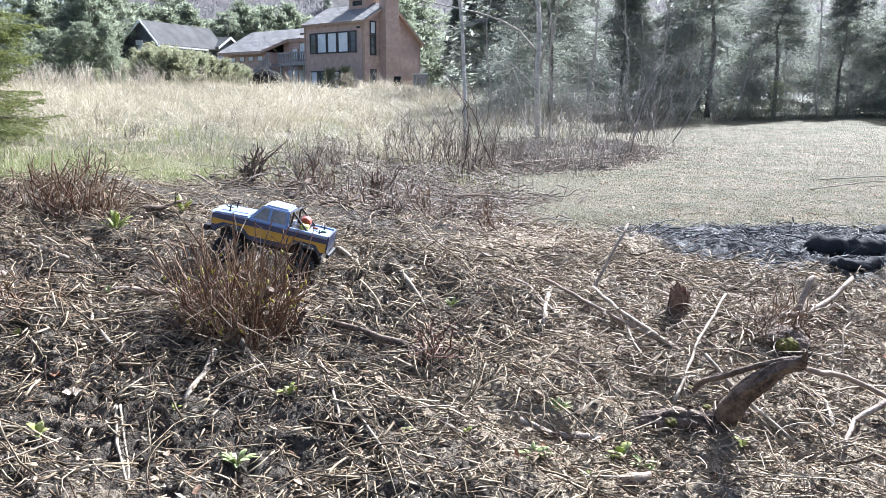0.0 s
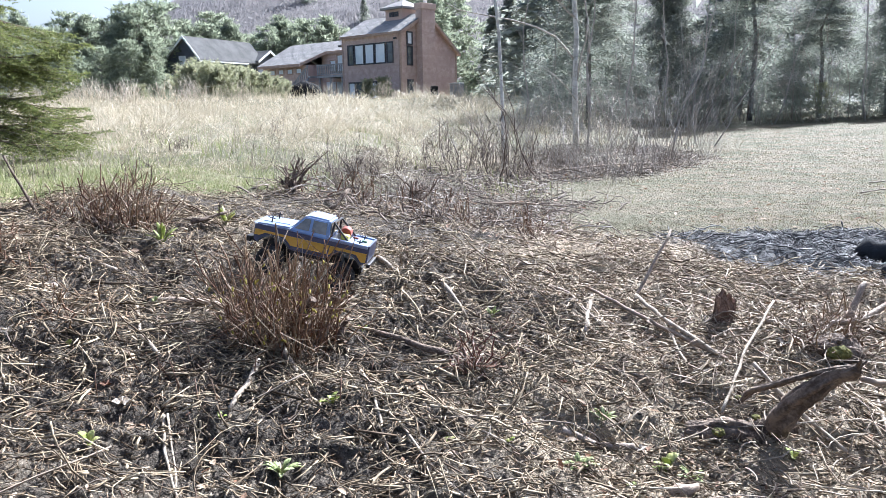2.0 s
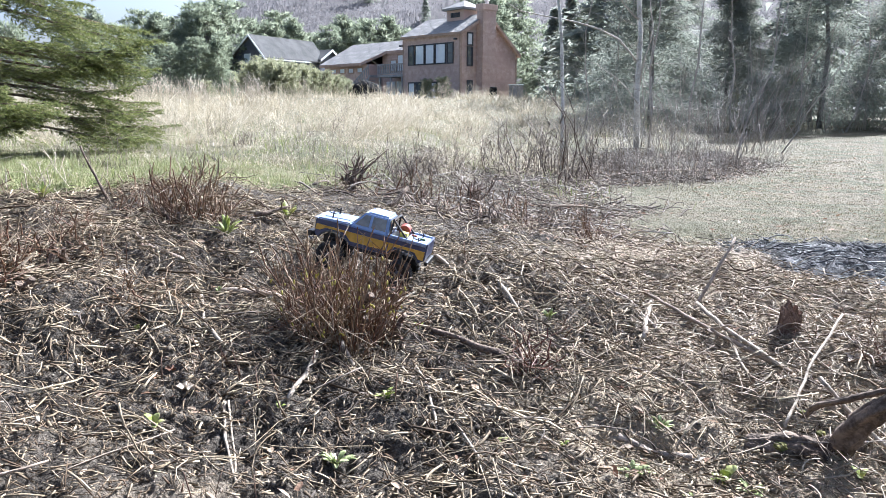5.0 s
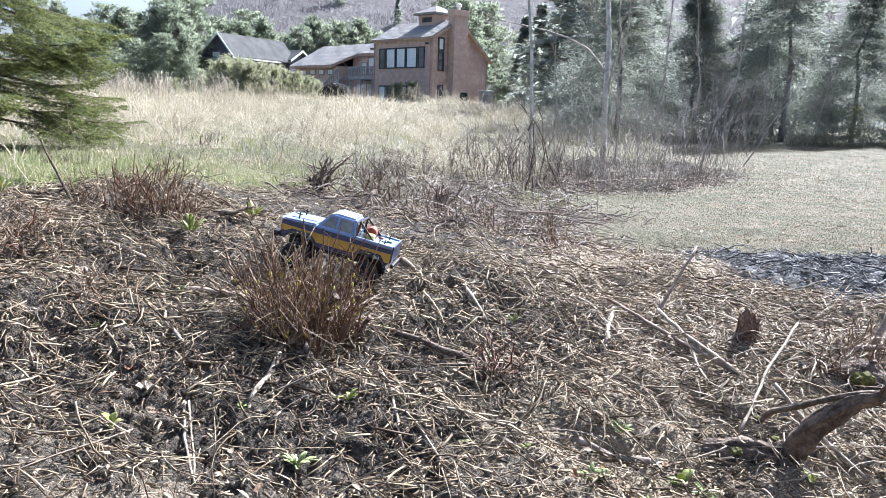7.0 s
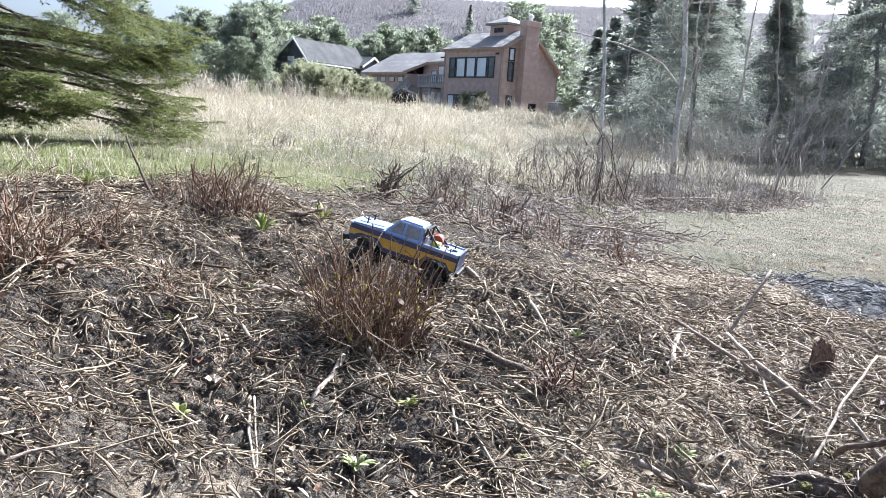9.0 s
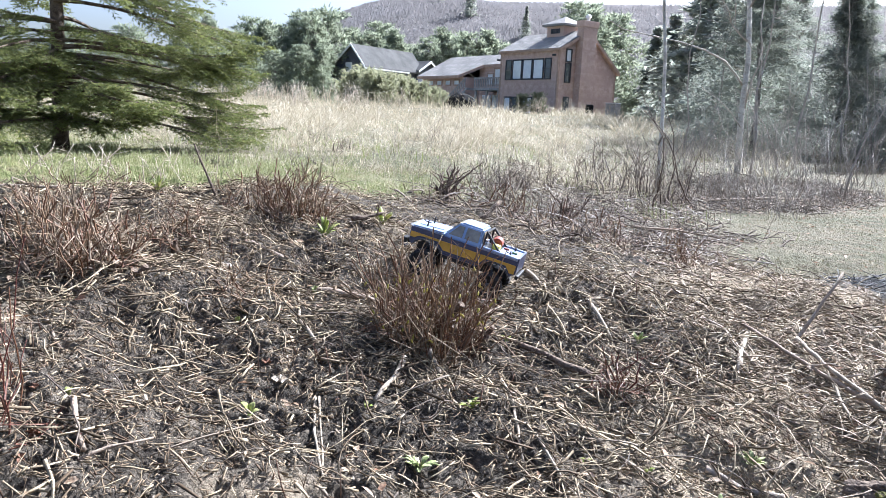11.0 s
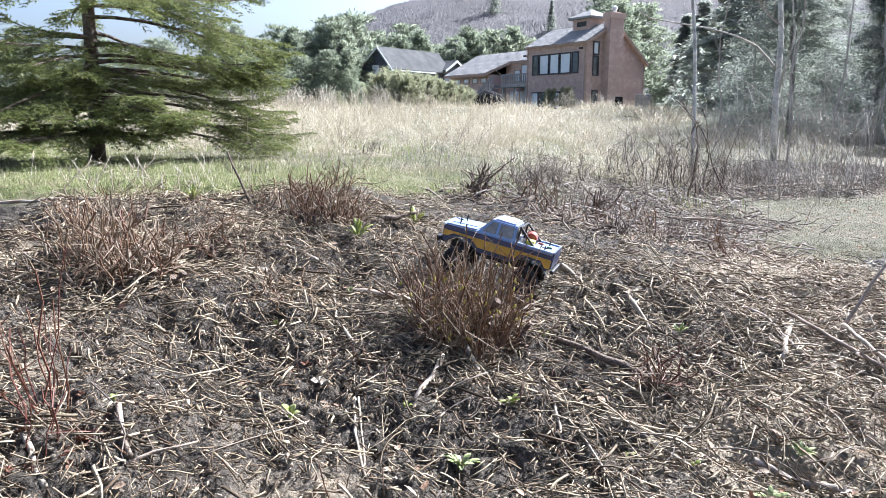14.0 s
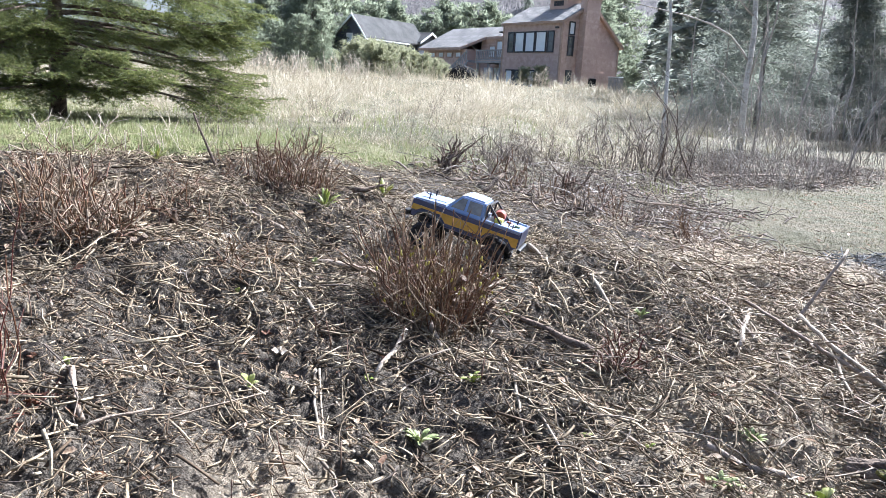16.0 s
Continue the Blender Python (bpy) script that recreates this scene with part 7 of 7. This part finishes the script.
# ---- weeds ----
def leaf_mesh(name, ln, wd, curl, material, cup=0.2):
    bm = bmesh.new()
    rows = []
    for i, (s, w) in enumerate(((0, .12), (.2, .35), (.45, .9), (.7, 1.0), (.9, .6), (1.0, .05))):
        x, z = ln * s, curl * ln * (1.6 * s - 1.5 * s * s)
        rows.append([bm.verts.new((x, y * wd * w / 2, z + abs(y) * cup * wd * w)) for y in (-1, 0, 1)])
    for a, b in zip(rows, rows[1:]):
        for k in range(2):
            bm.faces.new((a[k], a[k + 1], b[k + 1], b[k]))
    got = bmesh.ops.extrude_face_region(bm, geom=bm.faces[:])
    for v in got["geom"]:
        if isinstance(v, bmesh.types.BMVert):
            v.co.z += 0.0012
    me = bpy.data.meshes.new(name)
    bmesh.ops.recalc_face_normals(bm, faces=bm.faces)
    bm.to_mesh(me)
    bm.free()
    me.polygons.foreach_set("use_smooth", np.ones(len(me.polygons), dtype=bool))
    me.materials.append(material)
    return me


L_ROS = leaf_mesh("leaf", 0.052, 0.014, 0.3, M_WEED)
L_SPROUT = leaf_mesh("leaf", 0.045, 0.028, 0.3, M_LEAF)
L_THIN = leaf_mesh("leaf", 0.10, 0.016, 0.3, M_LEAF)


def weed(x, y, kind, n, size, label, seed, steep=(8, 45)):
    rr = random.Random(seed)
    t = thing("weed", Matrix.Translation(Vector((x, y, float(ground_z(x, y)) + 0.006))), label, "plant", "green weeds on the bank")
    for k in range(n):
        o = part("leaf", kind, None, t)
        s = size * rr.uniform(.65, 1.15)
        o.matrix_local = pose(0, 0, 0, 0, 0, 360 * k / n * 1.0 + rr.uniform(-22, 22)) @ pose(0.004, 0, 0, rr.uniform(-20, 20), -rr.uniform(*steep), 0) @ Matrix.Scale(s, 4)
    return t


weed(-1.10, 1.86, L_SPROUT, 5, 1.0, "yellow-green seedling with rounded leaves on mud", 1, (20, 75))
weed(-0.59, 1.95, L_ROS, 19, 1.05, "grey-green leaf rosette pressed to mud", 2)
weed(-0.51, 2.31, L_SPROUT, 5, 0.95, "yellow-green seedling with rounded leaves in litter", 3, (10, 60))
weed(0.42, 2.46, L_ROS, 19, 0.95, "grey-green leaf rosette in litter", 4, (15, 60))
weed(0.30, 2.18, L_ROS, 20, 1.15, "grey-green leaf rosette on mud", 5)
weed(0.59, 2.26, L_SPROUT, 3, 1.55, "upright bright green sprout on mud", 6, (45, 85))
weed(0.66, 2.22, L_ROS, 14, 1.0, "low grey-green leaves on mud", 7)
weed(0.56, 2.22, L_SPROUT, 4, 0.8, "small bright green seedling on mud", 17, (10, 50))
weed(1.02, 2.31, L_SPROUT, 5, 1.0, "bright green seedling beside driftwood", 8, (10, 75))
weed(-1.50, 3.33, L_THIN, 22, 1.05, "bright green tuft of narrow leaves", 9, (30, 85))
weed(-0.49, 2.87, L_SPROUT, 2, 0.7, "single yellow-green leaf beside a stick", 10, (50, 85))
weed(-1.38, 3.86, L_THIN, 14, 1.0, "yellow-green tuft of narrow leaves", 11, (25, 80))
weed(-0.83, 2.14, L_SPROUT, 6, 0.55, "small olive seedling in litter", 12, (20, 80))
weed(-1.54, 1.64, L_SPROUT, 2, 0.8, "single yellow-green leaf on mud", 13, (50, 85))
weed(-1.32, 2.82, L_ROS, 6, 0.9, "upright grey-green leaves beside a branch", 14, (45, 85))
weed(0.04, 3.16, L_ROS, 6, 0.9, "upright grey-green leaves in litter", 15, (40, 85))
weed(-0.79, 3.82, L_THIN, 9, 0.8, "bright green tuft of narrow leaves", 16, (25, 80))
weed(-2.49, 3.40, L_THIN, 12, 0.9, "yellow-green tuft of narrow leaves", 18, (25, 80))
weed(-0.12, 2.24, L_SPROUT, 5, 0.6, "small pale green seedling on mud", 19, (10, 60))
weed(0.08, 2.26, L_SPROUT, 3, 0.6, "small pale green seedling on mud", 20, (10, 60))
weed(0.46, 2.10, L_SPROUT, 4, 0.7, "small pale green seedling on mud", 21, (5, 50))
weed(-1.45, 2.4, L_SPROUT, 4, 0.5, "tiny pale green seedling in litter", 22, (20, 70))


def dead_leaf(x, y, size, turn, label, seed, material=M_DEAD, stand=15):
    rr = random.Random(seed)
    t = thing("dead_leaf", Matrix.Translation(Vector((x, y, float(ground_z(x, y)) + 0.02))) @ pose(0, 0, 0, stand, rr.uniform(-20, 20), turn), label, "leaf", "large dead leaves")
    bm = bmesh.new()
    n = 14
    c = bm.verts.new((0, 0, -0.1 * size))
    ring = []
    for k in range(n):
        a = 6.283 * k / n
        r = size * (0.75 + 0.35 * math.cos(5 * a) * rr.uniform(.5, 1)) * (1.25 if abs(math.sin(a)) < .5 else .8) * 0.6
        ring.append(bm.verts.new((math.cos(a) * r, math.sin(a) * r, rr.uniform(-.12, .3) * size)))
    for k in range(n):
        bm.faces.new((c, ring[k], ring[(k + 1) % n]))
    got = bmesh.ops.extrude_face_region(bm, geom=bm.faces[:])
    for v in got["geom"]:
        if isinstance(v, bmesh.types.BMVert):
            v.co.z += 0.0012
    part("blade", bm, material, t)


M_PALELEAF = mat("bleached_leaf", (0.45, 0.38, 0.30), (0.72, 0.65, 0.56), 25, 0.7, 0.5, thin=0.2)
M_RUSTLEAF = mat("rust_leaf", (0.13, 0.06, 0.035), (0.26, 0.14, 0.085), 25, 0.7, 0.5, thin=0.3)
for i, (x, y, s, a, m) in enumerate(((-1.12, 2.10, .05, 30, M_PALELEAF), (0.66, 2.98, .045, 10, M_PALELEAF), (1.06, 3.06, .05, 70, M_PALELEAF), (1.25, 3.0, .07, 20, M_PALELEAF), (1.2, 2.85, .05, -30, M_PALELEAF), (-1.22, 2.2, .035, 80, M_RUSTLEAF),
                                     (-0.83, 2.3, .03, 0, M_RUSTLEAF), (1.13, 2.93, .035, 40, M_RUSTLEAF), (0.52, 2.32, .03, 15, M_PALELEAF), (-1.62, 2.33, .045, 12, M_PALELEAF), (-1.7, 2.75, .04, 60, M_PALELEAF), (0.83, 3.2, .04, 0, M_DEAD), (1.3, 2.4, .035, 55, M_DEAD), (0.3, 2.62, .025, 10, M_RUSTLEAF))):
    dead_leaf(x, y, s, a, "large bleached dead leaf on litter" if m is M_PALELEAF else "curled brown dead leaf on litter", i, m)


rl = random.Random(61)
for i in range(16):
    dead_leaf(-1.52 + rl.gauss(0, .1), 1.30 + rl.gauss(0, .1), rl.uniform(.02, .035), rl.uniform(0, 360), "curled brown dead leaf on litter", 40 + i, M_RUSTLEAF, rl.uniform(-40, 60))


# ---- radio-controlled truck ----
M_WEEDG = mat("dull_green_plastic", (0.05, 0.10, 0.05), (0.08, 0.15, 0.07), 20, 0.5, 0.1)
M_AMBER = mat("hazy_amber_windscreen", (0.30, 0.25, 0.17), (0.46, 0.41, 0.31), 14, 0.15, 0.0, spec=0.8)
M_STEEL = mat("dull_dark_steel", (0.05, 0.05, 0.05), (0.12, 0.12, 0.12), 30, 0.5, 0.0, metal=0.6)


def truck(m):
    t = thing("model_truck", m, "blue and yellow radio-controlled model pickup truck with knobbly black tyres", "toy truck")
    S = 1.08
    R, WB, TR = 0.063, 0.158, 0.098
    # body shell from its side outline, arches cut out
    def arch(cx, r=0.078, z=0.07):
        a0 = math.asin((0.108 - z) / r)
        return [(cx + r * math.cos(a), z + r * math.sin(a)) for a in np.linspace(a0, math.pi - a0, 9)]
    low = 0.108
    outline = [(0.245, low + .01)] + arch(WB + 0.002) + arch(-WB) + [(-0.25, low + .015), (-0.252, 0.178), (-0.246, 0.184), (0.238, 0.188), (0.25, 0.18)]
    bm = bmesh.new()
    top = [bm.verts.new((x, -0.094, z)) for x, z in outline]
    f = bm.faces.new(top)
    got = bmesh.ops.extrude_face_region(bm, geom=[f])
    for v in got["geom"]:
        if isinstance(v, bmesh.types.BMVert):
            v.co.y = 0.094
    bmesh.ops.triangulate(bm, faces=[f for f in bm.faces if len(f.verts) > 4])
    body = part("body", bm, M_BLUE2, t, "deep blue lacquered body shell")
    # bonnet and bed deck
    bm = bmesh.new()
    add_slab(bm, [(0.248, -0.0935, 0.193), (0.248, 0.0935, 0.193), (0.095, 0.0935, 0.203), (0.095, -0.0935, 0.203)], 0.014)
    bmesh.ops.bevel(bm, geom=bm.edges[:], offset=0.006, segments=2, affect="EDGES")
    part("bonnet", bm, M_BLUE, t, "light metallic blue")
    bm = bmesh.new()
    add_slab(bm, [(0.232, -0.045, 0.1965), (0.232, 0.045, 0.1965), (0.11, 0.045, 0.2045), (0.11, -0.045, 0.2045)], 0.010)
    bmesh.ops.bevel(bm, geom=bm.edges[:], offset=0.004, segments=2, affect="EDGES")
    part("bonnet_bulge", bm, M_BLUE, t)
    # cab: tapered, roof rounded
    bm = bmesh.new()
    lo = [(0.105, -0.092), (0.105, 0.092), (-0.075, 0.092), (-0.075, -0.092)]
    hi = [(0.038, -0.074), (0.038, 0.074), (-0.066, 0.074), (-0.066, -0.074)]
    a = [bm.verts.new((x, y, 0.185)) for x, y in lo]
    b = [bm.verts.new((x, y, 0.268)) for x, y in hi]
    bm.faces.new(a[::-1]), bm.faces.new(b)
    for i in range(4):
        bm.faces.new((a[i], a[(i + 1) % 4], b[(i + 1) % 4], b[i]))
    bmesh.ops.bevel(bm, geom=bm.edges[:], offset=0.008, segments=3, affect="EDGES")
    cab = part("cab", bm, M_BLUE, t, "light metallic blue")
    # glass: windscreen, rear and side panes standing just proud
    def pane(name, pts, way, m=M_TINT):
        part(name, slab(pts, 0.002, way), m, cab, "clear smoky pane")
    pane("windscreen", [(0.0935, -0.076, 0.202), (0.0935, 0.076, 0.202), (0.0475, 0.064, 0.259), (0.0475, -0.064, 0.259)], (0.78, 0, 0.63), M_AMBER)
    pane("rear_window", [(-0.0755, -0.07, 0.208), (-0.0755, 0.07, 0.208), (-0.0695, 0.06, 0.255), (-0.0695, -0.06, 0.255)], (-1, 0, 0.1))
    for s in (-1, 1):
        pane("side_window", [(0.078, s * 0.0895, 0.204), (0.016, s * 0.0895, 0.204), (0.016, s * 0.0788, 0.254), (0.040, s * 0.0788, 0.254)], (0, s, 0.22))
        pane("side_window", [(0.004, s * 0.0895, 0.204), (-0.06, s * 0.0895, 0.204), (-0.056, s * 0.0788, 0.254), (0.004, s * 0.0788, 0.254)], (0, s, 0.22))
    # yellow flanks
    for s in (-1, 1):
        for pts in ([(0.082, 0.125), (-0.075, 0.125), (-0.085, 0.165), (0.245, 0.165), (0.247, 0.14), (0.225, 0.14), (0.2, 0.155), (0.115, 0.155)], [(-0.085, 0.125), (-0.087, 0.165), (-0.249, 0.165), (-0.249, 0.125), (-0.228, 0.125), (-0.205, 0.152), (-0.11, 0.152), (-0.09, 0.125)]):
            part("stripe", slab([(x, s * 0.0942, z) for x, z in pts], 0.0015, (0, s, 0)), M_YELLOW, body, "ochre yellow side stripe")
        part("sill", box(-0.075, 0.08, min(s * .075, s * .1), max(s * .075, s * .1), 0.092, 0.107, 0.003), M_PLASTIC, t)
        for cx in (WB, -WB):
            bm = bmesh.new()
            pts = [(cx + 0.08 * math.cos(q), s * 0.096, 0.07 + 0.08 * math.sin(q)) for q in np.linspace(0.5, math.pi - 0.5, 11)]
            add_tube(bm, pts, [0.004] * 11, 5)
            part("wheel_arch_lip", bm, M_STEEL, body)
    # bed, open box behind the cab
    part("bed_deck", box(-0.248, -0.150, -0.09, 0.09, 0.186, 0.192, 0.002), M_BLUE, t)
    bed = part("bed_floor", box(-0.165, -0.078, -0.08, 0.08, 0.1855, 0.189, 0.001), M_PLASTIC, t)
    for s in (-1, 1):
        part("bed_rail", box(-0.25, -0.078, min(s * .083, s * .095), max(s * .083, s * .095), 0.185, 0.2, 0.004), M_BLUE, t)
    part("tailgate", box(-0.256, -0.246, -0.092, 0.092, 0.125, 0.2, 0.003), M_BLUE2, t)
    part("fuel_can", box(-0.15, -0.115, 0.0, 0.045, 0.19, 0.212, 0.006), M_YELP, t, "pale yellow plastic box")
    bm = bmesh.new()
    add_tube(bm, [(-0.118, -0.07, 0.208), (-0.125, -0.005, 0.210)], [0.026, 0.025], 12)
    bmesh.ops.bevel(bm, geom=bm.edges[:], offset=0.002, segments=1, affect="EDGES")
    part("gas_bottle", bm, M_REDP, t, "faded red bottle")
    bm = bmesh.new()
    for s in (-1, 1):
        add_tube(bm, [(-0.082, s * 0.078, 0.19), (-0.084, s * 0.070, 0.262)], [0.0045, 0.0045], 6)
        add_tube(bm, [(-0.084, s * 0.070, 0.262), (-0.16, s * 0.078, 0.194)], [0.0045, 0.0045], 6)
    add_tube(bm, [(-0.084, -0.072, 0.262), (-0.084, 0.072, 0.262)], [0.0045, 0.0045], 6)
    part("roll_bar", bm, M_PLASTIC, t)
    # body posts and clips
    for x, y in ((0.19, -0.052), (0.19, 0.052), (-0.205, -0.058), (-0.205, 0.058)):
        bm = bmesh.new()
        zt = 0.205 if x > 0 else 0.19
        add_tube(bm, [(x, y, zt - .01), (x, y, zt + 0.022)], [0.0035, 0.003], 7)
        p = part("body_post", bm, M_PLASTIC, t)
        bm = bmesh.new()
        add_tube(bm, [(x - .012, y - .004, zt + .012), (x + .012, y - .004, zt + .012), (x + .022, y, zt + .016), (x + .012, y + .004, zt + .012), (x - .010, y + .006, zt + .012)], [0.0014] * 5, 4)
        part("clip", bm, M_PLASTIC, p)
    # front end
    gr = part("grille", box(0.249, 0.256, -0.078, 0.078, 0.145, 0.184, 0.002), M_PLASTIC, t)
    fr = bmesh.new()
    for y0, y1, z0, z1 in ((-0.092, 0.092, 0.184, 0.19), (-0.092, 0.092, 0.138, 0.144), (-0.092, -0.087, 0.144, 0.184), (0.087, 0.092, 0.144, 0.184)):
        add_box(fr, 0.25, 0.259, y0, y1, z0, z1)
    part("grille_surround", fr, M_CHROME, t)
    for k in range(4):
        part("grille_bar", box(0.2565, 0.259, -0.052, 0.052, 0.15 + k * 0.008, 0.153 + k * 0.008), M_CHROME, gr)
    for s in (-1, 1):
        part("headlight", box(0.2565, 0.261, s * 0.07 - 0.013, s * 0.07 + 0.013, 0.152, 0.178, 0.003), M_WHITE, t)
        part("bumper_bracket", box(0.235, 0.262, s * 0.05 - .008, s * 0.05 + .008, 0.10, 0.118), M_PLASTIC, t)
    bm = bmesh.new()
    for k in range(13):
        y = -0.05 + 0.1 * k / 12
        z = 0.098 - 0.03 * (1 - ((k - 6) / 6) ** 2)
        a = 0.9 * (k % 2)
        ring = [(0.283 + 0.004 * math.cos(q) * math.cos(a), y + 0.0055 * math.sin(q), z + 0.004 * math.cos(q) * math.sin(a)) for q in np.linspace(0, 6.283, 8)]
        add_tube(bm, ring, [0.0012] * 8, 4)
    part("tow_chain", bm, M_CHROME, t, "small steel chain")
    part("front_bumper", box(0.258, 0.28, -0.088, 0.088, 0.10, 0.125, 0.006), M_PLASTIC, t)
    part("rear_bumper", box(-0.27, -0.254, -0.08, 0.08, 0.102, 0.12, 0.005), M_PLASTIC, t)
    # chassis and running gear
    part("chassis", box(-0.22, 0.22, -0.035, 0.035, 0.075, 0.112, 0.006), M_PLASTIC, t)
    for cx in (WB, -WB):
        bm = bmesh.new()
        add_tube(bm, [(cx, -TR, R), (cx, 0, R), (cx, TR, R)], [0.010, 0.013, 0.010], 8)
        part("axle", bm, M_PLASTIC, t)
        for s in (-1, 1):
            bm = bmesh.new()
            add_tube(bm, [(cx, s * 0.06, R + .005), (cx - math.copysign(.02, cx), s * 0.055, 0.13)], [0.009, 0.007], 8)
            part("shock_absorber", bm, M_STEEL, t)
            wheel = bmesh.new()
            prof = [(-0.027, 0.034), (-0.030, 0.051), (-0.022, 0.060), (0, 0.062), (0.022, 0.060), (0.030, 0.051), (0.027, 0.034)]
            seg = 40
            rings = []
            for k in range(seg):
                a = 2 * math.pi * k / seg
                knob = 1.0 if k % 2 else 0.93
                rings.append([wheel.verts.new((math.cos(a) * r * (knob if r > 0.045 else 1), w, math.sin(a) * r * (knob if r > 0.045 else 1))) for w, r in prof])
            for k in range(seg):
                u, v = rings[k], rings[(k + 1) % seg]
                for j in range(len(prof) - 1):
                    wheel.faces.new((u[j], u[j + 1], v[j + 1], v[j]))
                wheel.faces.new((u[-1], u[0], v[0], v[-1]))
            ty = part("tyre", wheel, M_TYRE, t, "knobbly black rubber tyre")
            ty.location = (cx, s * TR, R)
            rim = bmesh.new()
            add_tube(rim, [(0, -0.018, 0), (0, 0.018, 0)], [0.034, 0.034], 18)
            ri = part("rim", rim, M_PLASTIC, ty)
            hub = bmesh.new()
            add_tube(hub, [(0, s * 0.018, 0), (0, s * 0.024, 0), (0, s * 0.030, 0)], [0.014, 0.013, 0.006], 10)
            for q in range(6):
                a = q * math.pi / 3
                add_tube(hub, [(math.cos(a) * .01, s * 0.019, math.sin(a) * .01), (math.cos(a) * .031, s * 0.019, math.sin(a) * .031)], [0.0035, 0.0035], 4)
            part("hub", hub, M_STEEL, ty)
    for x, y, c in ((-0.17, -0.03, M_REDP), (-0.215, 0.0, M_WEEDG)):
        part("tow_hook", box(x - .012, x + .012, y - .006, y + .006, 0.192, 0.200, 0.003), c, t)
    for child in t.children:
        if not child.name.startswith(("tyre", "axle")):
            child.location.z += 0.018
    t.scale = (S, S, S)
    return t


def rest_on_ground(x, y, turn, half=0.16, side=0.1):
    d = Vector((math.cos(radians(turn)), math.sin(radians(turn)), 0))
    s = Vector((-d.y, d.x, 0))
    g = lambda p: Vector((p.x, p.y, float(ground_z(p.x, p.y))))
    c = Vector((x, y, 0))
    fl, fr_, bl, br = (g(c + d * a * half + s * b * side) for a, b in ((1, 1), (1, -1), (-1, 1), (-1, -1)))
    fx = ((fl + fr_) - (bl + br)).normalized()
    lx = ((fl + bl) - (fr_ + br))
    lx.z *= 0.0
    lx.normalize()
    up = fx.cross(lx).normalized()
    ly = up.cross(fx)
    o = (fl + fr_ + bl + br) / 4
    m = Matrix((fx, ly, up)).transposed().to_4x4()
    return Matrix.Translation(o + up * 0.010) @ m


tm = rest_on_ground(-0.82, 3.34, 178)
tk = truck(Matrix.Identity(4))
tk.matrix_world = tm @ Matrix.Scale(1.05, 4)
